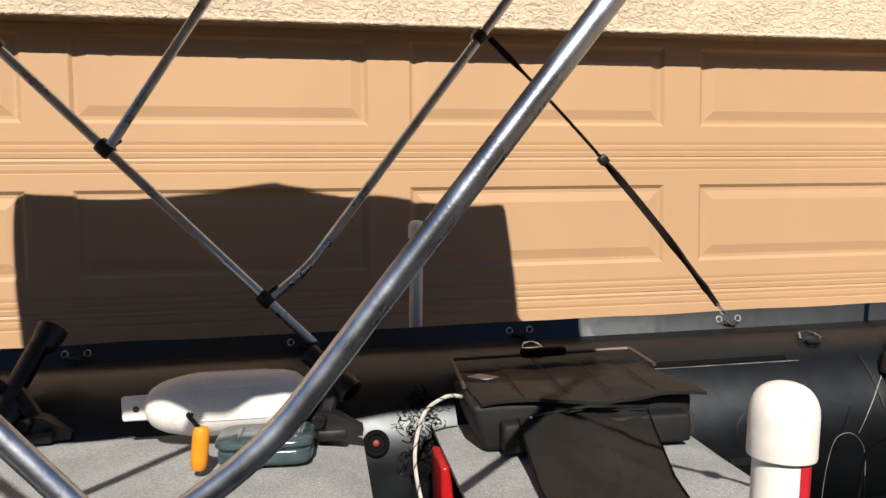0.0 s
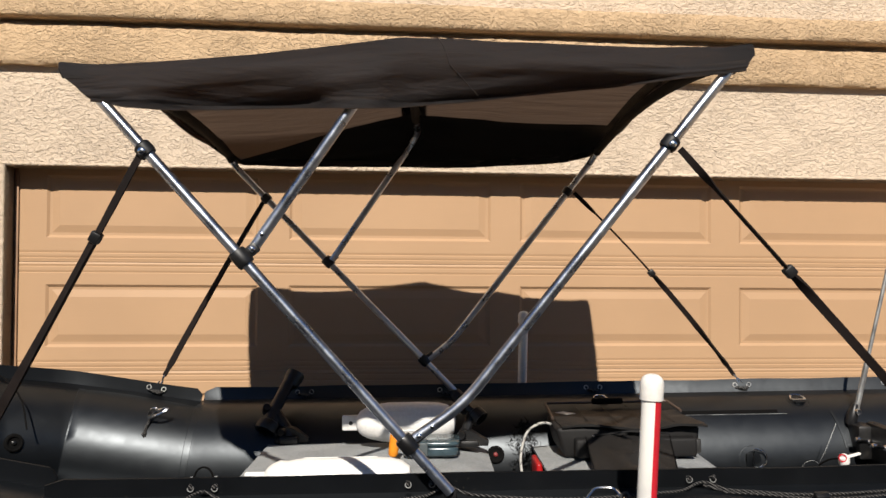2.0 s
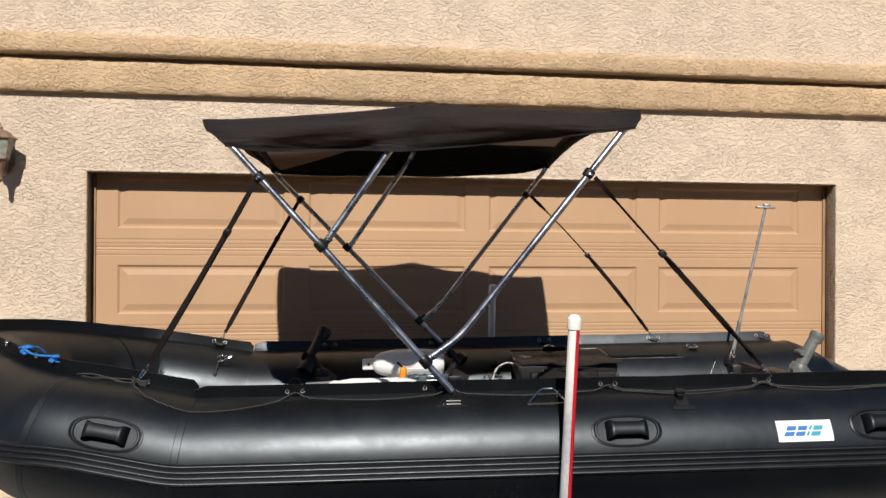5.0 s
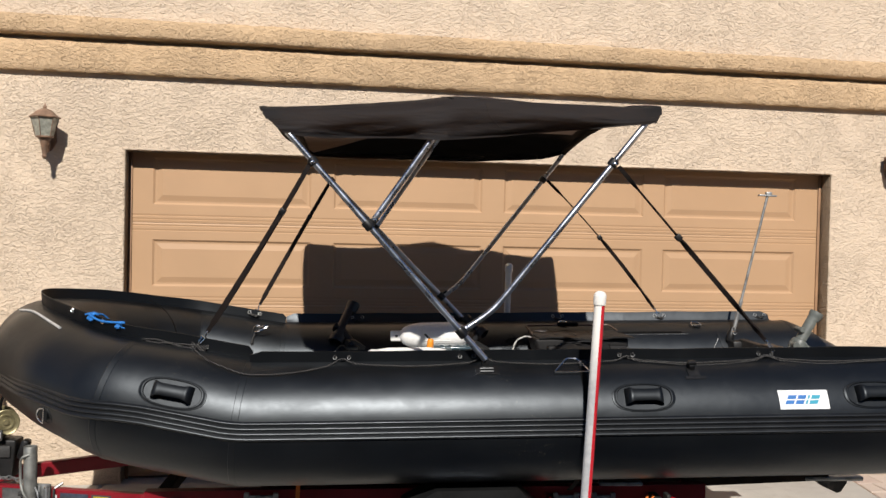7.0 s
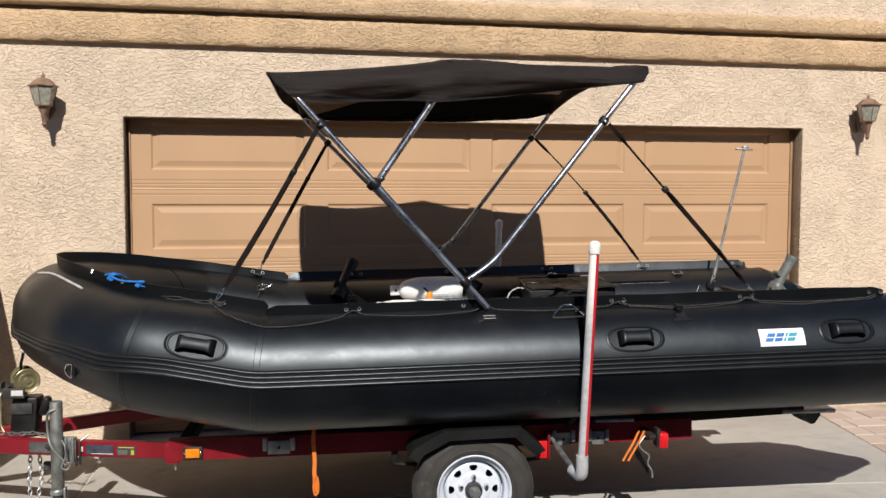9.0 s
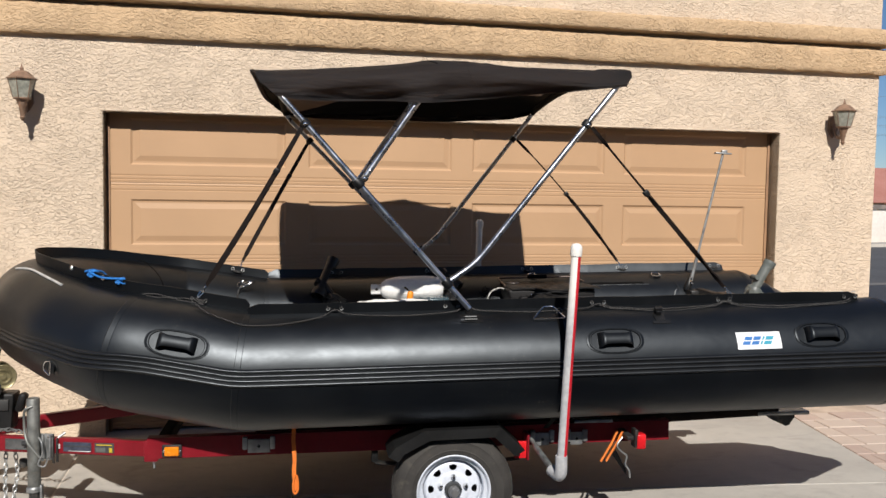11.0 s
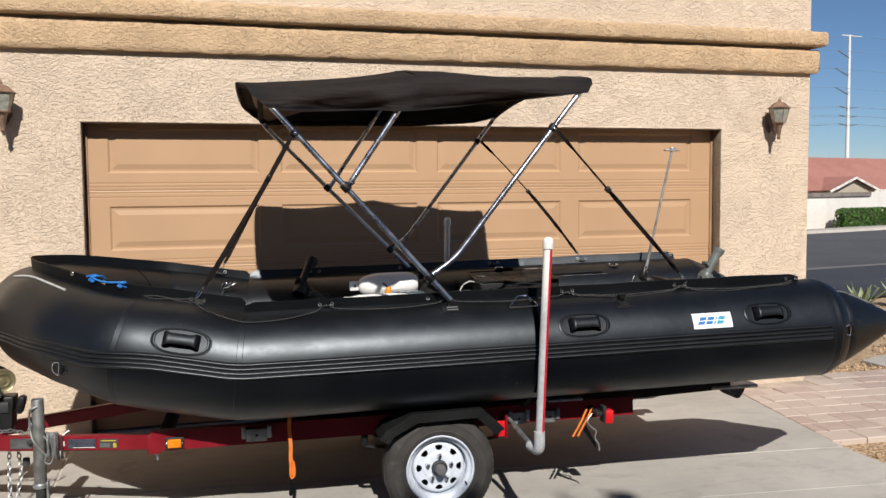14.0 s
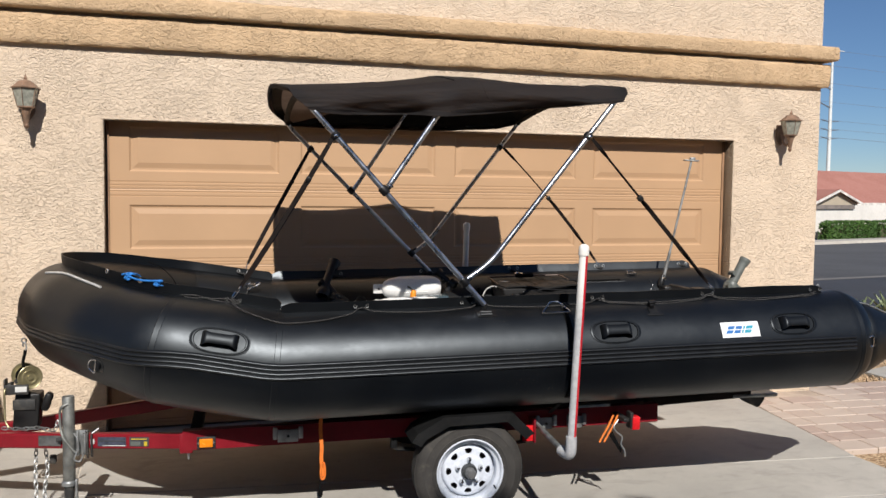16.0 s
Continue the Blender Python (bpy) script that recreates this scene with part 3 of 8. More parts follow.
def garage_door():
    door = thing("door_1", (DOOR_W / 2, DOOR_Y, 0), "closed tan four-section garage door with long raised panels", "garage door", kind="structure")
    joints = [0.012, 0.606, 1.139, 1.672, 2.20]
    for lo, hi in zip(joints, joints[1:]):
        bm = B()
        # small rolled steps above and below each joint, then the field with its four raised panels
        zs = [lo + 0.001, lo + 0.017, lo + 0.020, lo + 0.031, lo + 0.042, lo + 0.045, lo + 0.057, lo + 0.118, hi - 0.110, hi - 0.054, hi - 0.051, hi - 0.040, hi - 0.024, hi - 0.021, hi - 0.010, hi - 0.001]
        dep = [0.002, 0, 0.0026, 0, 0, 0.0026, 0, 0, 0, 0, 0.0026, 0, 0, 0.0026, 0, 0.004]
        if hi > 2.1:
            zs[8] = hi - 0.105
        if lo < 0.1:
            zs[7] = lo + 0.185
        xs = [-0.0]
        for i in range(4):
            xs += [0.17 + 1.168 * i - 0.012, 0.17 + 1.168 * i + 1.004]
        xs.append(DOOR_W)
        vs = [[bm.verts.new((x, DOOR_Y + d, z)) for x in xs] for z, d in zip(zs, dep)]
        for j in range(len(zs) - 1):
            for i in range(len(xs) - 1):
                if j == 7 and i % 2 == 1:
                    panel_ring(bm, xs[i], xs[i + 1], zs[7], zs[8])
                else:
                    bm.faces.new([vs[j][i], vs[j][i + 1], vs[j + 1][i + 1], vs[j + 1][i]])
        # top and bottom lips and the back
        back = DOOR_Y + 0.045
        for row in (vs[0], vs[-1]):
            lip = [bm.verts.new((v.co.x, back, v.co.z)) for v in row]
            for i in range(len(row) - 1):
                bm.faces.new([row[i], row[i + 1], lip[i + 1], lip[i]])
        bmesh.ops.remove_doubles(bm, verts=bm.verts[:], dist=0.0005)
        part("door_panel", bm, M_DOOR, door, angle=12)
    bm = B()
    box(bm, (DOOR_W / 2, DOOR_Y + 0.06, 1.05), (DOOR_W, 0.02, 2.10), 0.0)
    part("backing", bm, M_JAMB, door, "dark back of the door")
    # returns of the opening, coloured darker and browner than the wall
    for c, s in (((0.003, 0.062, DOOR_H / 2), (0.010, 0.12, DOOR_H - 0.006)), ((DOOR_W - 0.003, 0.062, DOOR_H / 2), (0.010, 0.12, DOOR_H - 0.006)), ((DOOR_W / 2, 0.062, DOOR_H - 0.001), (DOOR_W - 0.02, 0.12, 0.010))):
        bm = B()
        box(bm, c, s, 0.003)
        tagged(part("trim", bm, M_REVEAL), "rough brown stucco return of the door opening, coloured darker than the wall", "trim", kind="structure")
    for x in (0.021, DOOR_W - 0.021):
        bm = B()
        box(bm, (x, DOOR_Y - 0.008, DOOR_H / 2 - 0.002), (0.020, 0.012, DOOR_H - 0.004), 0.003)
        tagged(part("trim", bm, M_JAMB), "brown painted weather strip on the door jamb", "trim", kind="structure")


def stucco_edge(a, b, seed):
    """The ragged stucco lip along an edge of the door opening."""
    a, b = V(*a), V(*b)
    n = max(8, int((b - a).length / 0.018))
    pts, rad = [], []
    for k in range(n + 1):
        p = a.lerp(b, k / n)
        w = noise.noise(V(k * 0.37, seed, 0.0))
        pts.append(p + V(noise.noise(V(k * 0.71, seed, 4.0)), 0.3 * w, noise.noise(V(k * 0.73, seed, 8.0))) * 0.004)
        rad.append(0.008 + 0.004 * noise.noise(V(k * 0.93, seed, 2.0)))
    bm = B()
    tube(bm, pts, rad, 7)
    tagged(part("trim", bm, M_WALL, angle=80), "ragged tan stucco lip round the door opening", "trim", kind="structure")


house_wall()
stucco_edge((-0.002, 0.004, 0.0), (-0.002, 0.004, DOOR_H), 1.0)
stucco_edge((DOOR_W + 0.002, 0.004, 0.0), (DOOR_W + 0.002, 0.004, DOOR_H), 2.0)
stucco_edge((0.0, 0.004, DOOR_H + 0.004), (DOOR_W, 0.004, DOOR_H + 0.004), 3.0)
shadow_wall()
trim_band("trim_upper", 2.812, 2.935, 0.098, "brown stucco moulding lip along the wall")
trim_band("trim_lower", 2.598, 2.790, 0.052, "brown stucco moulding band below the lip")
garage_door()


def wall_lamp(x):
    """A copper carriage lamp on a scrolled bracket."""
    z = 2.36
    y = -0.135
    lamp = thing("wall_lamp", (x, 0, z - 0.31), "weathered copper carriage wall lamp with seeded glass", "wall lamp", "lamps beside the garage door")
    bm = B()
    lathe(bm, [(0.074, -0.066), (0.090, -0.068), (0.092, -0.062), (0.076, -0.054), (0.056, -0.034), (0.040, -0.020), (0.022, -0.014), (0.010, -0.010), (0.012, 0.000), (0.006, 0.010), (0.001, 0.030)], Matrix.Translation((x, y, z)) @ Matrix.Rotation(0.35, 4, "Z"), 6)
    part("roof", bm, M_COPPER, lamp, angle=25)
    bm = B()
    lathe(bm, [(0.079, -0.066), (0.073, -0.09), (0.052, -0.178), (0.048, -0.182)], Matrix.Translation((x, y, z)) @ Matrix.Rotation(0.35, 4, "Z"), 6)
    part("glass", bm, M_LAMP_GLASS, lamp, "seeded greenish glass shade", angle=20)
    for k in range(6):
        a = 2 * math.pi * k / 6 + 0.35
        bm = B()
        tube(bm, [(x + 0.080 * math.cos(a), y + 0.080 * math.sin(a), z - 0.066), (x + 0.053 * math.cos(a), y + 0.053 * math.sin(a), z - 0.180)], 0.0026, 6)
        part("glazing_bar", bm, M_COPPER, lamp)
    bm = B()
    lathe(bm, [(0.053, -0.178), (0.053, -0.186), (0.036, -0.192), (0.036, -0.200), (0.028, -0.206), (0.026, -0.226), (0.021, -0.232), (0.017, -0.262), (0.012, -0.292), (0.017, -0.298), (0.012, -0.308), (0.003, -0.320)], Matrix.Translation((x, y, z)), 12)
    part("stem", bm, M_COPPER, lamp)
    bm = B()
    tube(bm, smooth_path([(x, -0.012, z - 0.16), (x, -0.05, z - 0.24), (x, -0.09, z - 0.265), (x, y, z - 0.24)], 6), 0.010, 8)
    part("arm", bm, M_COPPER, lamp)
    bm = B()
    poly = [(x - 0.035, z - 0.09), (x + 0.035, z - 0.09), (x + 0.038, z - 0.2), (x + 0.016, z - 0.24), (x, z - 0.26), (x - 0.016, z - 0.24), (x - 0.038, z - 0.2)]
    prism(bm, poly, 1, -0.018, 0.002)
    part("back_plate", bm, M_COPPER, lamp)
    return lamp


wall_lamp(-0.441)
wall_lamp(5.322)


# ---- ground, road and what stands across it ----
DX, DY = 0.957, 0.29            # direction of the street; offsets are measured at right angles to it


def fall(x, y):
    t = min(max((0.66 * x + 0.75 * y - 8.0) / 36.0, 0.0), 1.0)
    return -0.66 * t * t * (3 - 2 * t)


def street(along, off, lift=0.0):
    x, y = DX * along - DY * off, DY * along + DX * off
    return V(x, y, fall(x, y) + lift)


bm = B()
steps = [-2500, -900, -300, -120, -60, -30, -18, -12, -8, -5, -2, 0, 2, 4, 6, 8, 10, 13, 16, 20, 25, 30, 36, 44, 55, 70, 100, 160, 300, 900, 2500]
grid(bm, [[V(x, y, fall(x, y) - 0.035) for y in steps] for x in steps])
tagged(part("ground", bm, M_GRAVEL), "tan decomposed gravel desert yard", "ground", kind="structure")


def strip(name, o0, o1, lift, mat, label, category, thick=0.0, a0=8.0, a1=170.0):
    bm = B()
    n = 60
    rows = []
    for i in range(n + 1):
        a = a0 + (a1 - a0) * (i / n) ** 1.6
        row = [street(a, o0 + (o1 - o0) * k / 6, lift) for k in range(7)]
        if thick:
            row = [street(a, o0, lift - thick)] + row + [street(a, o1, lift - thick)]
        rows.append(row)
    grid(bm, rows)
    return tagged(part(name, bm, mat, angle=40), label, category, kind="structure")


strip("road", 5.0, 19.2, 0.0, M_ROAD, "grey worn asphalt street", "road")
strip("road_apron", 1.2, 4.7, 0.0, M_ROAD_NEW, "dark sealed asphalt street edge", "road")
strip("gutter", 4.7, 5.0, 0.004, M_GUTTER, "pale concrete gutter seam across the asphalt", "gutter")
strip("kerb", 19.2, 19.5, 0.13, M_KERB, "pale concrete kerb across the street", "kerb", 0.2)
strip("pavement", 19.5, 20.7, 0.12, M_CONC, "concrete pavement across the street", "pavement", 0.2)


def far_wall():
    w = thing("boundary_wall", street(60, 22.5), "white painted block wall across the street with grey coping", "boundary wall")
    step = 46.2
    bm = B()
    rows = [[street(a, o, 0) + V(0, 0, h) for o, h in ((22.4, -0.3), (22.4, 1.68), (22.6, 1.68), (22.6, -0.3))] for a in (20.0, 30.0, 42.0, step)]
    grid(bm, rows, close_v=True)
    part("wall", bm, M_PAINT_WHITE, w, smooth=False)
    bm = B()
    rows = [[street(a, o, 0) + V(0, 0, h) for o, h in ((22.4, -0.3), (22.4, 1.90), (22.6, 1.90), (22.6, -0.3))] for a in (step, 60.0, 90.0, 140.0)]
    grid(bm, rows, close_v=True)
    part("wall", bm, M_PAINT_WHITE, w, smooth=False)
    bm = B()
    rows = [[street(a, o, 0) + V(0, 0, h) for o, h in ((22.3, 1.68), (22.3, 1.90), (22.7, 1.90), (22.7, 1.68))] for a in (20.0, 30.0, 42.0, step)]
    grid(bm, rows, close_v=True)
    part("coping", bm, M_CAP_GREY, w, "dark grey coping", smooth=False)


def leaf_cloud(bm, points, size, rng, flat=0.5):
    """One small folded leaf clump at every point."""
    for p in points:
        a, b, s = rng.uniform(0, 6.283), rng.uniform(-1.2, 1.2), size * rng.uniform(0.6, 1.4)
        d = V(math.cos(a) * math.cos(b), math.sin(a) * math.cos(b), math.sin(b))
        e = d.orthogonal().normalized()
        q = d.cross(e)
        vs = [bm.verts.new(p + d * s), bm.verts.new(p + e * s * flat), bm.verts.new(p - d * s * 0.6 + q * s * 0.2), bm.verts.new(p - e * s * flat)]
        bm.faces.new(vs)


def hedge(a0, a1, label):
    h = thing("hedge", street((a0 + a1) / 2, 21.6), label, "hedge", "hedges along the boundary wall")
    rng = random.Random(int(a0 * 10))
    bm = B()
    pts = []
    for _ in range(5200):
        a, o, z = rng.uniform(a0, a1), rng.uniform(21.0, 21.7), rng.uniform(0.0, 1.0)
        f = rng.random()
        if f < 0.45:
            o = 21.0 + rng.random() ** 2 * 0.12
        elif f < 0.8:
            z = 1.0 - rng.random() ** 2 * 0.1
        elif f < 0.9:
            a = a0 + rng.random() ** 2 * 0.15
        bulge = noise.noise(V(a * 1.4, o * 1.4, z * 2)) * 0.10
        end = min(1.0, (a - a0) / 0.35, (a1 - a) / 0.35)
        z *= 0.98 * (0.82 + 0.18 * math.sqrt(max(end, 0)))
        pts.append(street(a, o + (21.6 - o) * 0.15 * (1 - end)) + V(bulge, bulge, z + bulge * 0.8 + 0.06))
    leaf_cloud(bm, pts, 0.075, rng)
    tagged(part("foliage", bm, M_HEDGE, h, smooth=False), kind="stuff")
    bm = B()
    rows = []
    for a in (a0 + 0.25, a1 - 0.25):
        rows.append([street(a, o) + V(0, 0, z) for o, z in ((21.15, 0.0), (21.15, 0.85), (21.6, 0.85), (21.6, 0.0))])
    vs = grid(bm, rows, close_v=True)
    bm.faces.new(vs[0])
    bm.faces.new(vs[-1][::-1])
    part("branch_core", bm, M_BARK, h, "shaded woody inside of the hedge")


def far_house():
    h = thing("house", street(62, 32), "single-storey house with red tile roof and a small gable", "house")
    g = -0.66
    bm = B()
    rows = [[street(a, o) * V(1, 1, 0).length * 0 + V(*street(a, o).xy, z) for o, z in ((27.6, g), (27.6, 1.32), (36.0, 1.32), (36.0, g))] for a in (36.0, 90.0)]
    grid(bm, rows, close_v=True)
    part("wall", bm, M_FAR_WALL, h, smooth=False)
    # the main roof, with real courses
    bm = B()
    n = 26
    prof = []
    for i in range(n + 1):
        t = i / n
        o, z = 26.9 + (31.4 - 26.9) * t, 1.30 + (3.58 - 1.30) * t
        prof += [(o, z + 0.03), (o + 0.01, z - 0.02)] if i < n else [(o, z)]
    prof += [(36.8, 1.3)]
    rows = [[V(*street(a, o).xy, z) for o, z in prof] for a in (34.0, 50.0, 70.0, 92.0)]
    grid(bm, rows)
    part("roof", bm, M_TILE, h, "red clay tile roof", smooth=False)
    bm = B()
    rows = [[V(*street(a, o).xy, z) for o, z in ((26.82, 1.14), (26.82, 1.33), (26.9, 1.33), (26.9, 1.14))] for a in (53.6, 92.0)]
    grid(bm, rows, close_v=True)
    part("fascia", bm, M_FASCIA, h, "white painted fascia board", smooth=False)
    # the gable that stands forward
    def gp(a, o, z):
        return V(*street(a, o).xy, z)
    bm = B()
    f = [bm.verts.new(gp(a, 26.6, z)) for a, z in ((48.7, g), (53.7, g), (53.7, 1.28), (51.2, 2.06), (48.7, 1.28))]
    bk = [bm.verts.new(gp(a, 28.6, z)) for a, z in ((48.7, g), (53.7, g), (53.7, 1.28), (51.2, 2.06), (48.7, 1.28))]
    bm.faces.new(f)
    for i in range(5):
        bm.faces.new([f[i], f[(i + 1) % 5], bk[(i + 1) % 5], bk[i]])
    part("gable_wall", bm, M_FAR_WALL, h, smooth=False)
    for s in (-1, 1):
        bm = B()
        rows = []
        for k in range(13):
            t = k / 12
            a, z = 51.2 + s * 2.75 * t, 2.16 - 0.86 * t
            rows.append([gp(a, 26.35, z + 0.02), gp(a, 29.6, z + 0.02), gp(a + s * 0.02, 29.6, z - 0.02), gp(a + s * 0.02, 26.35, z - 0.02)])
        grid(bm, rows)
        part("gable_roof", bm, M_TILE, h, "red clay tile roof", smooth=False)
        bm = B()
        rows = [[gp(51.2 + s * 2.75 * t, 26.30 + d, 2.13 - 0.86 * t - z) for d, z in ((0, -0.04), (0, 0.11), (0.05, 0.11), (0.05, -0.04))] for t in (0, 1)]
        grid(bm, rows, close_v=True)
        part("barge_board", bm, M_FASCIA, h, "white painted barge board", smooth=False)
    bm = B()
    tube(bm, [gp(66.2, 31.0, 3.4), gp(66.2, 31.0, 3.95)], 0.06, 8)
    part("vent_pipe", bm, M_FASCIA, h)


def power_pole():
    p = thing("transmission_pole", (*street(245, 150).xy, -0.7), "tall pale steel power transmission pole with crossarms", "power pole")
    base = street(245, 150)
    bm = B()
    tube(bm, [V(*base.xy, -0.7), V(*base.xy, 20), V(*base.xy, 46.0)], [0.66, 0.54, 0.34], 12)
    part("shaft", bm, M_POLE, p)
    bm = B()
    tube(bm, [V(*street(241, 150).xy, 45.6), V(*street(251, 150).xy, 45.9)], 0.15, 6)
    part("crossarm", bm, M_POLE, p)
    for a, z0, z1 in ((239.4, 39.2, 41.0), (238.2, 33.9, 35.7), (238.2, 28.4, 30.2)):
        bm = B()
        tube(bm, [V(*street(245, 150).xy, z0), V(*street(a, 150).xy, z1)], [0.22, 0.13], 6)
        part("arm", bm, M_WIRE, p, "dark insulator arm")
    for z in (24.8, 22.2, 19.7):
        for a in (240.5, 249.6):
            bm = B()
            tube(bm, [V(*street(245, 150).xy, z - 0.5), V(*street(a, 150).xy, z)], 0.14, 6)
            part("arm", bm, M_WIRE, p, "dark insulator arm")
    for z, a in ((45.8, 250), (41.0, 239.4), (35.7, 238.2), (30.2, 238.2), (24.8, 249.6), (22.2, 249.6), (19.7, 249.6), (24.8, 240.5), (22.2, 240.5), (19.7, 240.5)):
        bm = B()
        s = street(a, 150)
        for far_a, far_o in ((620, 60), (-200, 330)):
            e = street(far_a, far_o)
            pts = []
            for k in range(17):
                t = k / 16
                q = s.lerp(e, t)
                pts.append(V(q.x, q.y, z - 18 * t * (1 - t) + (4 * t)))
            tube(bm, pts, 0.045, 4, False)
        part("wire", bm, M_WIRE, p, "thin overhead wire")


def tree(base, height, crown_r, seed, label, leaves=330, leaf_size=0.07, girth=1.0, mat=None, reach=None):
    """A tapered trunk, forking limbs and a ragged crown."""
    t = thing("tree", base, label, "tree")
    rng = random.Random(seed)
    bm = B()
    b = V(*base)
    top = b + V(0.1, 0, height * 0.55)
    tube(bm, smooth_path([b, b + V(0.06, 0.03, height * 0.3), top], 5), [(0.11 - 0.004 * k) * girth for k in range(11)], 8)
    tips = []
    for k in range(9):
        a = 2.4 * k
        s = b.lerp(top, 0.55 + 0.05 * k)
        e = s + V(math.cos(a), math.sin(a), 0) * crown_r * rng.uniform(0.5, 0.9) + V(0, 0, height * rng.uniform(0.15, 0.4))
        tube(bm, [s, s.lerp(e, 0.5) + V(0, 0, 0.08), e], [0.045 * girth, 0.03 * girth, 0.012 * girth], 6)
        tips.append(e)
    part("trunk", bm, M_BARK, t)
    bm = B()
    pts = []
    for e in tips:
        for _ in range(leaves):
            d = V(rng.gauss(0, 1), rng.gauss(0, 1), rng.gauss(0, 0.7)) * crown_r * 0.24
            q = e + d
            # leaves whose shade would pass reach are left out to keep the boat lit
            if reach is not None:
                fall_to = q + SUN_DIR * (q.z / -SUN_DIR.z)
                if fall_to.y > reach - 0.7 * max(0.0, fall_to.x - 2.7) - 0.2 * max(0.0, 1.5 - fall_to.x) + 0.30 * noise.noise(V(fall_to.x * 1.3, 0.0, seed)):
                    continue
                # the crown thins out towards its edge
                if fall_to.y > reach - 0.35 and rng.random() < 0.5:
                    continue
            pts.append(q)
    leaf_cloud(bm, pts, leaf_size, rng, 0.4)
    tagged(part("crown", bm, mat or M_TREE_LEAF, t, smooth=False), kind="stuff")


def agave(x, y, seed):
    """A rosette of stiff pointed leaves."""
    a = thing("agave", (x, y, -0.03), "pale green agave with stiff pointed leaves", "agave", "agaves by the street")
    rng = random.Random(seed)
    for k in range(13):
        ang = 2.39996 * k
        tilt = 0.18 + 0.05 * k
        L = 0.36 * rng.uniform(0.8, 1.1)
        d = V(math.cos(ang), math.sin(ang), 0)
        s = V(-d.y, d.x, 0)
        rows = []
        for i in range(9):
            t = i / 8
            w = 0.045 * (0.7 + 1.4 * t * (1 - t)) * (1 - t ** 3)
            p = V(x, y, -0.02) + d * (0.03 + L * t * math.sin(tilt) * (1 + 0.3 * t)) + V(0, 0, L * t * math.cos(tilt))
            n = (d * -math.cos(tilt) + V(0, 0, math.sin(tilt)))
            rows.append([p - s * w + n * 0.012, p - n * 0.006, p + s * w + n * 0.012, p + n * 0.004])
        bm = B()
        grid(bm, rows, close_v=True)
        part("leaf", bm, M_AGAVE, a)


far_wall()
hedge(41.8, 46.4, "clipped dense green hedge by the white wall")
hedge(46.7, 55.5, "clipped dense green hedge by the white wall")
far_house()
power_pole()
tree(tuple(street(61.5, 24.6)), 3.4, 1.5, 5, "small sparse green tree behind the white wall")
# unseen plain wall behind the trees, added across the street to block low sky
bm = B()
box(bm, (1.0, -19.0, 2.7), (46.0, 0.25, 5.5), 0.01)
tagged(part("wall_sky_block", bm, M_WALL), "unseen plain tan stucco wall added across the street to block low sky", "wall", kind="structure")
# unseen trees that dapple the driveway; the left one is added for shade
tree((-3.6, -13.6, -0.04), 7.8, 3.5, 21, "unseen leafy green tree added to shade the driveway", 1500, 0.17, 1.8, M_SHADE_LEAF, -2.0)
tree((1.6, -13.4, -0.04), 7.8, 3.6, 8, "unseen leafy green tree dappling the foot of the driveway", 1700, 0.17, 1.8, M_SHADE_LEAF, -2.0)
agave(*street(10.0, 0.6).xy, 1)
agave(*street(10.75, 0.55).xy, 2)


# ---- the inflatable boat; x runs aft along the boat, y to the house, tilted a little up at the stern ----
LEVEL = pose(1.9, -1.42, 0, 0, 0, -4.6)
BOAT = LEVEL @ pose(0.023, 0, 0, 0, -1.2, 0)
TUBE_R = 0.262
HALF = [(2.535, -0.800, 0.870), (2.53, -0.799, 0.870), (2.515, -0.796, 0.870), (2.49, -0.791, 0.869), (2.44, -0.781, 0.867), (2.34, -0.762, 0.863), (2.22, -0.740, 0.858), (2.12, -0.723, 0.855),
        (1.6, -0.72, 0.855), (1.0, -0.72, 0.855), (0.4, -0.72, 0.855), (-0.2, -0.72, 0.855), (-0.60, -0.72, 0.855)]
# the bow is built of straight lengths, mitred at welded seams
BOW = [(-0.60, -0.72, 0.855), (-0.95, -0.722, 0.857), (-1.455, -0.680, 0.943), (-1.715, -0.515, 0.998), (-1.905, -0.300, 1.038), (-2.012, 0.0, 1.060)]
BOW_TAPER = 0.085
BOW = [(x, y, z + (TUBE_R * BOW_TAPER * min(1.0, max(0.0, (-1.2 - x) / 0.6)))) for x, y, z in BOW]
BOW = BOW + [(x, -y, z) for x, y, z in BOW[-2::-1]]


def evened(pts, step=0.035):
    """The same line with points at even steps."""
    out = [pts[0]]
    for a, b in zip(pts, pts[1:]):
        k = max(1, round((b - a).length / step))
        out += [a.lerp(b, j / k) for j in range(1, k + 1)]
    return out


SIDE = smooth_path(HALF, 8)
NOSE = evened(fillet(BOW, 0.05, 5))
CENTRE = SIDE[:-1] + NOSE + [V(p.x, -p.y, p.z) for p in SIDE[-2::-1]]
CF = frames(CENTRE, (0, 0, 1))


def tube_radius(x):
    """The tube's radius; it closes to a cone behind the seam at the stern."""
    if x < -1.2:
        f = min((-1.2 - x) / 0.6, 1.0)
        return TUBE_R * (1 - BOW_TAPER * f * f * (3 - 2 * f))
    if x < 2.09:
        return TUBE_R
    cone = TUBE_R * (1 - 0.96 * (min(x, 2.49) - 2.09) ** 1.12 / 0.48 ** 1.12)
    return cone * math.sqrt(max(0.004, 1 - max(0.0, (x - 2.49) / 0.046) ** 2))


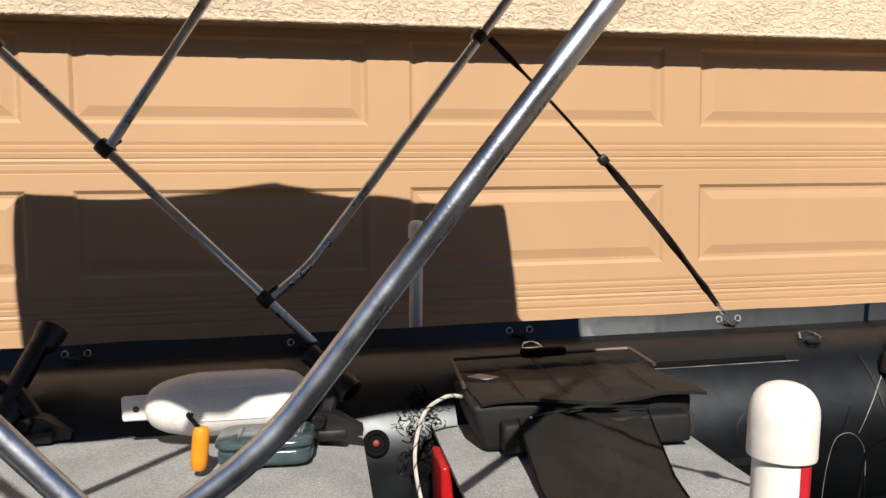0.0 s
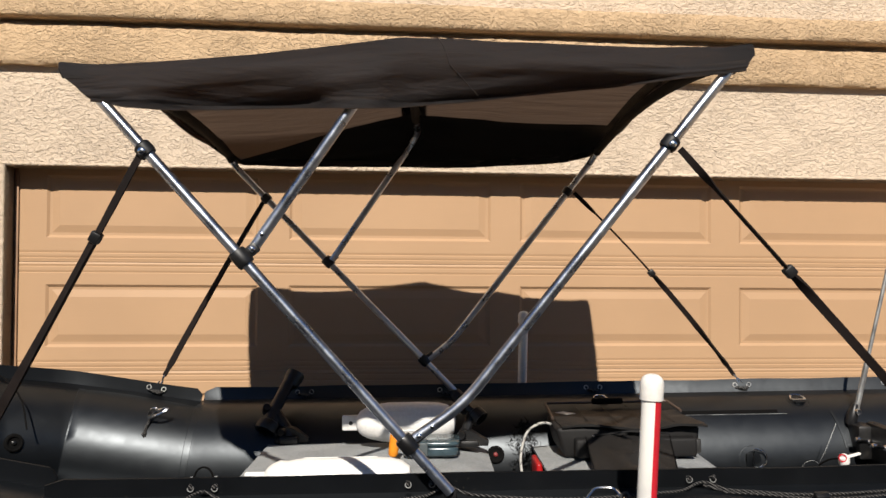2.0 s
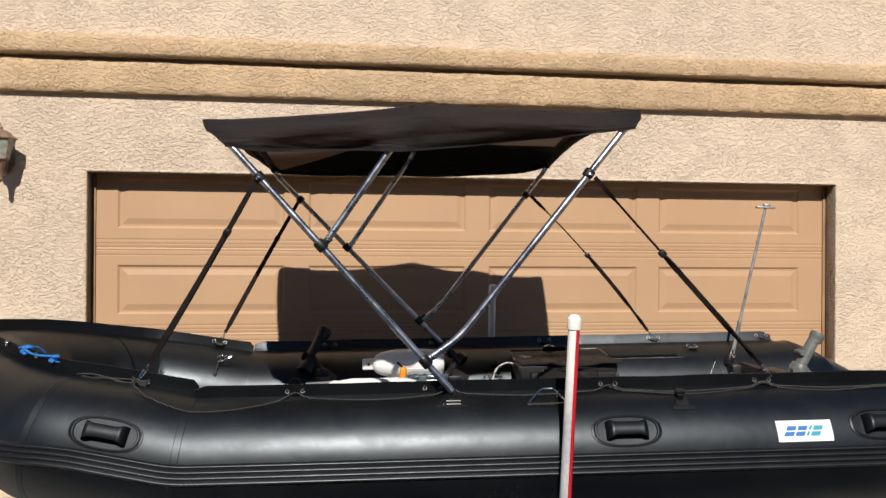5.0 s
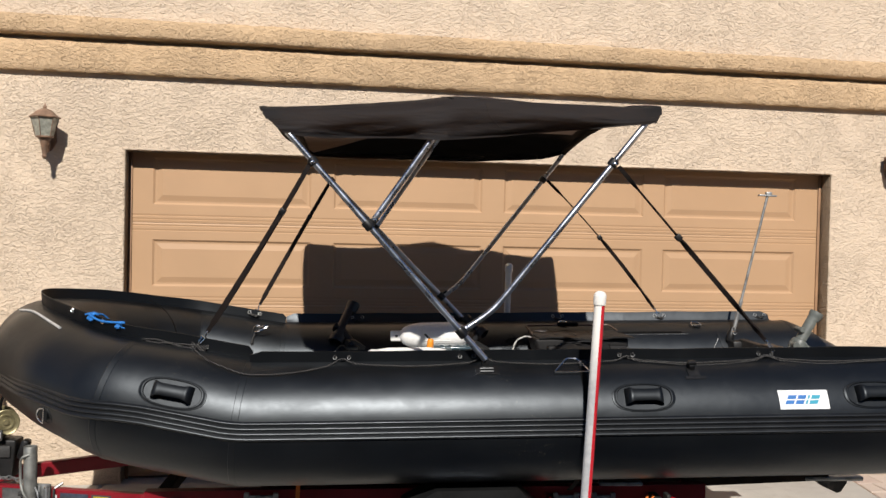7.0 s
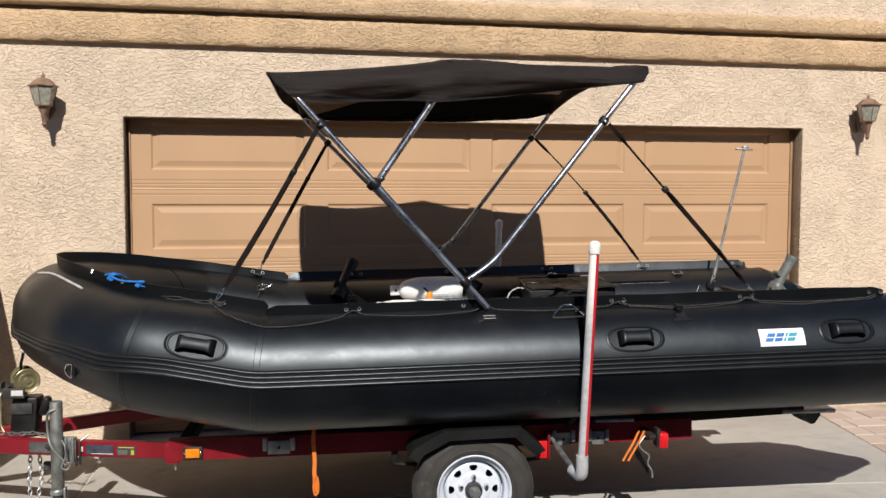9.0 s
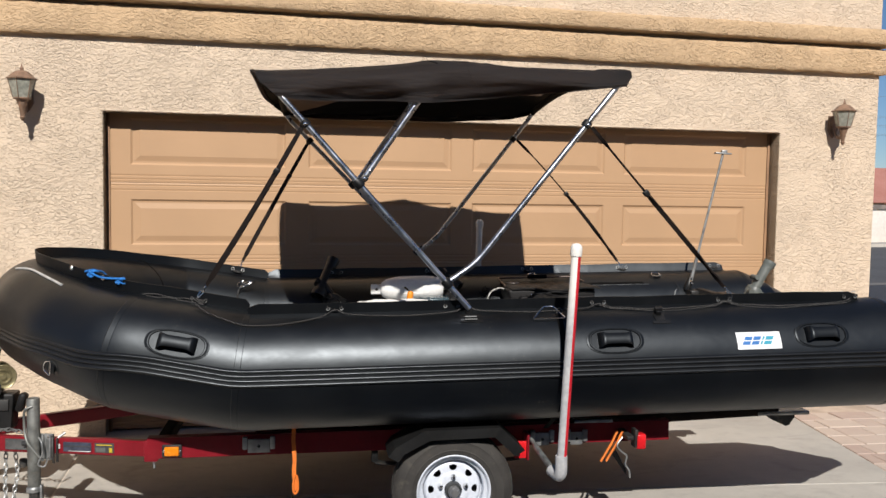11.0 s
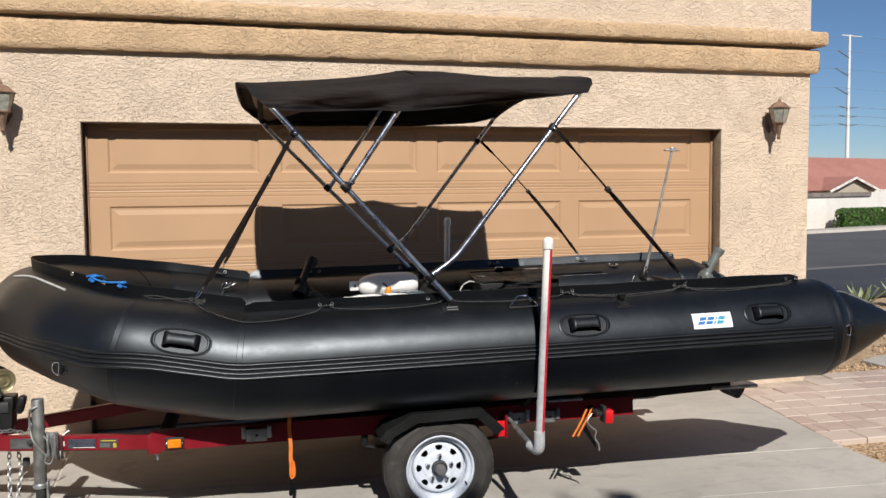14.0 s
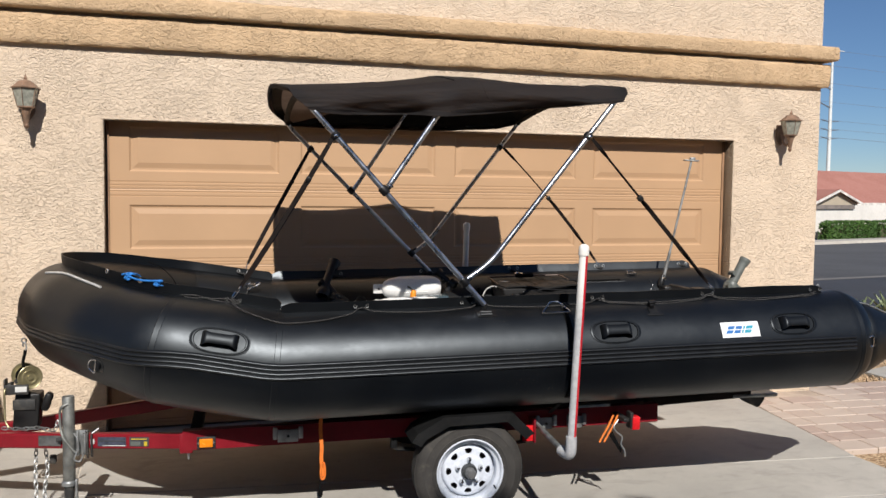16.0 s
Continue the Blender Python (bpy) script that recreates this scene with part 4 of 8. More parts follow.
def at(x, side=-1):
    """The tube's centre and axes beside the place x of one side."""
    best = min((f for f in CF if f[0].y * side > 0 or abs(f[0].y) < 0.01), key=lambda f: abs(f[0].x - x))
    p, t, s, u = best
    if abs(t.x) > 0.3:
        p = p + t * ((x - p.x) / t.x)
    return p, t, s, u


def on_tube(x, phi, lift=0.0, side=-1):
    """A point on the tube's skin: phi degrees up from its outer side."""
    p, _, s, u = at(x, side)
    a = radians(phi)
    return p + (u * math.sin(a) - s * math.cos(a)) * (tube_radius(x) + lift)


def to_skin(q, lift):
    """A point near the tube, moved on to its skin."""
    c = min((f[0] for f in CF), key=lambda p: (p - q).length)
    return c + (q - c).normalized() * (tube_radius(c.x) + lift)


def skin_patch(bm, x0, x1, phi0, phi1, lift, thick=0.002, nx=10, nphi=8, side=-1, mask=None):
    """A thin sheet that lies on the tube."""
    top = []
    for i in range(nx + 1):
        a = i / nx
        row = []
        for k in range(nphi + 1):
            b = k / nphi
            x, phi = x0 + (x1 - x0) * a, phi0 + (phi1 - phi0) * b
            if mask:
                x, phi = mask(a, b)
            row.append((x, phi))
        top.append(row)
    vs = grid(bm, [[on_tube(x, f, lift + thick, side) for x, f in row] for row in top])
    lo = [[on_tube(x, f, lift - 0.002, side) for x, f in row] for row in top]
    rim = [(0, k) for k in range(nphi + 1)] + [(i, nphi) for i in range(1, nx + 1)] + [(nx, k) for k in range(nphi - 1, -1, -1)] + [(i, 0) for i in range(nx - 1, 0, -1)]
    low = [bm.verts.new(lo[i][k]) for i, k in rim]
    for n in range(len(rim)):
        m = (n + 1) % len(rim)
        bm.faces.new([vs[rim[n][0]][rim[n][1]], vs[rim[m][0]][rim[m][1]], low[m], low[n]])
    return bm


boat = thing("inflatable_boat", (0, 0, 0.55), "long black inflatable boat resting on a red trailer", "inflatable boat", axes=BOAT)


def boat_tubes():
    bm = B()
    segs = 48
    rows = []
    for p, t, s, u in CF:
        r = tube_radius(p.x)
        rows.append([p + (s * math.cos(a) + u * math.sin(a)) * r for a in (2 * math.pi * k / segs for k in range(segs))])
    vs = grid(bm, rows, close_v=True)
    bm.faces.new(vs[0][::-1])
    bm.faces.new(vs[-1])
    part("hull_tube", bm, M_PVC, boat)
    # welded seam tapes round the tube
    for side in (-1, 1):
        for x, w in ((2.075, 0.028), (-0.95, 0.030), (-1.44, 0.030)):
            bm = B()
            rows = []
            for a in (-w / 2, -w / 2 + 0.003, w / 2 - 0.003, w / 2):
                lift = -0.001 if abs(a) > w / 2 - 0.001 else 0.0014
                p, t, s, u = at(x, side)
                q = p + t * a
                rows.append([q + (s * math.cos(b) + u * math.sin(b)) * (tube_radius(x + a) + lift) for b in (2 * math.pi * k / segs for k in range(segs))])
            grid(bm, rows, close_v=True)
            part("seam_tape", bm, M_PVC, boat, "smooth black seam tape")
    # ribbed rubbing strake round the outer side
    prof = []
    n = 60
    for k in range(n + 1):
        f = -0.085 + 0.30 * k / n
        wave = 0.5 - 0.5 * math.cos(2 * math.pi * 4 * k / n)
        R = TUBE_R + 0.0035 + 0.0085 * (wave ** 0.6)
        prof.append((-R * math.cos(f), R * math.sin(f)))
    prof += [(-(TUBE_R - 0.004) * math.cos(f), (TUBE_R - 0.004) * math.sin(f)) for f in (0.215, 0.06, -0.085)]
    run = [f[0] for f in CF if f[0].x < 2.05]
    bm = B()
    rows = []
    for p, t, s, u in frames(run, (0, 0, 1)):
        k = tube_radius(p.x) / TUBE_R if p.x < 0 else 1.0
        tilt = radians(9.0) * min(1.0, max(0.0, (-1.3 - p.x) / 0.6))
        ct, st = math.cos(tilt), math.sin(tilt)
        rows.append([p + s * (a * ct - b * st * -1) * k + u * (b * ct + a * st) * k for a, b in prof])
    vs = grid(bm, rows, close_v=True)
    bm.faces.new(vs[0][::-1])
    bm.faces.new(vs[-1])
    part("rubbing_strake", bm, M_STRAKE, boat, "ribbed black rubber strake")


def flap(run, label, h=0.052, taper=1.5, upright=False, mat=None, out=0.045):
    """A lacing flap that stands on top of the tube."""
    base = []
    for p, t, s, u in frames(run, (0, 0, 1)):
        o = out
        if upright:
            f = max(0.0, 1 - abs(p.y) / 0.42)
            o = out + 0.055 * f * f * (3 - 2 * f)
        base.append(p - s * o + u * tube_radius(p.x))
    if upright:
        for _ in range(14):
            base = [base[0]] + [(a + b * 2 + c) / 4 for a, b, c in zip(base, base[1:], base[2:])] + [base[-1]]
    bm = B()
    rows = []
    n = len(run)
    for i, (p, t, s, u) in enumerate(frames(base, (0, 0, 1))):
        e = min(1.0, (min(i, n - 1 - i) + 0.6) / taper)
        w = noise.noise(V(p.x * 4, p.y * 4, 1.0)) * 0.004
        hh = h * (0.35 + 0.65 * e) + w
        foot = 0.005 if upright else 0.019
        rows.append([p - u * 0.010, p - s * (0.005 + w) + u * hh, p - s * (0.0005 + w) + u * (hh + 0.0015), p + s * (foot * 0.45 - w * 0.6) + u * hh * 0.45, p + s * foot + u * 0.004, p + s * (foot + 0.046) - u * (0.010 if upright else 0.002)])
    grid(bm, rows)
    return part("lacing_flap", bm, mat or M_FLAP, boat, label, angle=14)


def dense(x0, x1, side, n=60):
    return [at(x0 + (x1 - x0) * k / n, side)[0] for k in range(n + 1)]


FLAP_X = [-0.545, -0.02, 0.665, 1.28, 1.92]
BOW_FLAP_OUT, BOW_EYE_X = -0.018, {-1: -1.195, 1: -1.155}
FAR_FLAP_X = [-0.51, 0.08, 0.69, 1.315, 1.943]


def eyelets():
    for side in (-1, 1):
        for x in (FLAP_X if side < 0 else FAR_FLAP_X) + [BOW_EYE_X[side]]:
            shift = 0.045 - BOW_FLAP_OUT if x < -1 else 0.0
            for d in (-0.029, 0.029):
                p, t, s, u = at(x + d, side)
                p = p + s * shift
                c = p - s * 0.053 + u * (TUBE_R + 0.021)
                bm = B()
                ring(bm, c - u * 0.006, -s + u * 0.15, 0.0070, 0.0015, 16, 6)
                part("eyelet", bm, M_GALV, boat)
                bm = B()
                c2 = p - s * 0.0355 + u * (TUBE_R + 0.031)
                ring(bm, c2, -s - u * 0.2, 0.0085, 0.0017, 16, 6)
                part("eyelet", bm, M_EYELET, boat)
            # a knot of line between the two eyelets
            bm = B()
            p0, p1 = at(x - 0.029, side), at(x + 0.029, side)
            a = p0[0] - p0[2] * (0.038 - shift) + p0[3] * (TUBE_R + 0.02)
            b = p1[0] - p1[2] * (0.038 - shift) + p1[3] * (TUBE_R + 0.02)
            tube(bm, smooth_path([a - p0[2] * 0.02, a, a.lerp(b, 0.5) + p0[2] * 0.010, b, b - p1[2] * 0.02, b.lerp(a, 0.25) + p1[2] * 0.012 - p1[3] * 0.006, a.lerp(b, 0.2) + p0[2] * 0.013 + p0[3] * 0.003], 4), 0.0056, 8)
            part("line_loop", bm, M_ROPE, boat)
    for x in (-1.770, -1.625):
        for side in (-1, 1):
            p, t, s, u = at(x, side)
            bm = B()
            ring(bm, p - s * (BOW_FLAP_OUT + 0.008) + u * (TUBE_R + 0.021), -s, 0.0095, 0.0032, 16, 6)
            part("eyelet", bm, M_CHROME, boat)


def lifeline(side):
    """Braided rope looped along the side from eyelet to eyelet."""
    stops = [BOW_EYE_X[side], -0.545, 0.045, 0.665, 1.28, 1.92]
    sags = [14, 7, 6, 6, 6]
    pts = []
    for (a, b), sag in zip(zip(stops, stops[1:]), sags):
        for k in range(12):
            t = k / 12
            x = a + (b - a) * t
            phi = 77 - sag * (4 * t * (1 - t)) ** 0.8 * 1.5 + 1.2 * noise.noise(V(x * 5, side, 0))
            pts.append(on_tube(x, phi, 0.007 + (0.012 if k == 0 else 0), side))
    pts.append(on_tube(stops[-1], 78, 0.012, side))
    bm = B()
    pts = smooth_path(pts, 3)
    tube(bm, pts, 0.0034, 8)
    part("lifeline", bm, M_ROPE, boat, "black and white braided lifeline")
    bm = B()
    tube(bm, [q + V(0, 0.004 * side, -0.0075) + V(0, 0, 0.003 * math.sin(i * 0.23)) for i, q in enumerate(pts[108:])], 0.0031, 7)
    part("lifeline", bm, M_ROPE, boat, "black and white braided lifeline")
    # its spare end, laid to and fro along the foot of the bow flap
    for k, (ahead, up, off) in enumerate(((0.24, 0.010, 0.009), (0.22, 0.003, 0.014), (0.19, -0.003, 0.019))):
        run = []
        for j in range(9):
            x = BOW_EYE_X[side] - ahead * j / 8
            p, t, s, u = at(x, side)
            run.append(p - s * (BOW_FLAP_OUT + off) + u * (tube_radius(x) + up + 0.003 * math.sin(j * 1.3 + k * 2)))
        bm = B()
        tube(bm, smooth_path(run, 4), 0.0034, 7)
        part("rope_end", bm, M_ROPE, boat, "spare black and white rope end")
    # the knot at the foremost eyelets
    p, t, s, u = at(BOW_EYE_X[side] + 0.012, side)
    c = p - s * (BOW_FLAP_OUT + 0.012) + u * (TUBE_R + 0.008)
    bm = B()
    tube(bm, smooth_path([c + t * (0.024 * math.cos(2.1 * j)) - s * (0.006 + 0.006 * math.sin(1.3 * j)) + u * (0.013 * math.sin(2.1 * j + 0.15 * j)) for j in range(12)], 5), 0.0040, 7)
    part("rope_knot", bm, M_ROPE, boat, "knotted black and white rope")


def carry_handle(x, side):
    """A moulded grip on an oval patch."""
    phi0 = 27.0 if x < 0 else 29.5
    deg = 180 / math.pi / TUBE_R

    def oval(hx, hy, n=40):
        out = []
        for k in range(n):
            a = 2 * math.pi * k / n
            c, s = math.cos(a), math.sin(a)
            out.append((math.copysign(abs(c) ** 0.75, c) * hx, math.copysign(abs(s) ** 0.8, s) * hy))
        return out

    h = None
    bm = B()
    rings = []
    for f, lift in ((1.0, -0.001), (0.992, 0.003), (0.93, 0.0035), (0.90, 0.0065), (0.865, 0.0065), (0.84, 0.0015), (0.5, 0.0), (0.05, 0.0)):
        rings.append([on_tube(x + a * f, phi0 + b * f * deg, lift, side) for a, b in oval(0.133, 0.061)])
    vs = grid(bm, rings, close_v=True)
    bm.faces.new(vs[-1])
    h = part("carry_handle", bm, M_PVC_SMOOTH, boat, "black moulded carry handle on an oval patch")
    bm = B()
    rows = []
    for i in range(25):
        a = -0.080 + 0.160 * i / 24
        e = abs(a) / 0.080
        lift = 0.004 + 0.034 * min(1.0, (1 - e) / 0.20) ** 0.7
        w = 0.021 + 0.013 * max(0.0, (e - 0.5) / 0.5) ** 1.5
        th = 0.011 if e < 0.8 else 0.03
        rows.append([on_tube(x + a, phi0 + q * deg, l, side) for q, l in ((-w, max(lift - th, 0.001)), (-w * 1.04, lift - 0.003), (-w * 0.8, lift), (0, lift + 0.0025), (w * 0.8, lift), (w * 1.04, lift - 0.003), (w, max(lift - th, 0.001)))])
    vs = grid(bm, rows, close_v=True)
    bm.faces.new(vs[0])
    bm.faces.new(vs[-1][::-1])
    part("grip", bm, M_PVC_SMOOTH, h)


def d_ring(p, n, along, size):
    """A steel D-ring with its round patch at p, lying near a surface with normal n."""
    n, x = Vector(n).normalized(), Vector(along).normalized()
    y = n.cross(x)
    P = Vector(p)
    bm = B()
    m = Matrix((x, y, n)).transposed().to_4x4()
    m.translation = P
    lathe(bm, [(size * 0.95, -0.004), (size * 0.9, 0.002), (size * 0.6, 0.003), (0.002, 0.0035)], m, 24)
    patch = part("ring_patch", bm, M_PVC, boat)
    bm = B()
    tube(bm, [to_skin(P + (x * math.cos(a) + y * math.sin(a)) * size * 1.65, 0.0006) for a in (k * math.pi / 16 for k in range(33))], 0.0013, 6)
    part("weld_edge", bm, M_FLAP_GLOSS, patch)
    bm = B()
    turn = Matrix((x, y, n)).transposed().to_4x4()
    box(bm, P + n * 0.0065 - y * size * 0.42, (size * 1.5, size * 0.95, 0.0045), 0.0015, turn)
    part("webbing_tab", bm, M_FLAP, patch)
    bm = B()
    loop = [P + n * 0.008 + x * a + y * b for a, b in ((-size, 0), (size, 0), (size, size * 0.6), (size * 0.72, size * 1.25), (0, size * 1.5), (-size * 0.72, size * 1.25), (-size, size * 0.6))]
    pts = smooth_path(loop, 4, True)
    fr = frames(pts + pts[:1])
    rows = [[q + (s * math.cos(a) + u * math.sin(a)) * 0.0032 for a in (k * 2 * math.pi / 7 for k in range(7))] for q, t, s, u in fr]
    grid(bm, rows, close_v=True)
    part("d_ring", bm, M_CHROME, patch, "bright stainless D-ring")


BOW_RING_X, BOW_RING_PHI = -1.615, -21.0


def boat_details():
    for side in (-1, 1):
        for x in (-1.205, 0.69, 1.674):
            carry_handle(x, side)
    # white maker's patch with its plain blue marks
    bm = B()
    skin_patch(bm, 1.258, 1.470, 16.5, 34.0, 0.0, 0.0015)
    patch = part("maker_patch", bm, M_PATCH_WHITE, boat, "white rectangular patch with blue marks")
    for a, b, mat in ((1.290, 1.326, M_BLUE_MARK), (1.333, 1.368, M_BLUE_MARK), (1.376, 1.385, M_TEAL_MARK), (1.392, 1.428, M_TEAL_MARK)):
        for f0, f1 in ((21.0, 24.5), (25.6, 29.2)):
            bm = B()
            skin_patch(bm, a, b, f0, f1, 0.0022, 0.0008, 4, 2, mask=lambda q, r: (a + (b - a) * q + 0.010 * ((f0 + (f1 - f0) * r) - 25) / 4, f0 + (f1 - f0) * r))
            part("mark", bm, mat, patch)
    # steel rings and fittings on the skin
    for side in (-1, 1):
        p = on_tube(2.15, 4, 0, side)
        d_ring(p, p - at(2.15, side)[0], V(0, 0, 1), 0.024)
        q = on_tube(BOW_RING_X, BOW_RING_PHI, 0, side)
        d_ring(q, q - at(BOW_RING_X, side)[0], V(0.25, 0, 1) - at(BOW_RING_X, side)[2] * 0.2, 0.027)
        r = on_tube(0.41, 62, 0, side)
        bm = B()
        skin_patch(bm, 0.33, 0.48, 54, 66, 0.0, 0.002, side=side)
        tri = part("ring_patch", bm, M_PVC_SMOOTH, boat)
        bm = B()
        pts = [on_tube(0.335, 56, 0.008, side), on_tube(0.482, 56, 0.008, side), on_tube(0.445, 74, 0.016, side), on_tube(0.400, 74, 0.016, side), on_tube(0.335, 56, 0.008, side)]
        tube(bm, fillet(pts, 0.012, 3), 0.0042, 7)
        part("triangle_ring", bm, M_CHROME, tri, "stainless triangle ring")
        bm = B()
        skin_patch(bm, 0.885, 0.970, 47, 50, 0.0, 0.003, 4, 3, side=side)
        skin_patch(bm, 0.900, 0.950, 50, 60, 0.0, 0.004, 4, 4, side=side)
        base = part("oar_clip", bm, M_NYLON, boat, "black plastic oar clip")
        bm = B()
        c = on_tube(0.922, 61, 0.010, side)
        n = (c - at(0.922, side)[0]).normalized()
        box(bm, c, (0.024, 0.036, 0.03), 0.004, place((0, 0, 0), (1, 0, 0), n).to_3x3().to_4x4())
        box(bm, c + n * 0.018, (0.034, 0.022, 0.016), 0.004, place((0, 0, 0), (1, 0, 0), n).to_3x3().to_4x4())
        part("hook", bm, M_NYLON, base)
        # pale wear strips on the bow and the stern cone
        bm = B()
        tube(bm, [to_skin(V(-2.065, 0.181 * side, 1.275).lerp(V(-1.748, 0.592 * side, 1.242), k / 12), 0.003) for k in range(13)], 0.006, 8)
        part("spray_strip", bm, M_STRIP, boat, "pale grey strip on the bow")
        bm = B()
        tube(bm, [on_tube(2.17 + 0.24 * k / 8, 68 + 4 * k / 8, 0.004, side) for k in range(9)], 0.0045, 6)
        part("wear_strip", bm, M_GALV, boat, "pale grey strip on the stern cone")
    # rings and the inflation valve on the inner skin of the far tube, which faces the camera's side
    for x, phi, size in ((1.493, 112.5, 0.026), (1.25, 169.5, 0.033), (0.70, 105, 0.024), (-1.12, 128, 0.024)):
        p = on_tube(x, phi, 0, 1)
        d_ring(p, p - at(x, 1)[0], V(0, 0, -1) if phi == 169.5 else V(1, 0, 0) if x > 0 else V(0.4, 0, 1), size)
    for x, side, stem in ((0.258, 1, M_VALVE_RED), (-1.655, 1, M_NYLON)):
        p = on_tube(x, 162 if x > 0 else 172, 0.0, side)
        n = (p - at(x, side)[0]).normalized()
        bm = B()
        lathe(bm, [(0.034, -0.003), (0.033, 0.007), (0.028, 0.010), (0.022, 0.009), (0.020, 0.003), (0.002, 0.003)], align(p, n), 24)
        valve = part("inflation_valve", bm, M_WEB, boat, "black inflation valve")
        bm = B()
        lathe(bm, [(0.009, 0.0), (0.008, 0.005), (0.004, 0.007), (0.001, 0.007)], align(p + n * 0.003, n), 14)
        part("valve_stem", bm, stem, valve)
    bm = B()
    skin_patch(bm, 1.005, 1.387, 124.4, 128.0, 0.0, 0.003, 20, 3, side=1)
    slot = part("pocket_slot", bm, M_WEB, boat, "black sewn slot")
    for f in (129.0,):
        bm = B()
        tube(bm, [on_tube(1.0 + 0.42 * k / 20, f, 0.001, 1) for k in range(21)], 0.0012, 6)
        part("slot_edge", bm, M_GALV, slot, "pale welded edge")
    # thin pale strip standing in for the highlight beside the transom
    bm = B()
    skin_patch(bm, 1.585, 1.600, 126, 160, 0.0, 0.003, 3, 14, side=1, mask=lambda a, b: (1.594 + 0.018 * b + 0.008 * a, 128 + 34 * b))
    part("highlight_strip", bm, M_FLAP_GLOSS, boat, "pale strip painted for the highlight beside the transom")
    bm = B()
    skin_patch(bm, 1.175, 1.262, 185, 189, 0.0, 0.006, 5, 3, side=1)
    part("seat_slide", bm, M_FLAP_GLOSS, boat)
    # a ring on the inner skin of the bow, and a cord loop over the side flap
    p = on_tube(-1.103, 128, 0, -1)
    d_ring(p, p - at(-1.103, -1)[0], V(0, 0.3, 1), 0.022)
    p, t, s, u = at(-0.545, -1)
    c = p - s * 0.040 + u * (TUBE_R + 0.030)
    bm = B()
    tube(bm, [c + t * (0.024 * math.cos(b)) + u * (0.034 * math.sin(b)) for b in (math.pi * j / 12 for j in range(13))], 0.0026, 7)
    part("cord_loop", bm, M_WEB, boat, "small black cord loop")
    # floor, keel and transom
    bm = B()
    rows = []
    for k in range(31):
        x = 1.72 - 3.42 * k / 30
        p = at(max(x, -1.9), -1)[0]
        half = abs(p.y) - 0.12
        lift = p.z - 0.855
        rows.append([V(x, v * half, 0.665 + lift) for v in (-1, -0.5, 0, 0.5, 1)] + [V(x, v * half, 0.60 + lift - (0.05 * (1 - abs(v)))) for v in (1, 0.5, 0, -0.5, -1)])
    vs = grid(bm, rows, close_v=True)
    bm.faces.new(vs[0])
    bm.faces.new(vs[-1][::-1])
    part("floor", bm, M_PVC, boat, "black inflatable floor and keel")
    bm = B()
    box(bm, (1.71, 0, 0.825), (0.045, 0.94, 0.43), 0.012)
    transom = part("transom", bm, M_NYLON, boat, "black transom board")
    bm = B()
    box(bm, (1.70, 0.0, 0.955), (0.075, 0.26, 0.20), 0.008)
    part("motor_plate", bm, M_NYLON, transom)
    for y in (0.30, 0.42):
        bm = B()
        lathe(bm, [(0.012, 0.0), (0.012, 0.01), (0.006, 0.012), (0.006, 0.05), (0.011, 0.052), (0.009, 0.064), (0.001, 0.066)], align((1.685, y, 0.97), (-1, -0.2, 0.2)), 12)
        part("transom_bolt", bm, M_CHROME, transom)
    # a black line clipped to the bow ring, hanging to the floor
    bm = B()
    a = on_tube(-1.12, 128, 0.02, 1)
    tube(bm, smooth_path([a, a + V(-0.014, -0.030, -0.035), a + V(-0.024, -0.045, -0.075), a + V(-0.024, -0.065, -0.16), a + V(-0.040, -0.085, -0.24), a + V(-0.075, -0.11, -0.33)], 6), 0.0055, 8)
    k = a + V(-0.024, -0.045, -0.078)
    tube(bm, smooth_path([k + V(0.009 * math.cos(2.2 * j), 0.009 * math.sin(2.2 * j), 0.007 * math.sin(1.4 * j)) for j in range(9)], 4), 0.0045, 7)
    part("tether", bm, M_ROPE, boat, "black tether line with a steel clip")
    bm = B()
    tube(bm, smooth_path([a + V(0.0, 0, 0.0), a + V(0.03, -0.03, 0.015), a + V(0.065, -0.04, 0.02), a + V(0.03, -0.05, 0.0), a + V(-0.01, -0.03, -0.015)], 5), 0.0055, 8)
    part("snap_clip", bm, M_CHROME, boat, "bright steel snap clip")


boat_tubes()
flap(dense(1.965, -0.93, -1), "black lacing flap along the tube", 0.040)
flap(dense(-0.93, 2.0, 1), "glossy black lacing flap along the tube", mat=M_FLAP_GLOSS)
bow_run = [f[0] for f in CF if f[0].x < -0.955]
flap(bow_run, "black lacing flap round the bow", 0.052, 1.5, True, out=BOW_FLAP_OUT)
eyelets()
lifeline(-1)
lifeline(1)
boat_details()


# ---- bimini top, in level axes ----
bimini = thing("bimini_top", (0, -0.03, 1.10), "black cloth bimini top on bent aluminium bows", "bimini top", axes=LEVEL)
NEAR, FAR_V = -0.825, 0.757
POLE_R = 0.0132
TO_LEVEL = LEVEL.inverted() @ BOAT


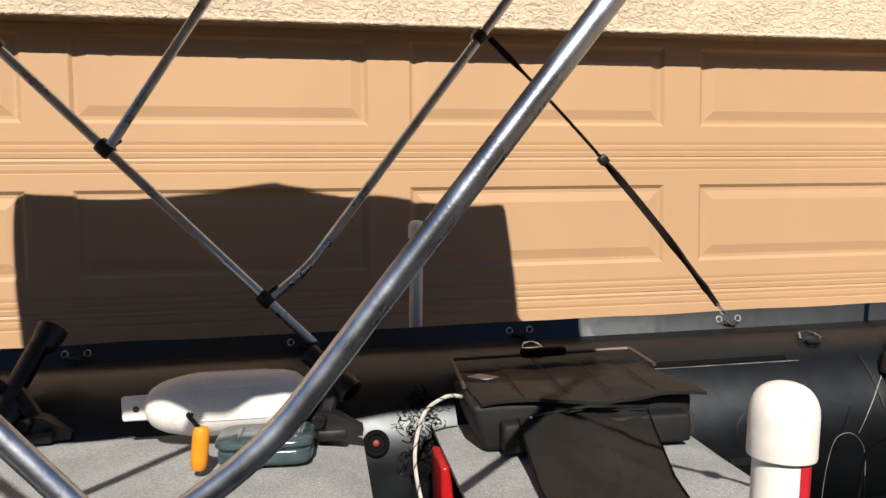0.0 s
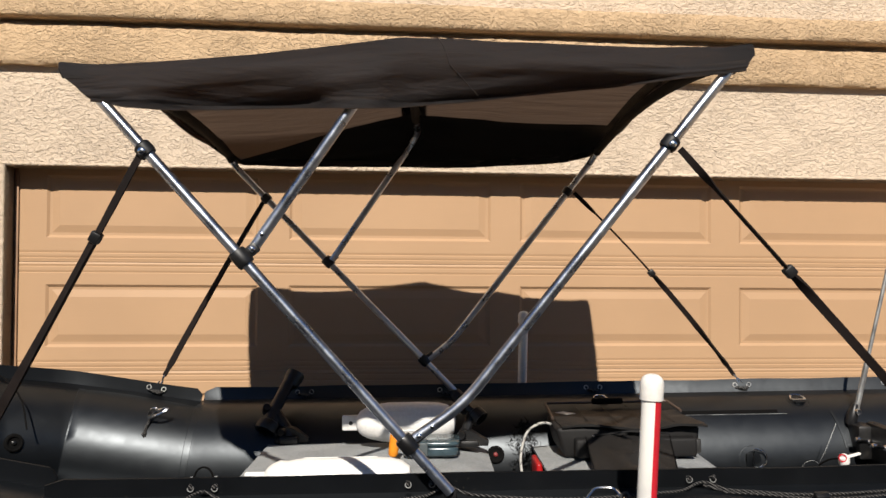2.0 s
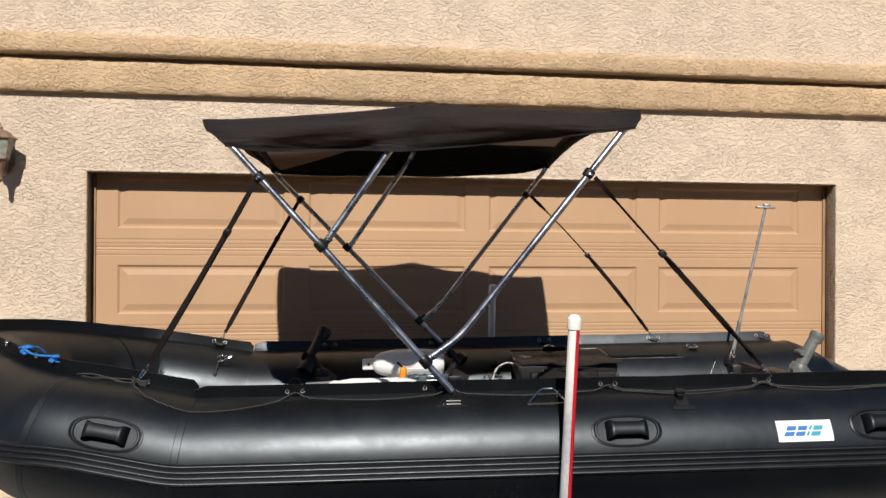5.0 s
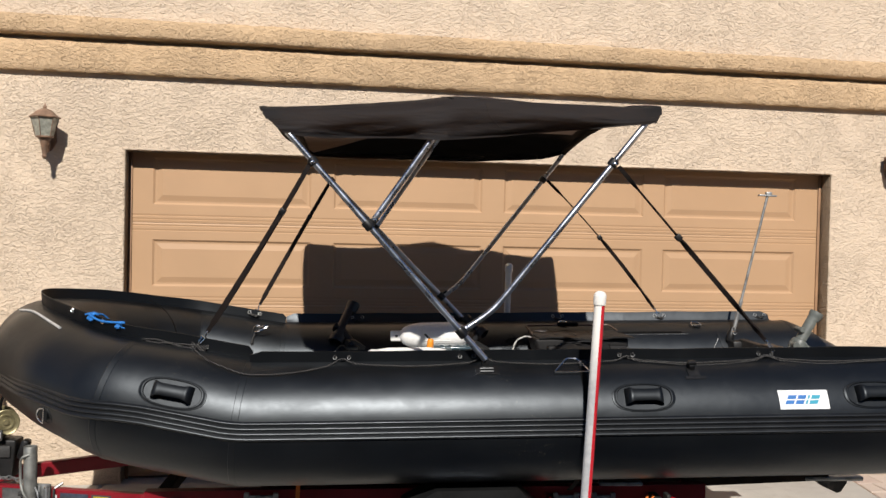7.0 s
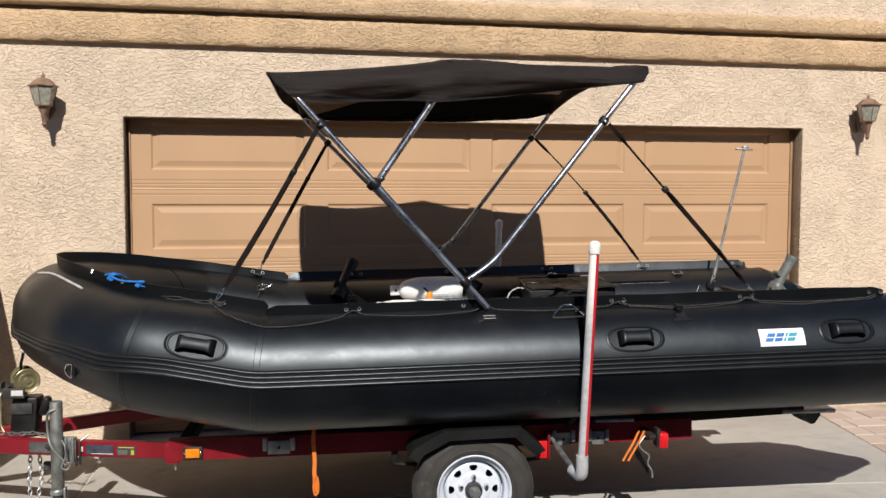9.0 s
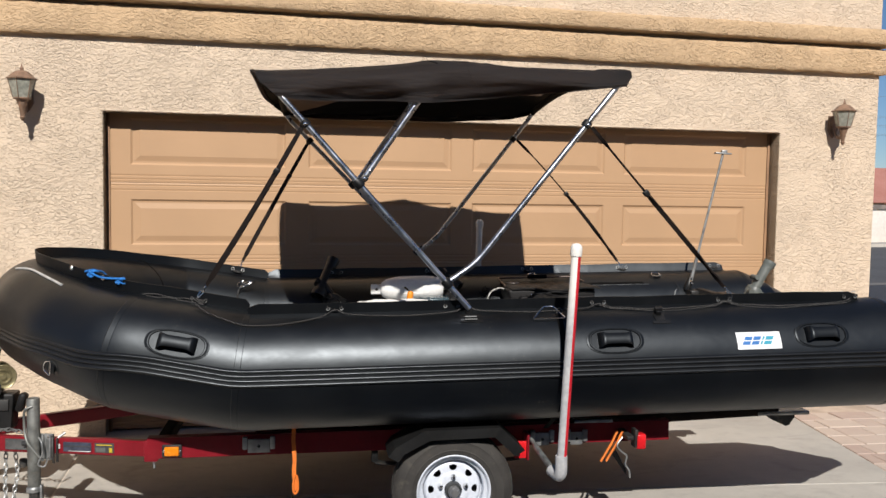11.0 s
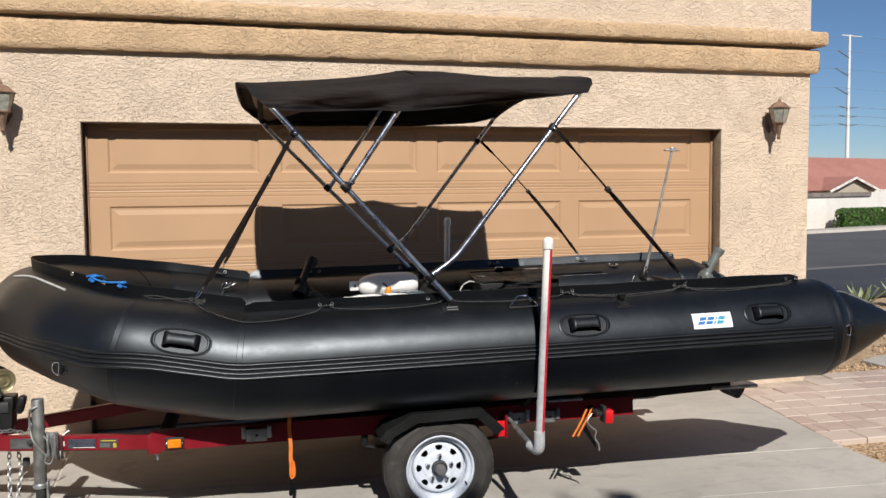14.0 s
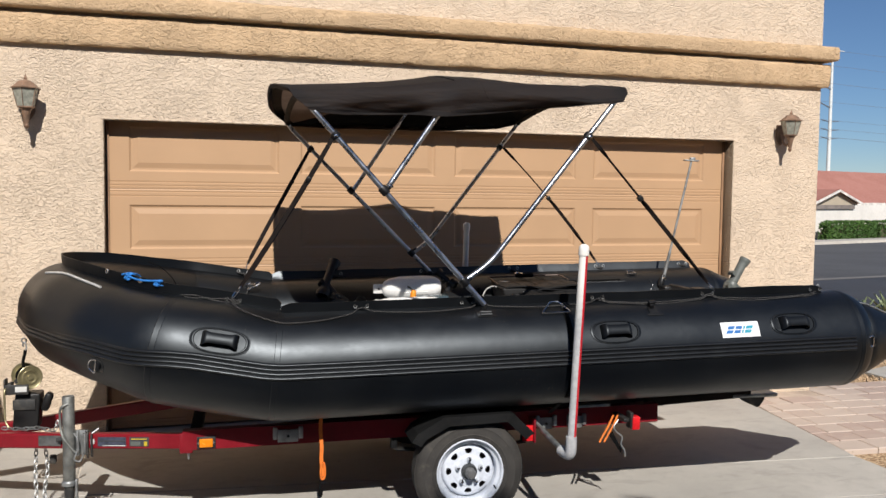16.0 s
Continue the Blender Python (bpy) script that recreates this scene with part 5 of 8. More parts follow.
def hoop(top_n, top_f, lead_n, lead_f, inset):
    """One bow: two legs joined over the top with round corners; legs from the bottom up, as (x, z)."""
    n, f = NEAR + inset, FAR_V - inset
    arch = [V(top_n[0] + (top_f[0] - top_n[0]) * q, n + (f - n) * q, top_n[1] + (top_f[1] - top_n[1]) * q + 0.056 * math.sin(math.pi * q)) for q in (0.2, 0.35, 0.5, 0.65, 0.8)]
    pts = [V(x, n, z) for x, z in lead_n] + [V(top_n[0], n + 0.03, top_n[1])] + arch + [V(top_f[0], f - 0.03, top_f[1])] + [V(x, f, z) for x, z in lead_f[::-1]]
    return fillet(pts, 0.085, 7)


def clamp(p, direction, parent):
    """A black nylon jaw slide with its bolt."""
    bm = B()
    lathe(bm, [(POLE_R, -0.021), (POLE_R + 0.0065, -0.021), (POLE_R + 0.0085, -0.015), (POLE_R + 0.0085, 0.015), (POLE_R + 0.0065, 0.021), (POLE_R, 0.021)], align(p, direction), 18, False)
    c = part("slide_clamp", bm, M_NYLON, parent, "black nylon jaw slide")
    ear = V(1, 0, 0.8).normalized()
    bm = B()
    box(bm, V(*p) + ear * 0.030, (0.034, 0.018, 0.026), 0.004, place((0, 0, 0), ear))
    part("jaw", bm, M_NYLON, c)
    bm = B()
    s = 1 if p[1] > 0 else -1
    lathe(bm, [(0.0075, 0.0), (0.0075, 0.004), (0.004, 0.007), (0.001, 0.0075)], align(V(*p) + ear * 0.034 + V(0, s * 0.009, 0), (0, s, 0)), 12)
    part("bolt", bm, M_CHROME, c)
    return c


MAIN_N, MAIN_F = [(0.052, 1.126), (-0.785, 2.050)], [(0.112, 1.143), (-0.808, 2.070)]
bows = [("main_bow", (-0.832, 2.100), (-0.832, 2.120), MAIN_N, MAIN_F, 0.0),
        ("middle_bow", (-0.078, 2.188), (-0.050, 2.212), [(-0.428, 1.692), (-0.115, 2.150)], [(-0.402, 1.684), (-0.085, 2.155)], 0.012),
        ("rear_bow", (0.748, 2.172), (0.700, 2.150), [(-0.034, 1.254), (0.078, 1.331), (0.706, 2.127)], [(0.000, 1.272), (0.102, 1.354), (0.674, 2.100)], 0.0)]
for name, tn, tf, ln, lf, inset in bows:
    bm = B()
    tube(bm, hoop(tn, tf, ln, lf, inset), POLE_R, 16)
    bow = part(name, bm, M_ALU, bimini, "bent aluminium tube bow")
    if name != "main_bow":
        for lead, y, s in ((ln, NEAR + inset, -1), (lf, FAR_V - inset, 1)):
            a, b = V(lead[0][0], y, lead[0][1]), V(lead[1][0], y, lead[1][1])
            q = a.lerp(b, 0.05 / (b - a).length) + V(0, s * POLE_R, 0)
            bm = B()
            lathe(bm, [(0.005, -0.002), (0.005, 0.002), (0.002, 0.0035)], align(q, (0, s, 0)), 10)
            part("rivet", bm, M_CHROME, bow)


def on_main(x, near=True):
    (x0, z0), (x1, z1) = MAIN_N if near else MAIN_F
    return z0 + (x - x0) * (z1 - z0) / (x1 - x0)


for y, near, cx, rear_c in ((NEAR, True, (-0.050, -0.447), (0.572, 1.960)), (FAR_V, False, (-0.015, -0.418), (0.578, 1.978))):
    lead = MAIN_N if near else MAIN_F
    d_main = V(lead[1][0] - lead[0][0], 0, lead[1][1] - lead[0][1]).normalized()
    for x in cx:
        clamp((x, y, on_main(x, near)), d_main, bimini)
    # strap collars
    for p, d in (((-0.678, y, on_main(-0.678, near)), d_main), ((rear_c[0], y, rear_c[1]), V(0.62, 0, 0.785))):
        bm = B()
        lathe(bm, [(POLE_R, -0.016), (POLE_R + 0.006, -0.016), (POLE_R + 0.008, -0.008), (POLE_R + 0.008, 0.012), (POLE_R + 0.005, 0.016), (POLE_R, 0.016)], align(p, d), 18, False)
        c = part("collar", bm, M_NYLON, bimini, "black nylon strap collar")
        bm = B()
        s = 1 if y > 0 else -1
        lathe(bm, [(0.009, 0.0), (0.009, 0.012), (0.005, 0.015), (0.001, 0.0155)], align(V(*p) + V(0, s * 0.016, -0.006), (0, s, 0)), 14)
        part("bolt", bm, M_CHROME, c)
    # deck mount
    s = 1 if y > 0 else -1
    x0 = lead[0][0] - 0.045
    bm = B()
    skin_patch(bm, x0, x0 + 0.10, 55, 67, 0.0, 0.003, 4, 4, side=s)
    bm.transform(TO_LEVEL)
    mount = part("deck_mount", bm, M_NYLON, bimini, "black deck mount with steel pins")
    bm = B()
    box(bm, (lead[0][0], y * 0.985, lead[0][1] - 0.010), (0.03, 0.022, 0.036), 0.006)
    part("fork", bm, M_NYLON, mount)
    for k in (0, 1):
        bm = B()
        a, b = on_tube(x0 + 0.02, 58 + 4 * k, 0.007, s), on_tube(x0 + 0.075, 58 + 4 * k, 0.007, s)
        tube(bm, [TO_LEVEL @ a, TO_LEVEL @ b], 0.004, 8)
        part("pin", bm, M_HUB, mount)


def canopy():
    nu, nv = 72, 56
    u0, u1 = -0.897, 0.768
    yn, yf = NEAR - 0.018, FAR_V + 0.018

    def crown(u):
        """Height of the cloth over the three bows, with a slight sag between them."""
        knots = [(-0.897, 2.162), (-0.070, 2.232), (0.768, 2.203)]
        (a, za), (b, zb) = (knots[0], knots[1]) if u < knots[1][0] else (knots[1], knots[2])
        t = (u - a) / (b - a)
        return za + (zb - za) * t - 0.012 * math.sin(math.pi * t)

    def hem(u, near):
        k = [(-0.897, 2.043), (-0.80, 2.031), (-0.65, 2.028), (-0.17, 2.038), (0.084, 2.056), (0.43, 2.093), (0.72, 2.128), (0.768, 2.136)]
        if not near:
            k = [(-0.897, 2.10), (-0.83, 2.082), (-0.17, 2.079), (0.15, 2.083), (0.60, 2.107), (0.71, 2.130), (0.768, 2.145)]
        return float(np.interp(u, [a for a, _ in k], [b for _, b in k]))

    rows = []
    for i in range(nu + 1):
        u = u0 + (u1 - u0) * i / nu
        c, hn, hf = crown(u), hem(u, True), hem(u, False)
        prof = []
        nside = 9
        cn, cf, rw = c - float(np.interp(u, [-0.90, -0.80, -0.46, -0.05, 0.083, 0.600, 0.70, 0.768], [0.012, 0.020, 0.016, 0.016, 0.005, 0.000, 0.003, -0.008])), c + float(np.interp(u, [-0.9, -0.07, 0.768], [0.014, 0.042, 0.024])), 0.10
        rn, rf = min(0.075, (cn - hn) * 0.8), min(0.095, (cf - hf) * 0.8)
        for k in range(nside):
            t = k / nside
            tuck = 0.046 * (1 - t) * float(np.interp(u, [-0.76, -0.58, -0.285, -0.225, -0.145, -0.09, 0.42, 0.62], [0, 1, 1, 0.2, 0.2, 1, 1, 0]))
            prof.append((yn - 0.006 * math.sin(math.pi * t) + tuck, hn + tuck * 0.12 + (cn - rn - hn) * t))
        for k in range(5):
            a = math.pi / 2 * k / 4
            prof.append((yn + rw * 0.6 * (1 - math.cos(a)), cn - rn + rn * math.sin(a)))
        ntop = nv - 2 * (nside + 5)
        for k in range(1, ntop):
            t = k / ntop
            y = yn + rw * 0.6 + (yf - yn - rw * 1.6) * t
            prof.append((y, cn + (cf - cn) * t + 0.070 * math.sin(math.pi * t)))
        for k in range(5):
            a = math.pi / 2 * (1 - k / 4)
            prof.append((yf - rw * (1 - math.cos(a)), cf - rf + rf * math.sin(a)))
        for k in range(nside - 1, -1, -1):
            t = k / nside
            prof.append((yf + 0.006 * math.sin(math.pi * t), hf + (cf - rf - hf) * t))
        row = []
        for k, (y, z) in enumerate(prof):
            fold = noise.noise(V(u * 2.2 + y, y * 5, z * 9)) * 0.006 + 0.016 * noise.noise(V(u * 1.7 + z * 3.0, y * 1.5, z * 22 - u * 3.4)) + 0.004 * noise.noise(V(u * 9.0 - z * 8.0, y * 4.0, z * 40)) + 0.004 * math.sin(9 * u + 14 * y) * noise.noise(V(u * 3, y * 3, 4))
            side_w = 1.0 if (k < nside or k > len(prof) - nside) else 0.6
            x = u
            # the front and rear edges follow the slant of their bows down the sides
            drop = max(0.0, c - 0.03 - z)
            across = min(1.0, max(0.0, (y - yn) / (yf - yn)))
            edge = max(0.0, 1 - (u - u0) / 0.35)
            edge2 = max(0.0, 1 - (u1 - u) / 0.35)
            bulge = math.sin(math.pi * across) ** 0.45
            x += edge * 0.068 * min(1.0, drop / 0.094) ** 2 - edge2 * drop * 0.55
            d = min(1.0, max(0.0, (y - (yf - 0.06)) / 0.06))
            corner = 1 - math.sqrt(1 - d * d)
            x += edge * (0.032 * (1 - across) + 0.050 * corner - 0.082 * bulge) - edge2 * (0.040 * corner - 0.028 * bulge)
            row.append(V(x, y + fold * side_w, z + fold * 0.5))
        rows.append(row)
    bm = B()
    grid(bm, rows)
    geom = bm.faces[:]
    bmesh.ops.recalc_face_normals(bm, faces=geom)
    bmesh.ops.solidify(bm, geom=geom, thickness=0.0022)
    cloth = part("canopy", bm, M_CANOPY, bimini, "black woven canopy cloth", angle=70)
    # sewn sleeves round the front and rear bows, and hems on the sides
    for u, sgn in ((u0, 1), (u1, -1)):
        row = rows[0 if sgn > 0 else -1]
        run = [p + V(0.014 * sgn, 0, -0.010) for p in row[11:-11]]
        bm = B()
        tube(bm, run, [0.006 + 0.006 * min(1.0, min(i, len(run) - 1 - i) / 5) for i in range(len(run))], 12)
        part("sleeve", bm, M_CANOPY, cloth, "sewn cloth sleeve round the bow")
    for name, tn, tf, ln, lf, inset in bows:
        over = [p for p in hoop(tn, tf, ln, lf, inset) if p.z > min(tn[1], tf[1]) - (0.012 if name != "middle_bow" else -0.030)]
        if len(over) > 2:
            bm = B()
            tube(bm, over, POLE_R + 0.004, 14)
            part("sleeve", bm, M_SLEEVE_SHADE, cloth, "sewn cloth sleeve round the bow")
    for k in (0, -1):
        run = [r[k] for r in rows]
        bm = B()
        loft(bm, run, [(-0.004, -0.004), (0.004, -0.004), (0.004, 0.022), (-0.004, 0.022)])
        part("hem", bm, M_CANOPY, cloth, "sewn hem")
    # black sheet standing in for shade under the far top; doubled front edge
    def layer(i, k, d=0.005):
        p = rows[i][k]
        inward = 1.0 if k > len(rows[i]) - 12 else 0.0
        return p + V(0, -d * inward, -d)

    bm = B()
    last = len(rows[0]) - 1
    sheet = []
    for i in range(2, nu - 1):
        t = float(np.interp(i / nu, [0.02, 0.15, 0.42, 0.56, 1.0], [0.0, 0.14, 0.50, 0.58, 0.62]))
        k0 = last - 9 - (0.30 * (last - 24)) * t
        line = []
        for j in range(25):
            q = min(k0 + (last - k0) * j / 24, last - 0.001)
            line.append(layer(i, int(q)).lerp(layer(i, int(q) + 1), q - int(q)))
        sheet.append(line)
    grid(bm, sheet)
    part("shade_sheet", bm, M_SLEEVE_SHADE, cloth, "black sheet added for the shade under the far cloth")
    bm = B()
    grid(bm, [[layer(i, k) for k in range(10, last - 8)] for i in range(0, 4)])
    part("edge_band", bm, M_SLEEVE_SHADE, cloth, "black doubled front edge")
    bm = B()
    grid(bm, [[layer(i, k) for k in range(10, last - 8)] for i in range(nu - 3, nu + 1)])
    part("edge_band", bm, M_SLEEVE_SHADE, cloth, "black doubled rear edge")
    # the sewn seam down the near side at the middle bow
    i = int(nu * 0.53)
    run = [rows[i][k].lerp(rows[i + 6][k], 1 - k / 16) + V(0, -0.0014, 0.0) for k in range(1, 17)]
    bm = B()
    tube(bm, run, 0.0016, 6)
    part("seam", bm, M_CANOPY, cloth, "sewn seam")
    # dark webbing seams seen on the underside, across the corners
    mid = [r[k] - V(0, 0, 0.006) for k, r in [(k, rows[len(rows) // 2]) for k in range(12, len(rows[0]) - 12)]]
    bm = B()
    loft(bm, mid, [(-0.05, 0), (0.05, 0), (0.05, 0.002), (-0.05, 0.002)])
    part("pocket", bm, M_WEB, cloth, "dark pocket of the middle bow")


canopy()


def strap(top, foot, flat, mid, label):
    """A webbing strap from a collar to an eyelet: webbing, buckle and snap hook."""
    a, b = V(*top), V(*foot)
    end = b + (a - b).normalized() * 0.060
    st = thing("tie_strap", b, label, "strap", "bimini tie straps", axes=LEVEL)
    d = (end - a)
    t = d.normalized()
    m_ = V(*mid)
    grip = (m_ - a).dot(t) / d.length
    ctl = (m_ - a * (1 - grip) ** 2 - end * grip ** 2) / (2 * grip * (1 - grip))

    def bez(f):
        return a * (1 - f) ** 2 + ctl * 2 * f * (1 - f) + end * f * f

    bm = B()
    rows = []
    n = 48
    for k in range(n + 1):
        f = k / n
        p = bez(f)
        ang = 0.25 + 0.45 * math.sin(f * 4.0) if flat else 0.25 + 1.28 * min(1.0, max(0.0, (f - 0.05) / 0.08)) * min(1.0, max(0.0, (grip + 0.10 - f) / 0.10)) + 1.15 * min(1.0, max(0.0, (f - 0.72) / 0.12)) * (1.0 if f < 0.9 else max(0.0, (1.0 - f) / 0.1))
        w0 = t.cross(V(0, 1, 0)).normalized()
        w1 = t.cross(w0)
        w = w0 * math.cos(ang) + w1 * math.sin(ang)
        nn = t.cross(w)
        half = (0.0122 if flat else 0.0108) * (0.75 + 0.25 * min(1, f * 6)) * (1.0 if f < 0.94 else 0.7)
        th = 0.0016 if f < grip else 0.0040
        rows.append([p - w * half - nn * th, p + w * half - nn * th, p + w * half + nn * th, p - w * half + nn * th])
    vs = grid(bm, rows, close_v=True)
    bm.faces.new(vs[0])
    bm.faces.new(vs[-1][::-1])
    part("webbing", bm, M_STRAP, st)
    bm = B()
    pb = m_
    w0 = t.cross(V(0, 1, 0)).normalized()
    m = Matrix((t, w0, t.cross(w0))).transposed().to_4x4()
    box(bm, pb, (0.028, 0.026, 0.024), 0.004, m)
    part("buckle", bm, M_NYLON, st, "black slider buckle")
    bm = B()
    tube(bm, smooth_path([end + t * -0.012, end + t * 0.012, end + t * 0.03 + V(0.006, 0, 0), end + t * 0.060, end + t * 0.052 - V(0.009, 0, 0), end + t * 0.024 - V(0.008, 0, 0)], 4), 0.0036, 8)
    ring(bm, end + t * 0.004, t.cross(V(0, 1, 0)), 0.010, 0.0028, 14, 6)
    part("snap_hook", bm, M_CHROME, st, "stainless snap hook")


for y, s, near in ((NEAR, -1, True), (FAR_V, 1, False)):
    e1 = at(BOW_EYE_X[s], s)
    f1 = TO_LEVEL @ (e1[0] - e1[2] * (BOW_FLAP_OUT + 0.005) + e1[3] * (TUBE_R + 0.026))
    strap((-0.688, y, on_main(-0.688, near) - 0.02), f1, True, (-0.800, y * 0.97, 1.724), "black webbing strap from the front bow to the bow flap")
    e2 = at(1.325, s)
    f2 = TO_LEVEL @ (e2[0] - e2[2] * 0.045 + e2[3] * (TUBE_R + 0.026))
    strap((0.596 if near else 0.606, y, 1.946 if near else 1.975), f2, False, (0.867, -0.81, 1.654) if near else (0.938, 0.775, 1.640), "twisted black webbing strap from the rear bow to the side flap")


# ---- things in the boat ----
def deck_board(x0, x1, z, curl, label):
    """A carpeted board laid across the tubes."""
    d = thing("deck_board", ((x0 + x1) / 2, 0, z - 0.03), label, "deck board", "carpeted boards across the boat", BOAT)
    bm = B()
    n = 24
    pts = []
    for k in range(n + 1):
        x = x0 + (x1 - x0) * k / n
        dz = -curl * max(0.0, (x - (x1 - 0.16)) / 0.16) ** 2
        pts.append((x, z + dz))
    rows = []
    for x, zz in pts:
        row = [V(x, -0.50 + 1.0 * k / 16, zz + 0.002 * noise.noise(V(x * 8, k * 0.5, 0))) for k in range(17)]
        rows.append(row)
    grid(bm, rows)
    bmesh.ops.recalc_face_normals(bm, faces=bm.faces[:])
    bmesh.ops.solidify(bm, geom=bm.faces[:], thickness=0.010)
    part("carpet", bm, M_CARPET, d, "grey marine carpet")
    bm = B()
    box(bm, ((x0 + x1 - 0.10) / 2, 0, z - 0.026), (x1 - x0 - 0.14, 0.985, 0.024), 0.004)
    part("board", bm, M_NYLON_WORN, d, "dark board under the carpet")


deck_board(-0.615, 0.225, 0.985, 0.030, "grey carpeted board across the front of the boat")
deck_board(0.40, 1.085, 0.965, 0.085, "grey carpeted board under a black seat bag")


def boat_fender(x0, x1, y, z, r, label):
    f = thing("boat_fender", ((x0 + x1) / 2, y, z - r), label, "boat fender", "white fenders on the board", BOAT)
    L = x1 - x0
    prof = [(0.001, 0.045), (0.020, 0.046), (0.030, 0.052), (0.042, 0.060), (0.051, 0.074), (0.060, 0.095), (r * 0.90, 0.118), (r * 0.97, 0.140), (r, 0.165), (r * 1.0, L - 0.10), (r * 0.97, L - 0.06), (r * 0.85, L - 0.03), (r * 0.6, L - 0.008), (0.001, L)]
    bm = B()
    lathe(bm, prof, align((x0, y, z), (1, 0, 0)), 32, False)
    body = part("body", bm, M_WHITE, f, "glossy white vinyl body")
    bm = B()
    box(bm, (x0 + 0.032, y, z), (0.078, 0.018, 0.058), 0.007, segs=3)
    part("rope_eye", bm, M_WHITE, f)
    bm = B()
    lathe(bm, [(0.0075, -0.0102), (0.0075, 0.0102)], align((x0 + 0.026, y, z), (0, 1, 0)), 14)
    part("eye_hole", bm, M_LABEL, f, "dark rope hole through the eye")
    for k in range(6):
        a = k * math.pi / 3 + 0.3
        bm = B()
        q = V(0, math.cos(a), math.sin(a))
        tube(bm, [V(x0 + 0.16, y, z) + q * r * 0.995, V(x1 - 0.10, y, z) + q * r * 0.995], 0.0022, 6)
        part("rib", bm, M_WHITE, body)


boat_fender(-0.314, 0.105, 0.396, 1.080, 0.072, "white ribbed boat fender lying on the grey board")
boat_fender(-0.515, -0.045, -0.40, 1.056, 0.064, "white ribbed boat fender lying beside the tube")


def whistle_float():
    w = thing("key_float", (-0.118, 0.155, 1.0), "orange foam key float on a short black cord", "key float", axes=BOAT)
    bm = B()
    m = Matrix.Translation((-0.118, 0.155, 1.048)) @ Matrix.Rotation(0.12, 4, "Y")
    lathe(bm, [(0.002, -0.046), (0.011, -0.045), (0.0165, -0.037), (0.0175, -0.02), (0.0175, 0.022), (0.0165, 0.036), (0.012, 0.044), (0.002, 0.046)], m, 20)
    part("float", bm, M_ORANGE, w)
    bm = B()
    tube(bm, smooth_path([(-0.118, 0.155, 1.09), (-0.13, 0.165, 1.102), (-0.142, 0.18, 1.112), (-0.136, 0.19, 1.108)], 5), 0.005, 8)
    part("cord", bm, M_WEB, w)


def rounded_slab(bm, c, size, r, edge, turn=0.0):
    """A slab with round corners seen from above and eased top and bottom edges."""
    hx, hy, hz = size[0] / 2, size[1] / 2, size[2] / 2
    m = Matrix.Translation(c) @ Matrix.Rotation(turn, 4, "Z")
    rows = []
    for inset, z in ((edge, -hz), (0.0, -hz + edge), (0.0, hz - edge), (edge * 0.35, hz - edge * 0.35), (edge, hz)):
        row = []
        for q, (sx, sy) in enumerate(((1, 1), (-1, 1), (-1, -1), (1, -1))):
            for k in range(7):
                a = math.pi / 2 * (q + k / 6)
                row.append(m @ V(sx * (hx - r) + (r - inset) * math.cos(a), sy * (hy - r) + (r - inset) * math.sin(a), z))
        rows.append(row)
    vs = grid(bm, rows, close_v=True)
    bm.faces.new(vs[0][::-1])
    bm.faces.new(vs[-1])
    return bm


def tackle_box():
    t = thing("tackle_box", (0.01, 0.238, 0.995), "translucent teal plastic tackle box on the board", "tackle box", axes=BOAT)
    turn = radians(-3)
    bm = B()
    rounded_slab(bm, (0.010, 0.238, 1.012), (0.196, 0.140, 0.034), 0.034, 0.007, turn)
    part("base", bm, M_TEAL, t)
    bm = B()
    rounded_slab(bm, (0.010, 0.238, 1.0395), (0.206, 0.150, 0.020), 0.038, 0.007, turn)
    lid = part("lid", bm, M_TEAL, t)
    for k in range(4):
        bm = B()
        rounded_slab(bm, (-0.050 + 0.042 * k, 0.238, 1.0505), (0.018, 0.112, 0.005), 0.006, 0.0015, turn)
        part("rib", bm, M_TEAL, lid)
    bm = B()
    m = Matrix.Rotation(turn, 4, "Z")
    box(bm, (-0.020, 0.160, 1.024), (0.036, 0.007, 0.044), 0.003, m)
    latch = part("latch", bm, M_TEAL_LATCH, t, "smoky grey clip latch")
    bm = B()
    box(bm, (-0.020, 0.1555, 1.012), (0.018, 0.004, 0.008), 0.001, m)
    part("latch_slot", bm, M_LABEL, latch, "dark slot in the latch")


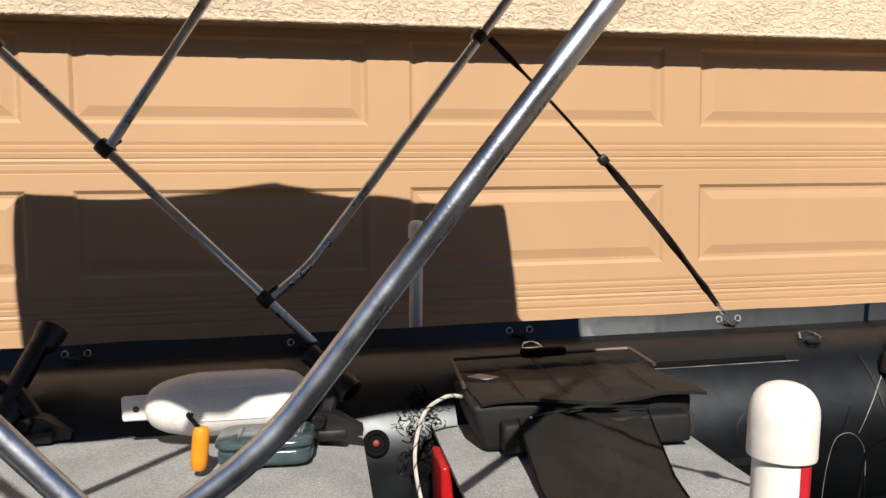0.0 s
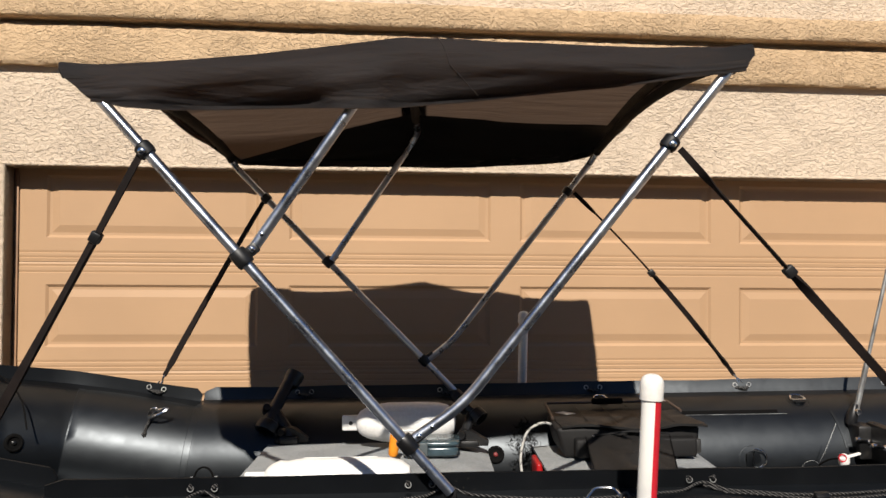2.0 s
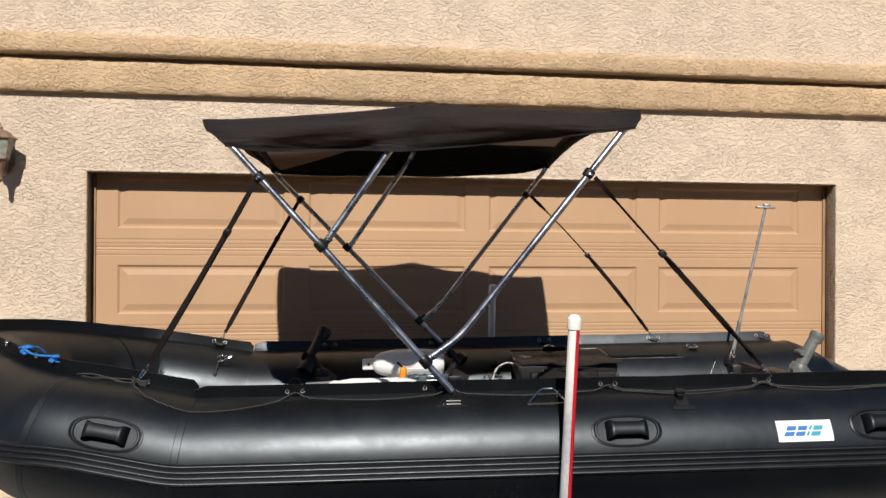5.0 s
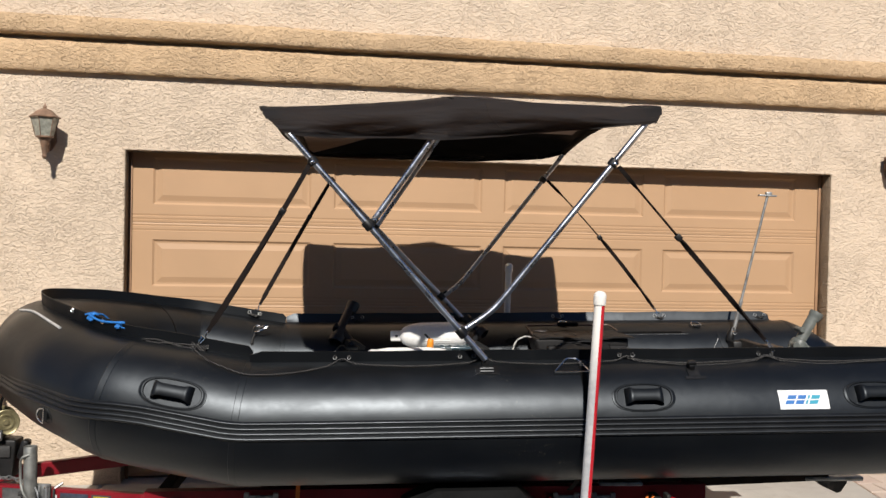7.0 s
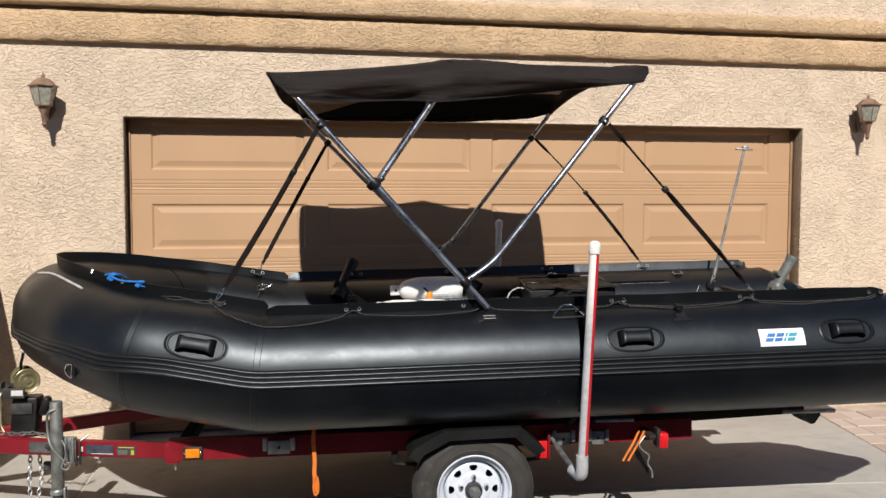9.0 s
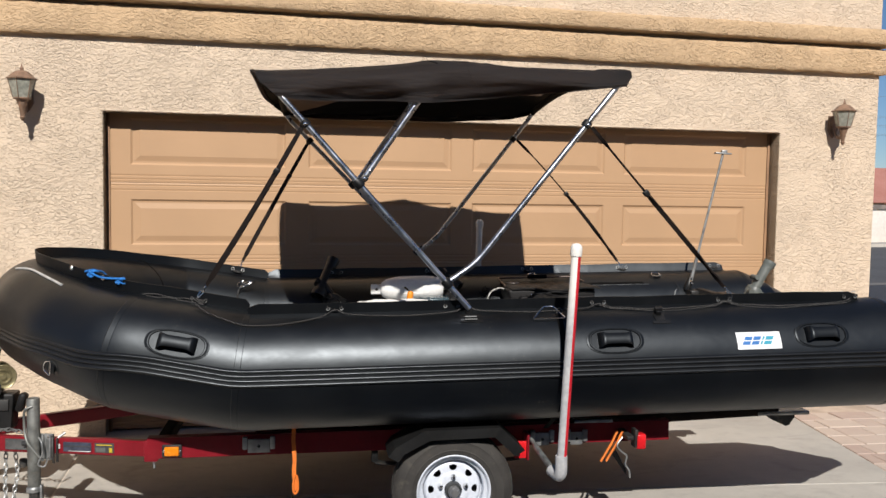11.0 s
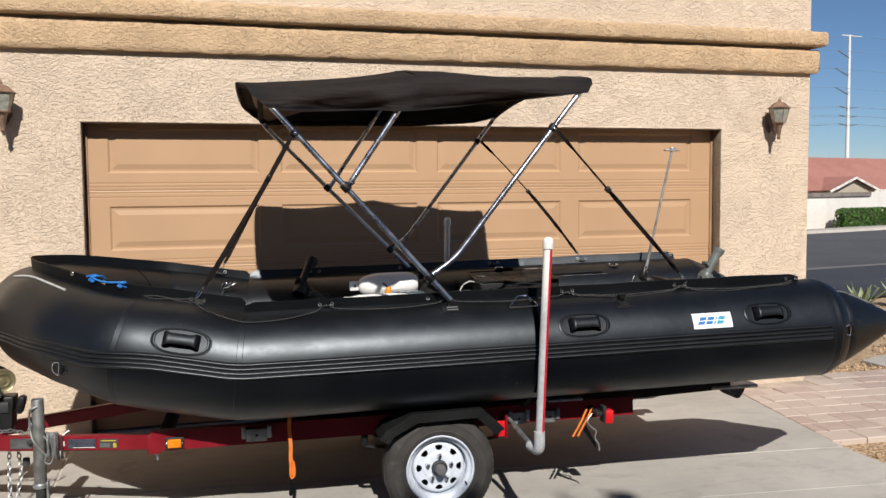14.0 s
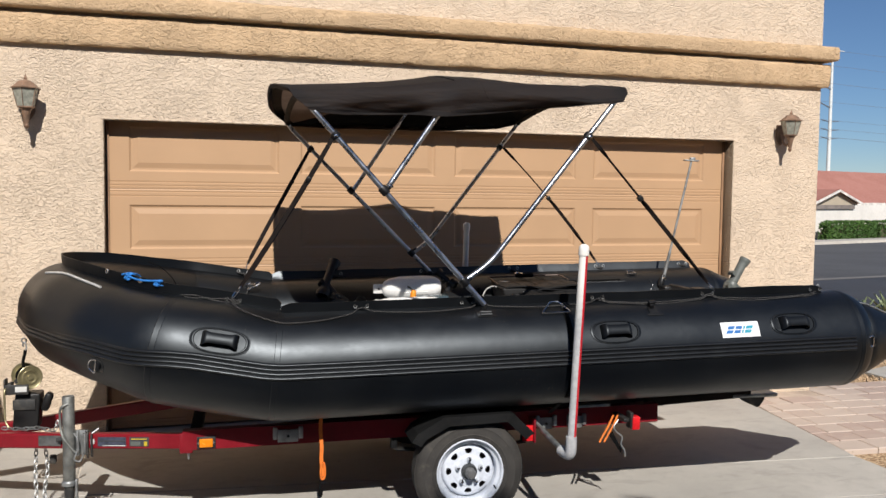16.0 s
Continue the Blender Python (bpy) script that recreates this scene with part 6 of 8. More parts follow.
def rod_holder(base, tip, label, mat, r=0.024, foot=(0.03, 0.0, 0.0)):
    """An open tube on a swivel foot."""
    b, e = V(*base), V(*tip)
    d = (e - b).normalized()
    ft = b + V(*foot)
    rh = thing("rod_holder", ft - V(0, 0, 0.012), label, "rod holder", "rod holders in the boat", BOAT)
    s = d.cross(V(0, 1, 0)).normalized()
    w = d.cross(s)
    bm = B()
    rows = []
    L = (e - b).length
    for k in range(22):
        f = k / 21
        rad = r * (1.12 if f < 0.1 or f > 0.9 else 1.0)
        span = 2 * math.pi * (0.98 if f < 0.22 or f > 0.80 else 0.62)
        rows.append([b + d * L * f + (s * math.cos(a) + w * math.sin(a)) * rad for a in (-span / 2 + span * j / 18 for j in range(19))])
    grid(bm, rows)
    bmesh.ops.recalc_face_normals(bm, faces=bm.faces[:])
    bmesh.ops.solidify(bm, geom=bm.faces[:], thickness=0.004)
    part("tube", bm, mat, rh)
    bm = B()
    lathe(bm, [(r * 1.5, -0.012), (r * 1.5, 0.006), (r * 1.2, 0.012), (r * 0.9, 0.04), (r * 0.4, 0.05)], Matrix.Translation(ft), 16)
    box(bm, ft + V(0.015, -0.03, 0.0), (0.07, 0.05, 0.026), 0.008)
    tube(bm, [ft + V(0, 0, 0.03), b + d * L * 0.3], r * 0.75, 10)
    part("foot", bm, mat, rh)
    bm = B()
    lathe(bm, [(0.014, -0.03), (0.017, -0.02), (0.017, 0.02), (0.014, 0.03)], align(ft + V(-0.01, -0.02, 0.03), (0.2, 1, 0)), 12)
    part("knob", bm, mat, rh)
    bm = B()
    lathe(bm, [(r * 1.04, -0.006), (r * 1.34, -0.008), (r * 1.40, 0.002), (r * 1.40, 0.022), (r * 1.30, 0.032), (r * 1.04, 0.036)], align(b, d), 22, False)
    part("collar", bm, mat, rh)
    bm = B()
    lathe(bm, [(r * 0.4, -0.030), (r * 0.46, -0.026), (r * 0.46, 0.026), (r * 0.4, 0.030)], align(b + d * 0.075 + s * r * 1.15, w), 14)
    part("pivot", bm, mat, rh)
    bm = B()
    prism(bm, [(ft.x - 0.03, ft.z - 0.012), (ft.x + 0.085, ft.z - 0.012), (ft.x + 0.088, ft.z + 0.004), (ft.x + 0.03, ft.z + 0.040), (ft.x - 0.012, ft.z + 0.050)], 1, ft.y - 0.028, ft.y + 0.022)
    part("wedge_foot", bm, mat, rh)


rod_holder((-0.622, 0.495, 1.040), (-0.527, 0.635, 1.238), "black open-sided rod holder clamped at the board's edge", M_NYLON_WORN, 0.033, (0.075, 0.02, -0.035))
rod_holder((0.196, 0.405, 1.088), (0.105, 0.475, 1.168), "black swivelling rod holder folded beside the white fender", M_NYLON_WORN, 0.024, (-0.060, -0.035, -0.080))
rod_holder((1.482, -0.655, 1.142), (1.574, -0.655, 1.298), "grey-green rod holder leaning aft on top of the tube", M_GREY_PLASTIC, 0.027, (-0.010, 0.0, -0.018))


def seat_bag():
    b = thing("seat_bag", (0.70, 0.36, 0.97), "black nylon under-seat bag with padded lid and front pouch", "bag", axes=BOAT)
    bm = B()
    box(bm, (0.722, 0.368, 1.024), (0.50, 0.268, 0.110), 0.016, segs=3)
    for v in bm.verts:
        v.co.x += (v.co.z - 1.02) * 0.30 * (-1 if v.co.x < 0.7 else 0.3)
        v.co += V(noise.noise(v.co * 9), noise.noise(v.co * 9 + V(5, 0, 0)), 0) * 0.006
    part("body", bm, M_BAG, b)
    bm = B()
    rows = []
    for i in range(31):
        f = i / 30
        row = []
        for k in range(15):
            g = k / 14
            x = 0.466 + 0.494 * f + 0.020 * (1 - g) * f + 0.012 * (1 - g)
            y = 0.225 + 0.29 * g - 0.03 * f * (1 - g)
            seam = 0.007 * abs(math.sin(math.pi * f * 5.0)) ** 0.5
            z = 1.083 + 0.006 * g + seam * math.sin(math.pi * min(1, g * 1.3)) + 0.006 * noise.noise(V(x * 14, y * 14, 0)) + 0.007 * math.sin(9 * f) * (1 - g) ** 2
            row.append(V(x, y, z))
        rows.append(row)
    grid(bm, rows)
    bmesh.ops.recalc_face_normals(bm, faces=bm.faces[:])
    bmesh.ops.solidify(bm, geom=bm.faces[:], thickness=0.008)
    lid = part("lid", bm, M_BAG, b, "padded black lid with sewn channels")
    for f in (0.2, 0.4, 0.6, 0.8):
        bm = B()
        tube(bm, [V(0.466 + 0.505 * f + 0.012, 0.222 + 0.35 * q, 1.0965 + 0.010 * q + 0.004 * noise.noise(V(f * 9, q * 5, 0)) - 0.004) for q in (0.02, 0.25, 0.5, 0.75, 1.0)], 0.0013, 6)
        part("seam", bm, M_BAG, lid)
    bm = B()
    tube(bm, fillet([V(0.464, 0.36, 1.090), V(0.466, 0.588, 1.111), V(0.955, 0.596, 1.111), V(0.972, 0.46, 1.094)], 0.015, 4), 0.0055, 8)
    part("frame_rod", bm, M_ROD, b, "bare metal lid frame")
    bm = B()
    box(bm, (0.715, 0.592, 1.115), (0.125, 0.024, 0.024), 0.008)
    part("carry_grip", bm, M_WEB, b)
    for k in range(3):
        bm = B()
        box(bm, (0.506 + 0.013 * k, 0.405 + 0.008 * k, 1.1000), (0.010, 0.062, 0.0012), 0.0, Matrix.Rotation(0.7, 4, "Z"))
        part("stitched_mark", bm, M_LABEL_WHITE, lid, "small white stitched mark")
    bm = B()
    box(bm, (0.735, 0.214, 1.010), (0.43, 0.062, 0.066), 0.010, segs=3)
    part("bolster", bm, M_BAG, b, "rolled black bolster across the front")
    bm = B()
    rows = []
    for i in range(25):
        f = i / 24
        row = []
        for k in range(17):
            g = k / 16
            x = 0.560 + (0.30 - 0.045 * (1 - g)) * f - 0.03 * (1 - g)
            y, z = 0.215 - 0.42 * (1 - g), 1.046 - 0.062 * min(1.0, (1 - g) * 1.6) ** 0.9
            puff = 0.014 * math.sin(math.pi * f) * math.sin(math.pi * (0.15 + 0.8 * g)) + (0.020 * noise.noise(V(x * 16 + y * 10, y * 7, 2.0)) + 0.010 * noise.noise(V(x * 40 + y * 18, y * 11, 5.0))) * min(1.0, 5 * f, 5 * (1 - f))
            row.append(V(x, y, max(z + puff, 0.980)))
        rows.append(row)
    grid(bm, rows)
    bmesh.ops.recalc_face_normals(bm, faces=bm.faces[:])
    bmesh.ops.solidify(bm, geom=bm.faces[:], thickness=0.010)
    pouch = part("pouch", bm, M_BAG, b, "wrinkled black zip pouch")
    for edge in ([r[0] for r in rows], rows[0], rows[-1]):
        bm = B()
        tube(bm, [p + V(0, 0, 0.002) for p in edge], 0.0022, 6)
        part("piping", bm, M_WEB, pouch)
    bm = B()
    tube(bm, [V(0.585, 0.205, 1.054), V(0.72, 0.21, 1.066), V(0.86, 0.21, 1.056)], 0.004, 7)
    part("zip", bm, M_NYLON, pouch)
    bm = B()
    box(bm, (0.582, 0.195, 1.056), (0.008, 0.020, 0.006), 0.002)
    part("zip_pull", bm, M_CHROME, pouch)
    bm = B()
    box(bm, (0.962, 0.25, 1.005), (0.03, 0.05, 0.05), 0.006)
    part("bracket", bm, M_STEEL_DARK, b, "dark metal bracket")


def shock_cord():
    c = thing("rope", (0.37, 0.22, 0.75), "white rope with black flecks hanging in a loop", "rope", axes=BOAT)
    pts = smooth_path([(0.455, 0.345, 1.072), (0.415, 0.32, 1.080), (0.362, 0.29, 1.056), (0.333, 0.25, 0.99), (0.330, 0.20, 0.925), (0.348, 0.14, 0.85), (0.392, 0.08, 0.76)], 10)
    bm = B()
    tube(bm, pts, 0.0045, 10)
    strand = part("strand", bm, M_ROPE_WHITE, c)
    bm = B()
    fr = frames(pts)
    tube(bm, [p + (s * math.cos(i * 1.1) + u * math.sin(i * 1.1)) * 0.0036 for i, (p, t, s, u) in enumerate(fr)], 0.0019, 5)
    part("fleck", bm, M_WEB, strand, "black tracer yarn")
    rng = random.Random(4)
    net = thing("net", (0.355, 0.45, 0.95), "black tangled mesh net against the tube", "net", axes=BOAT)
    bm = B()
    for _ in range(300):
        x, ph = rng.triangular(0.305, 0.430, 0.39), rng.uniform(136, 186)
        p = on_tube(x, ph, 0.004, 1)
        q = p + V(rng.uniform(-0.018, 0.018), rng.uniform(-0.012, 0.0), rng.uniform(-0.018, 0.022))
        r = q + V(rng.uniform(-0.014, 0.014), rng.uniform(-0.010, 0.0), rng.uniform(-0.012, 0.018))
        tube(bm, [p, q, r], 0.0010, 4, False)
    tagged(part("mesh", bm, M_WEB, net), kind="stuff")
    pump = thing("fuel_can", (0.398, 0.26, 0.665), "red plastic can standing between the boards", "fuel can", axes=BOAT)
    bm = B()
    box(bm, (0.388, 0.25, 0.815), (0.020, 0.16, 0.30), 0.008, segs=3)
    for v in bm.verts:
        v.co.x += 0.16 * max(0.0, (0.94 - v.co.z)) * (1 if v.co.x > 0.39 else -0.1)
    part("body", bm, M_RED_PLASTIC, pump)


def extinguisher():
    e = thing("fire_extinguisher", (1.43, 0.10, 0.665), "small white fire extinguisher standing by the transom", "fire extinguisher", axes=BOAT)
    bm = B()
    lathe(bm, [(0.002, 0.0), (0.038, 0.002), (0.041, 0.010), (0.041, 0.245), (0.036, 0.268), (0.022, 0.283), (0.015, 0.288), (0.015, 0.303)], Matrix.Translation((1.43, 0.10, 0.666)), 28)
    body = part("cylinder", bm, M_WHITE, e)
    for z, h in ((0.83, 0.012), (0.80, 0.006), (0.785, 0.006), (0.77, 0.006)):
        bm = B()
        rows = [[V(1.43 + 0.0416 * math.cos(a), 0.10 + 0.0416 * math.sin(a), zz) for a in (-2.5 + 1.7 * k / 10 for k in range(11))] for zz in (z, z + h)]
        grid(bm, rows)
        part("label_bar", bm, M_LABEL, body, "grey printed line")
    bm = B()
    lathe(bm, [(0.017, 0.0), (0.019, 0.006), (0.019, 0.022), (0.012, 0.03), (0.004, 0.034)], Matrix.Translation((1.43, 0.10, 0.963)), 16)
    box(bm, (1.445, 0.09, 0.990), (0.075, 0.016, 0.008), 0.003, Matrix.Rotation(-0.25, 4, "Y"))
    part("valve_head", bm, M_WHITE, e)
    bm = B()
    lathe(bm, [(0.0412, 0.0), (0.0425, 0.001), (0.0425, 0.007), (0.0412, 0.008)], Matrix.Translation((1.43, 0.10, 0.895)), 28, False)
    part("band", bm, M_NYLON, e, "black retaining band")
    bm = B()
    ring(bm, (1.418, 0.085, 0.985), (0.3, 1, 0), 0.012, 0.0022, 16, 6)
    part("pin_ring", bm, M_RED_TAPE, e, "red pull ring")
    bm = B()
    tube(bm, smooth_path([(1.43, 0.10, 0.98), (1.39, 0.13, 0.97), (1.36, 0.16, 0.93), (1.35, 0.17, 0.84), (1.34, 0.17, 0.76)], 6), 0.0035, 7)
    part("cable", bm, M_WEB, e, "thin black cable")


def thin_cable():
    c = thing("cable", (1.41, 0.32, 0.68), "thin pale cable hanging in a loop by the transom", "cable", axes=BOAT)
    for run in (((1.515, 0.335, 1.06), (1.488, 0.325, 1.007), (1.462, 0.32, 0.955), (1.445, 0.32, 0.922)),
                ((1.335, 0.31, 0.675), (1.352, 0.32, 0.80), (1.377, 0.32, 0.900), (1.41, 0.32, 0.925), (1.443, 0.32, 0.911), (1.462, 0.32, 0.870), (1.456, 0.31, 0.80), (1.450, 0.30, 0.675))):
        bm = B()
        tube(bm, smooth_path(run, 8), 0.0010, 6)
        part("strand", bm, M_GALV, c)


def light_pole():
    p = thing("light_pole", (1.66, 0.505, 0.98), "thin grey steel pole with a flat cross piece on top", "pole", axes=BOAT)
    a, b = V(1.655, 0.505, 1.00), V(1.870, 0.505, 1.862)
    bm = B()
    tube(bm, [a, a.lerp(b, 0.3)], 0.0105, 10)
    tube(bm, [a.lerp(b, 0.28), b], 0.0075, 10)
    part("shaft", bm, M_GALV, p)
    bm = B()
    box(bm, b + V(0, 0, 0.006), (0.105, 0.03, 0.010), 0.003, Matrix.Rotation(0.05, 4, "Y"))
    box(bm, b + V(0.008, 0, 0.018), (0.035, 0.026, 0.018), 0.004)
    part("cross_piece", bm, M_GALV, p)
    bm = B()
    lathe(bm, [(0.02, 0.0), (0.022, 0.012), (0.022, 0.05), (0.017, 0.06), (0.012, 0.085)], align(a + V(-0.005, 0, 0.02), b - a), 14)
    part("socket", bm, M_NYLON_WORN, p)
    bm = B()
    lathe(bm, [(0.011, -0.02), (0.013, -0.012), (0.013, 0.012), (0.011, 0.02)], align(a + V(0.016, -0.012, 0.075), (0, 1, 0.1)), 12)
    part("clamp_nut", bm, M_CHROME, p)
    box(bm := B(), (1.675, 0.47, 0.965), (0.07, 0.10, 0.13), 0.012)
    part("base_block", bm, M_NYLON_WORN, p)


def blue_rope():
    r = thing("rope", (-1.62, -0.38, 1.22), "bright blue rope knotted round the bow flap", "rope", axes=BOAT)
    rng = random.Random(9)
    knots = []
    for x, n, size in ((-1.680, 24, 0.017), (-1.545, 18, 0.014)):
        k0 = bow_flap_top(x)
        pts = []
        for k in range(n):
            a, b = k * 2.4, k * 1.3
            pts.append(k0 + V(size * 1.5 * math.cos(a) * math.sin(b), size * math.sin(a), size * math.cos(b) * 0.8 + rng.uniform(-0.003, 0.003)))
        knots.append(pts)
        bm = B()
        tube(bm, smooth_path(pts, 5), 0.0050, 7)
        part("knot", bm, M_ROPE_BLUE, r)
    a, b = knots[0][-1], knots[1][0]
    bm = B()
    tube(bm, smooth_path([a, a.lerp(b, 0.35) + V(0, -0.006, -0.010), a.lerp(b, 0.7) + V(0, -0.004, -0.006), b], 6), 0.0050, 7)
    part("strand", bm, M_ROPE_BLUE, r)
    for q, d in ((knots[0][4], V(-0.06, 0.015, 0.004)), (knots[1][-1], V(0.085, -0.026, -0.026)), (knots[0][9], V(0.03, 0.05, -0.03))):
        bm = B()
        tube(bm, smooth_path([q, q + d * 0.5 + V(0, 0, 0.008), q + d], 5), 0.0048, 7)
        part("tail", bm, M_ROPE_BLUE, r)
    c = thing("cord", (-1.40, 0.0, 1.0), "thin black cord hanging across the bow", "cord", axes=BOAT)
    p0, p1 = V(-1.643, 0.482, 1.275), V(-1.454, 0.314, 1.090)
    bm = B()
    tube(bm, smooth_path([p0, p0.lerp(p1, 0.3) + V(0.015, 0.0, 0.028), p0.lerp(p1, 0.65) + V(0.022, 0.0, 0.026), p1], 8), 0.0030, 7)
    part("strand", bm, M_WEB, c)


def bow_flap_top(x):
    """The upper edge of the bow flap on the side away from the house."""
    p, t, s, u = at(x, -1)
    return p - s * BOW_FLAP_OUT + u * (tube_radius(x) + 0.045)


whistle_float()
tackle_box()
seat_bag()
shock_cord()
extinguisher()
thin_cable()
light_pole()
blue_rope()


# ---- trailer, level, in the boat's plan axes ----
trailer = thing("boat_trailer", (0, 0, 0), "red single-axle boat trailer standing on its jack", "boat trailer", axes=LEVEL)


def beam(bm, a, b, w, h, up=(0, 0, 1), bevel=0.006):
    """A square steel tube between two points."""
    prof = [(-w / 2 + bevel, -h / 2), (w / 2 - bevel, -h / 2), (w / 2, -h / 2 + bevel), (w / 2, h / 2 - bevel), (w / 2 - bevel, h / 2), (-w / 2 + bevel, h / 2), (-w / 2, h / 2 - bevel), (-w / 2, -h / 2 + bevel)]
    return loft(bm, [V(*a), V(*b)], prof, up)


def channel(bm, a, b, w, h, side, t=0.006):
    """A C-shaped rail, open on one side."""
    s = side
    prof = [(-s * w / 2, -h / 2), (s * w / 2, -h / 2), (s * w / 2, -h / 2 + t), (-s * (w / 2 - t), -h / 2 + t), (-s * (w / 2 - t), h / 2 - t), (s * w / 2, h / 2 - t), (s * w / 2, h / 2), (-s * w / 2, h / 2)]
    return loft(bm, [V(*a), V(*b)], prof)


def chain(bm, pts, size=0.017):
    """Oval links along a path, each turned to the next."""
    path = smooth_path(pts, 10)
    d, nxt, k = 0.0, 0.0, 0
    for a, b in zip(path, path[1:]):
        seg = (b - a).length
        while nxt <= d + seg:
            p = a.lerp(b, (nxt - d) / seg)
            t = (b - a).normalized()
            s = t.orthogonal().normalized()
            if k % 2:
                s = t.cross(s)
            n = t.cross(s)
            rows = []
            for i in range(10):
                ang = 2 * math.pi * i / 10
                c = p + t * math.cos(ang) * size + s * math.sin(ang) * size * 0.55
                dd = (t * math.cos(ang) + s * math.sin(ang) * 0.8).normalized()
                rows.append([c + (dd * math.cos(q) + n * math.sin(q)) * size * 0.2 for q in (0, 1.57, 3.14, 4.71)])
            grid(bm, rows, close_u=True, close_v=True)
            nxt += size * 1.55
            k += 1
        d += seg
    return bm


def trailer_frame():
    for s in (-1, 1):
        bm = B()
        channel(bm, (1.09, s * 0.60, 0.497), (-1.385, s * 0.578, 0.458), 0.05, 0.096, 1 if s < 0 else -1)
        part("side_rail", bm, M_RED, trailer, "red painted steel side rail")
        bm = B()
        drop = 0.05 if s > 0 else 0.0
        beam(bm, (-1.345, s * 0.575, 0.450 - drop), (-2.72, s * 0.020 + s * 0.012, 0.372 - drop * 0.6), 0.045, 0.074)
        part("tongue_beam", bm, M_RED, trailer, "red painted steel tongue beam")
        bm = B()
        box(bm, (-1.37, s * 0.588, 0.445), (0.062, 0.03, 0.098), 0.004)
        part("corner_plate", bm, M_RED, trailer)
        bm = B()
        lathe(bm, [(0.008, 0), (0.008, 0.02), (0.005, 0.022), (0.005, 0.04)], align((-1.36, s * 0.575, 0.40), (0, 0, -1)), 8)
        part("bolt", bm, M_GALV, trailer)
        # amber side marker
        bm = B()
        box(bm, (-1.275, s * 0.612, 0.448), (0.088, 0.014, 0.058), 0.004)
        mk = part("side_marker", bm, M_STEEL_DARK, trailer, "amber side marker lamp in a dark frame")
        bm = B()
        box(bm, (-1.275, s * 0.622, 0.448), (0.064, 0.014, 0.042), 0.005)
        part("lens", bm, M_AMBER, mk, "ribbed amber lens")
        for dx in (-0.036, 0.036):
            bm = B()
            lathe(bm, [(0.005, 0), (0.005, 0.004), (0.001, 0.006)], align((-1.275 + dx, s * 0.619, 0.448), (0, s, 0)), 8)
            part("screw", bm, M_CHROME, mk)
        # galvanised bunk brackets
        for x, w in ((-0.885, 0.10), (0.45, 0.07), (0.62, 0.06)):
            bm = B()
            box(bm, (x, s * 0.632, 0.468), (w, 0.012, 0.062), 0.003)
            br = part("bunk_bracket", bm, M_GALV, trailer, "galvanised bunk bracket")
            for dx in (-w / 2 - 0.012, w / 2 + 0.012):
                bm = B()
                box(bm, (x + dx, s * 0.634, 0.482), (0.022, 0.02, 0.058), 0.004)
                part("u_bolt_plate", bm, M_GALV, br)
            bm = B()
            lathe(bm, [(0.007, 0), (0.007, 0.006), (0.002, 0.008)], align((x, s * 0.638, 0.468), (0, s, 0)), 8)
            part("bolt", bm, M_STEEL_DARK, br)
        # bunk boards
        bm = B()
        box(bm, (0.42, s * 0.41, 0.490), (2.68, 0.09, 0.070), 0.006, Matrix.Rotation(radians(-2.5), 4, "Y"))
        bunk = part("bunk_board", bm, M_BUNK, trailer, "dark carpeted bunk board")
        bm = B()
        box(bm, (1.785, s * 0.41, 0.522), (0.29, 0.10, 0.022), 0.008)
        part("bunk_cap", bm, M_GALV, bunk, "pale grey bunk end cap")
        bm = B()
        poly = [(1.70, 0.512), (1.86, 0.512), (1.862, 0.495), (1.832, 0.452), (1.812, 0.448), (1.74, 0.480)]
        prism(bm, poly, 1, s * 0.41 - 0.02, s * 0.41 + 0.02)
        part("end_block", bm, M_STEEL_DARK, bunk, "dark wedge under the bunk end")
        bm = B()
        box(bm, (0.672, s * 0.715, 0.576), (0.19, 0.040, 0.016), 0.006)
        part("step_bar", bm, M_GALV, trailer, "pale metal step bar")
        # tail lamp, reflector
        bm = B()
        box(bm, (0.845, s * 0.69, 0.50), (0.035, 0.16, 0.02), 0.003)
        box(bm, (0.868, s * 0.755, 0.500), (0.018, 0.055, 0.085), 0.003)
        tl = part("tail_lamp", bm, M_STEEL_DARK, trailer, "red tail lamp on a dark bracket")
        bm = B()
        box(bm, (0.892, s * 0.757, 0.486), (0.046, 0.058, 0.072), 0.009, segs=3)
        part("lens", bm, M_RED_LENS, tl, "glossy red lens")
        if s > 0:
            continue
        bm = B()
        box(bm, (0.330, s * 0.695, 0.438), (0.058, 0.008, 0.082), 0.002)
        part("reflector", bm, M_RED_LENS, trailer, "flat red reflector plate")
        bm = B()
        box(bm, (0.365, s * 0.66, 0.45), (0.01, 0.10, 0.12), 0.002)
        part("reflector_bracket", bm, M_RED, trailer)
    for x, z in ((-1.33, 0.462), (-0.45, 0.45), (0.55, 0.46), (1.06, 0.49)):
        bm = B()
        beam(bm, (x, -0.572, z), (x, 0.572, z), 0.055, 0.06)
        # the front crossmember is coloured black instead of red
        part("crossmember", bm, M_RED if x > -1 else M_BUNK, trailer, "red steel crossmember" if x > -1 else "front crossmember in matt black")
    bm = B()
    beam(bm, (0.005, -0.70, 0.30), (0.005, 0.70, 0.30), 0.045, 0.045)
    part("axle", bm, M_STEEL_DARK, trailer, "black axle beam")
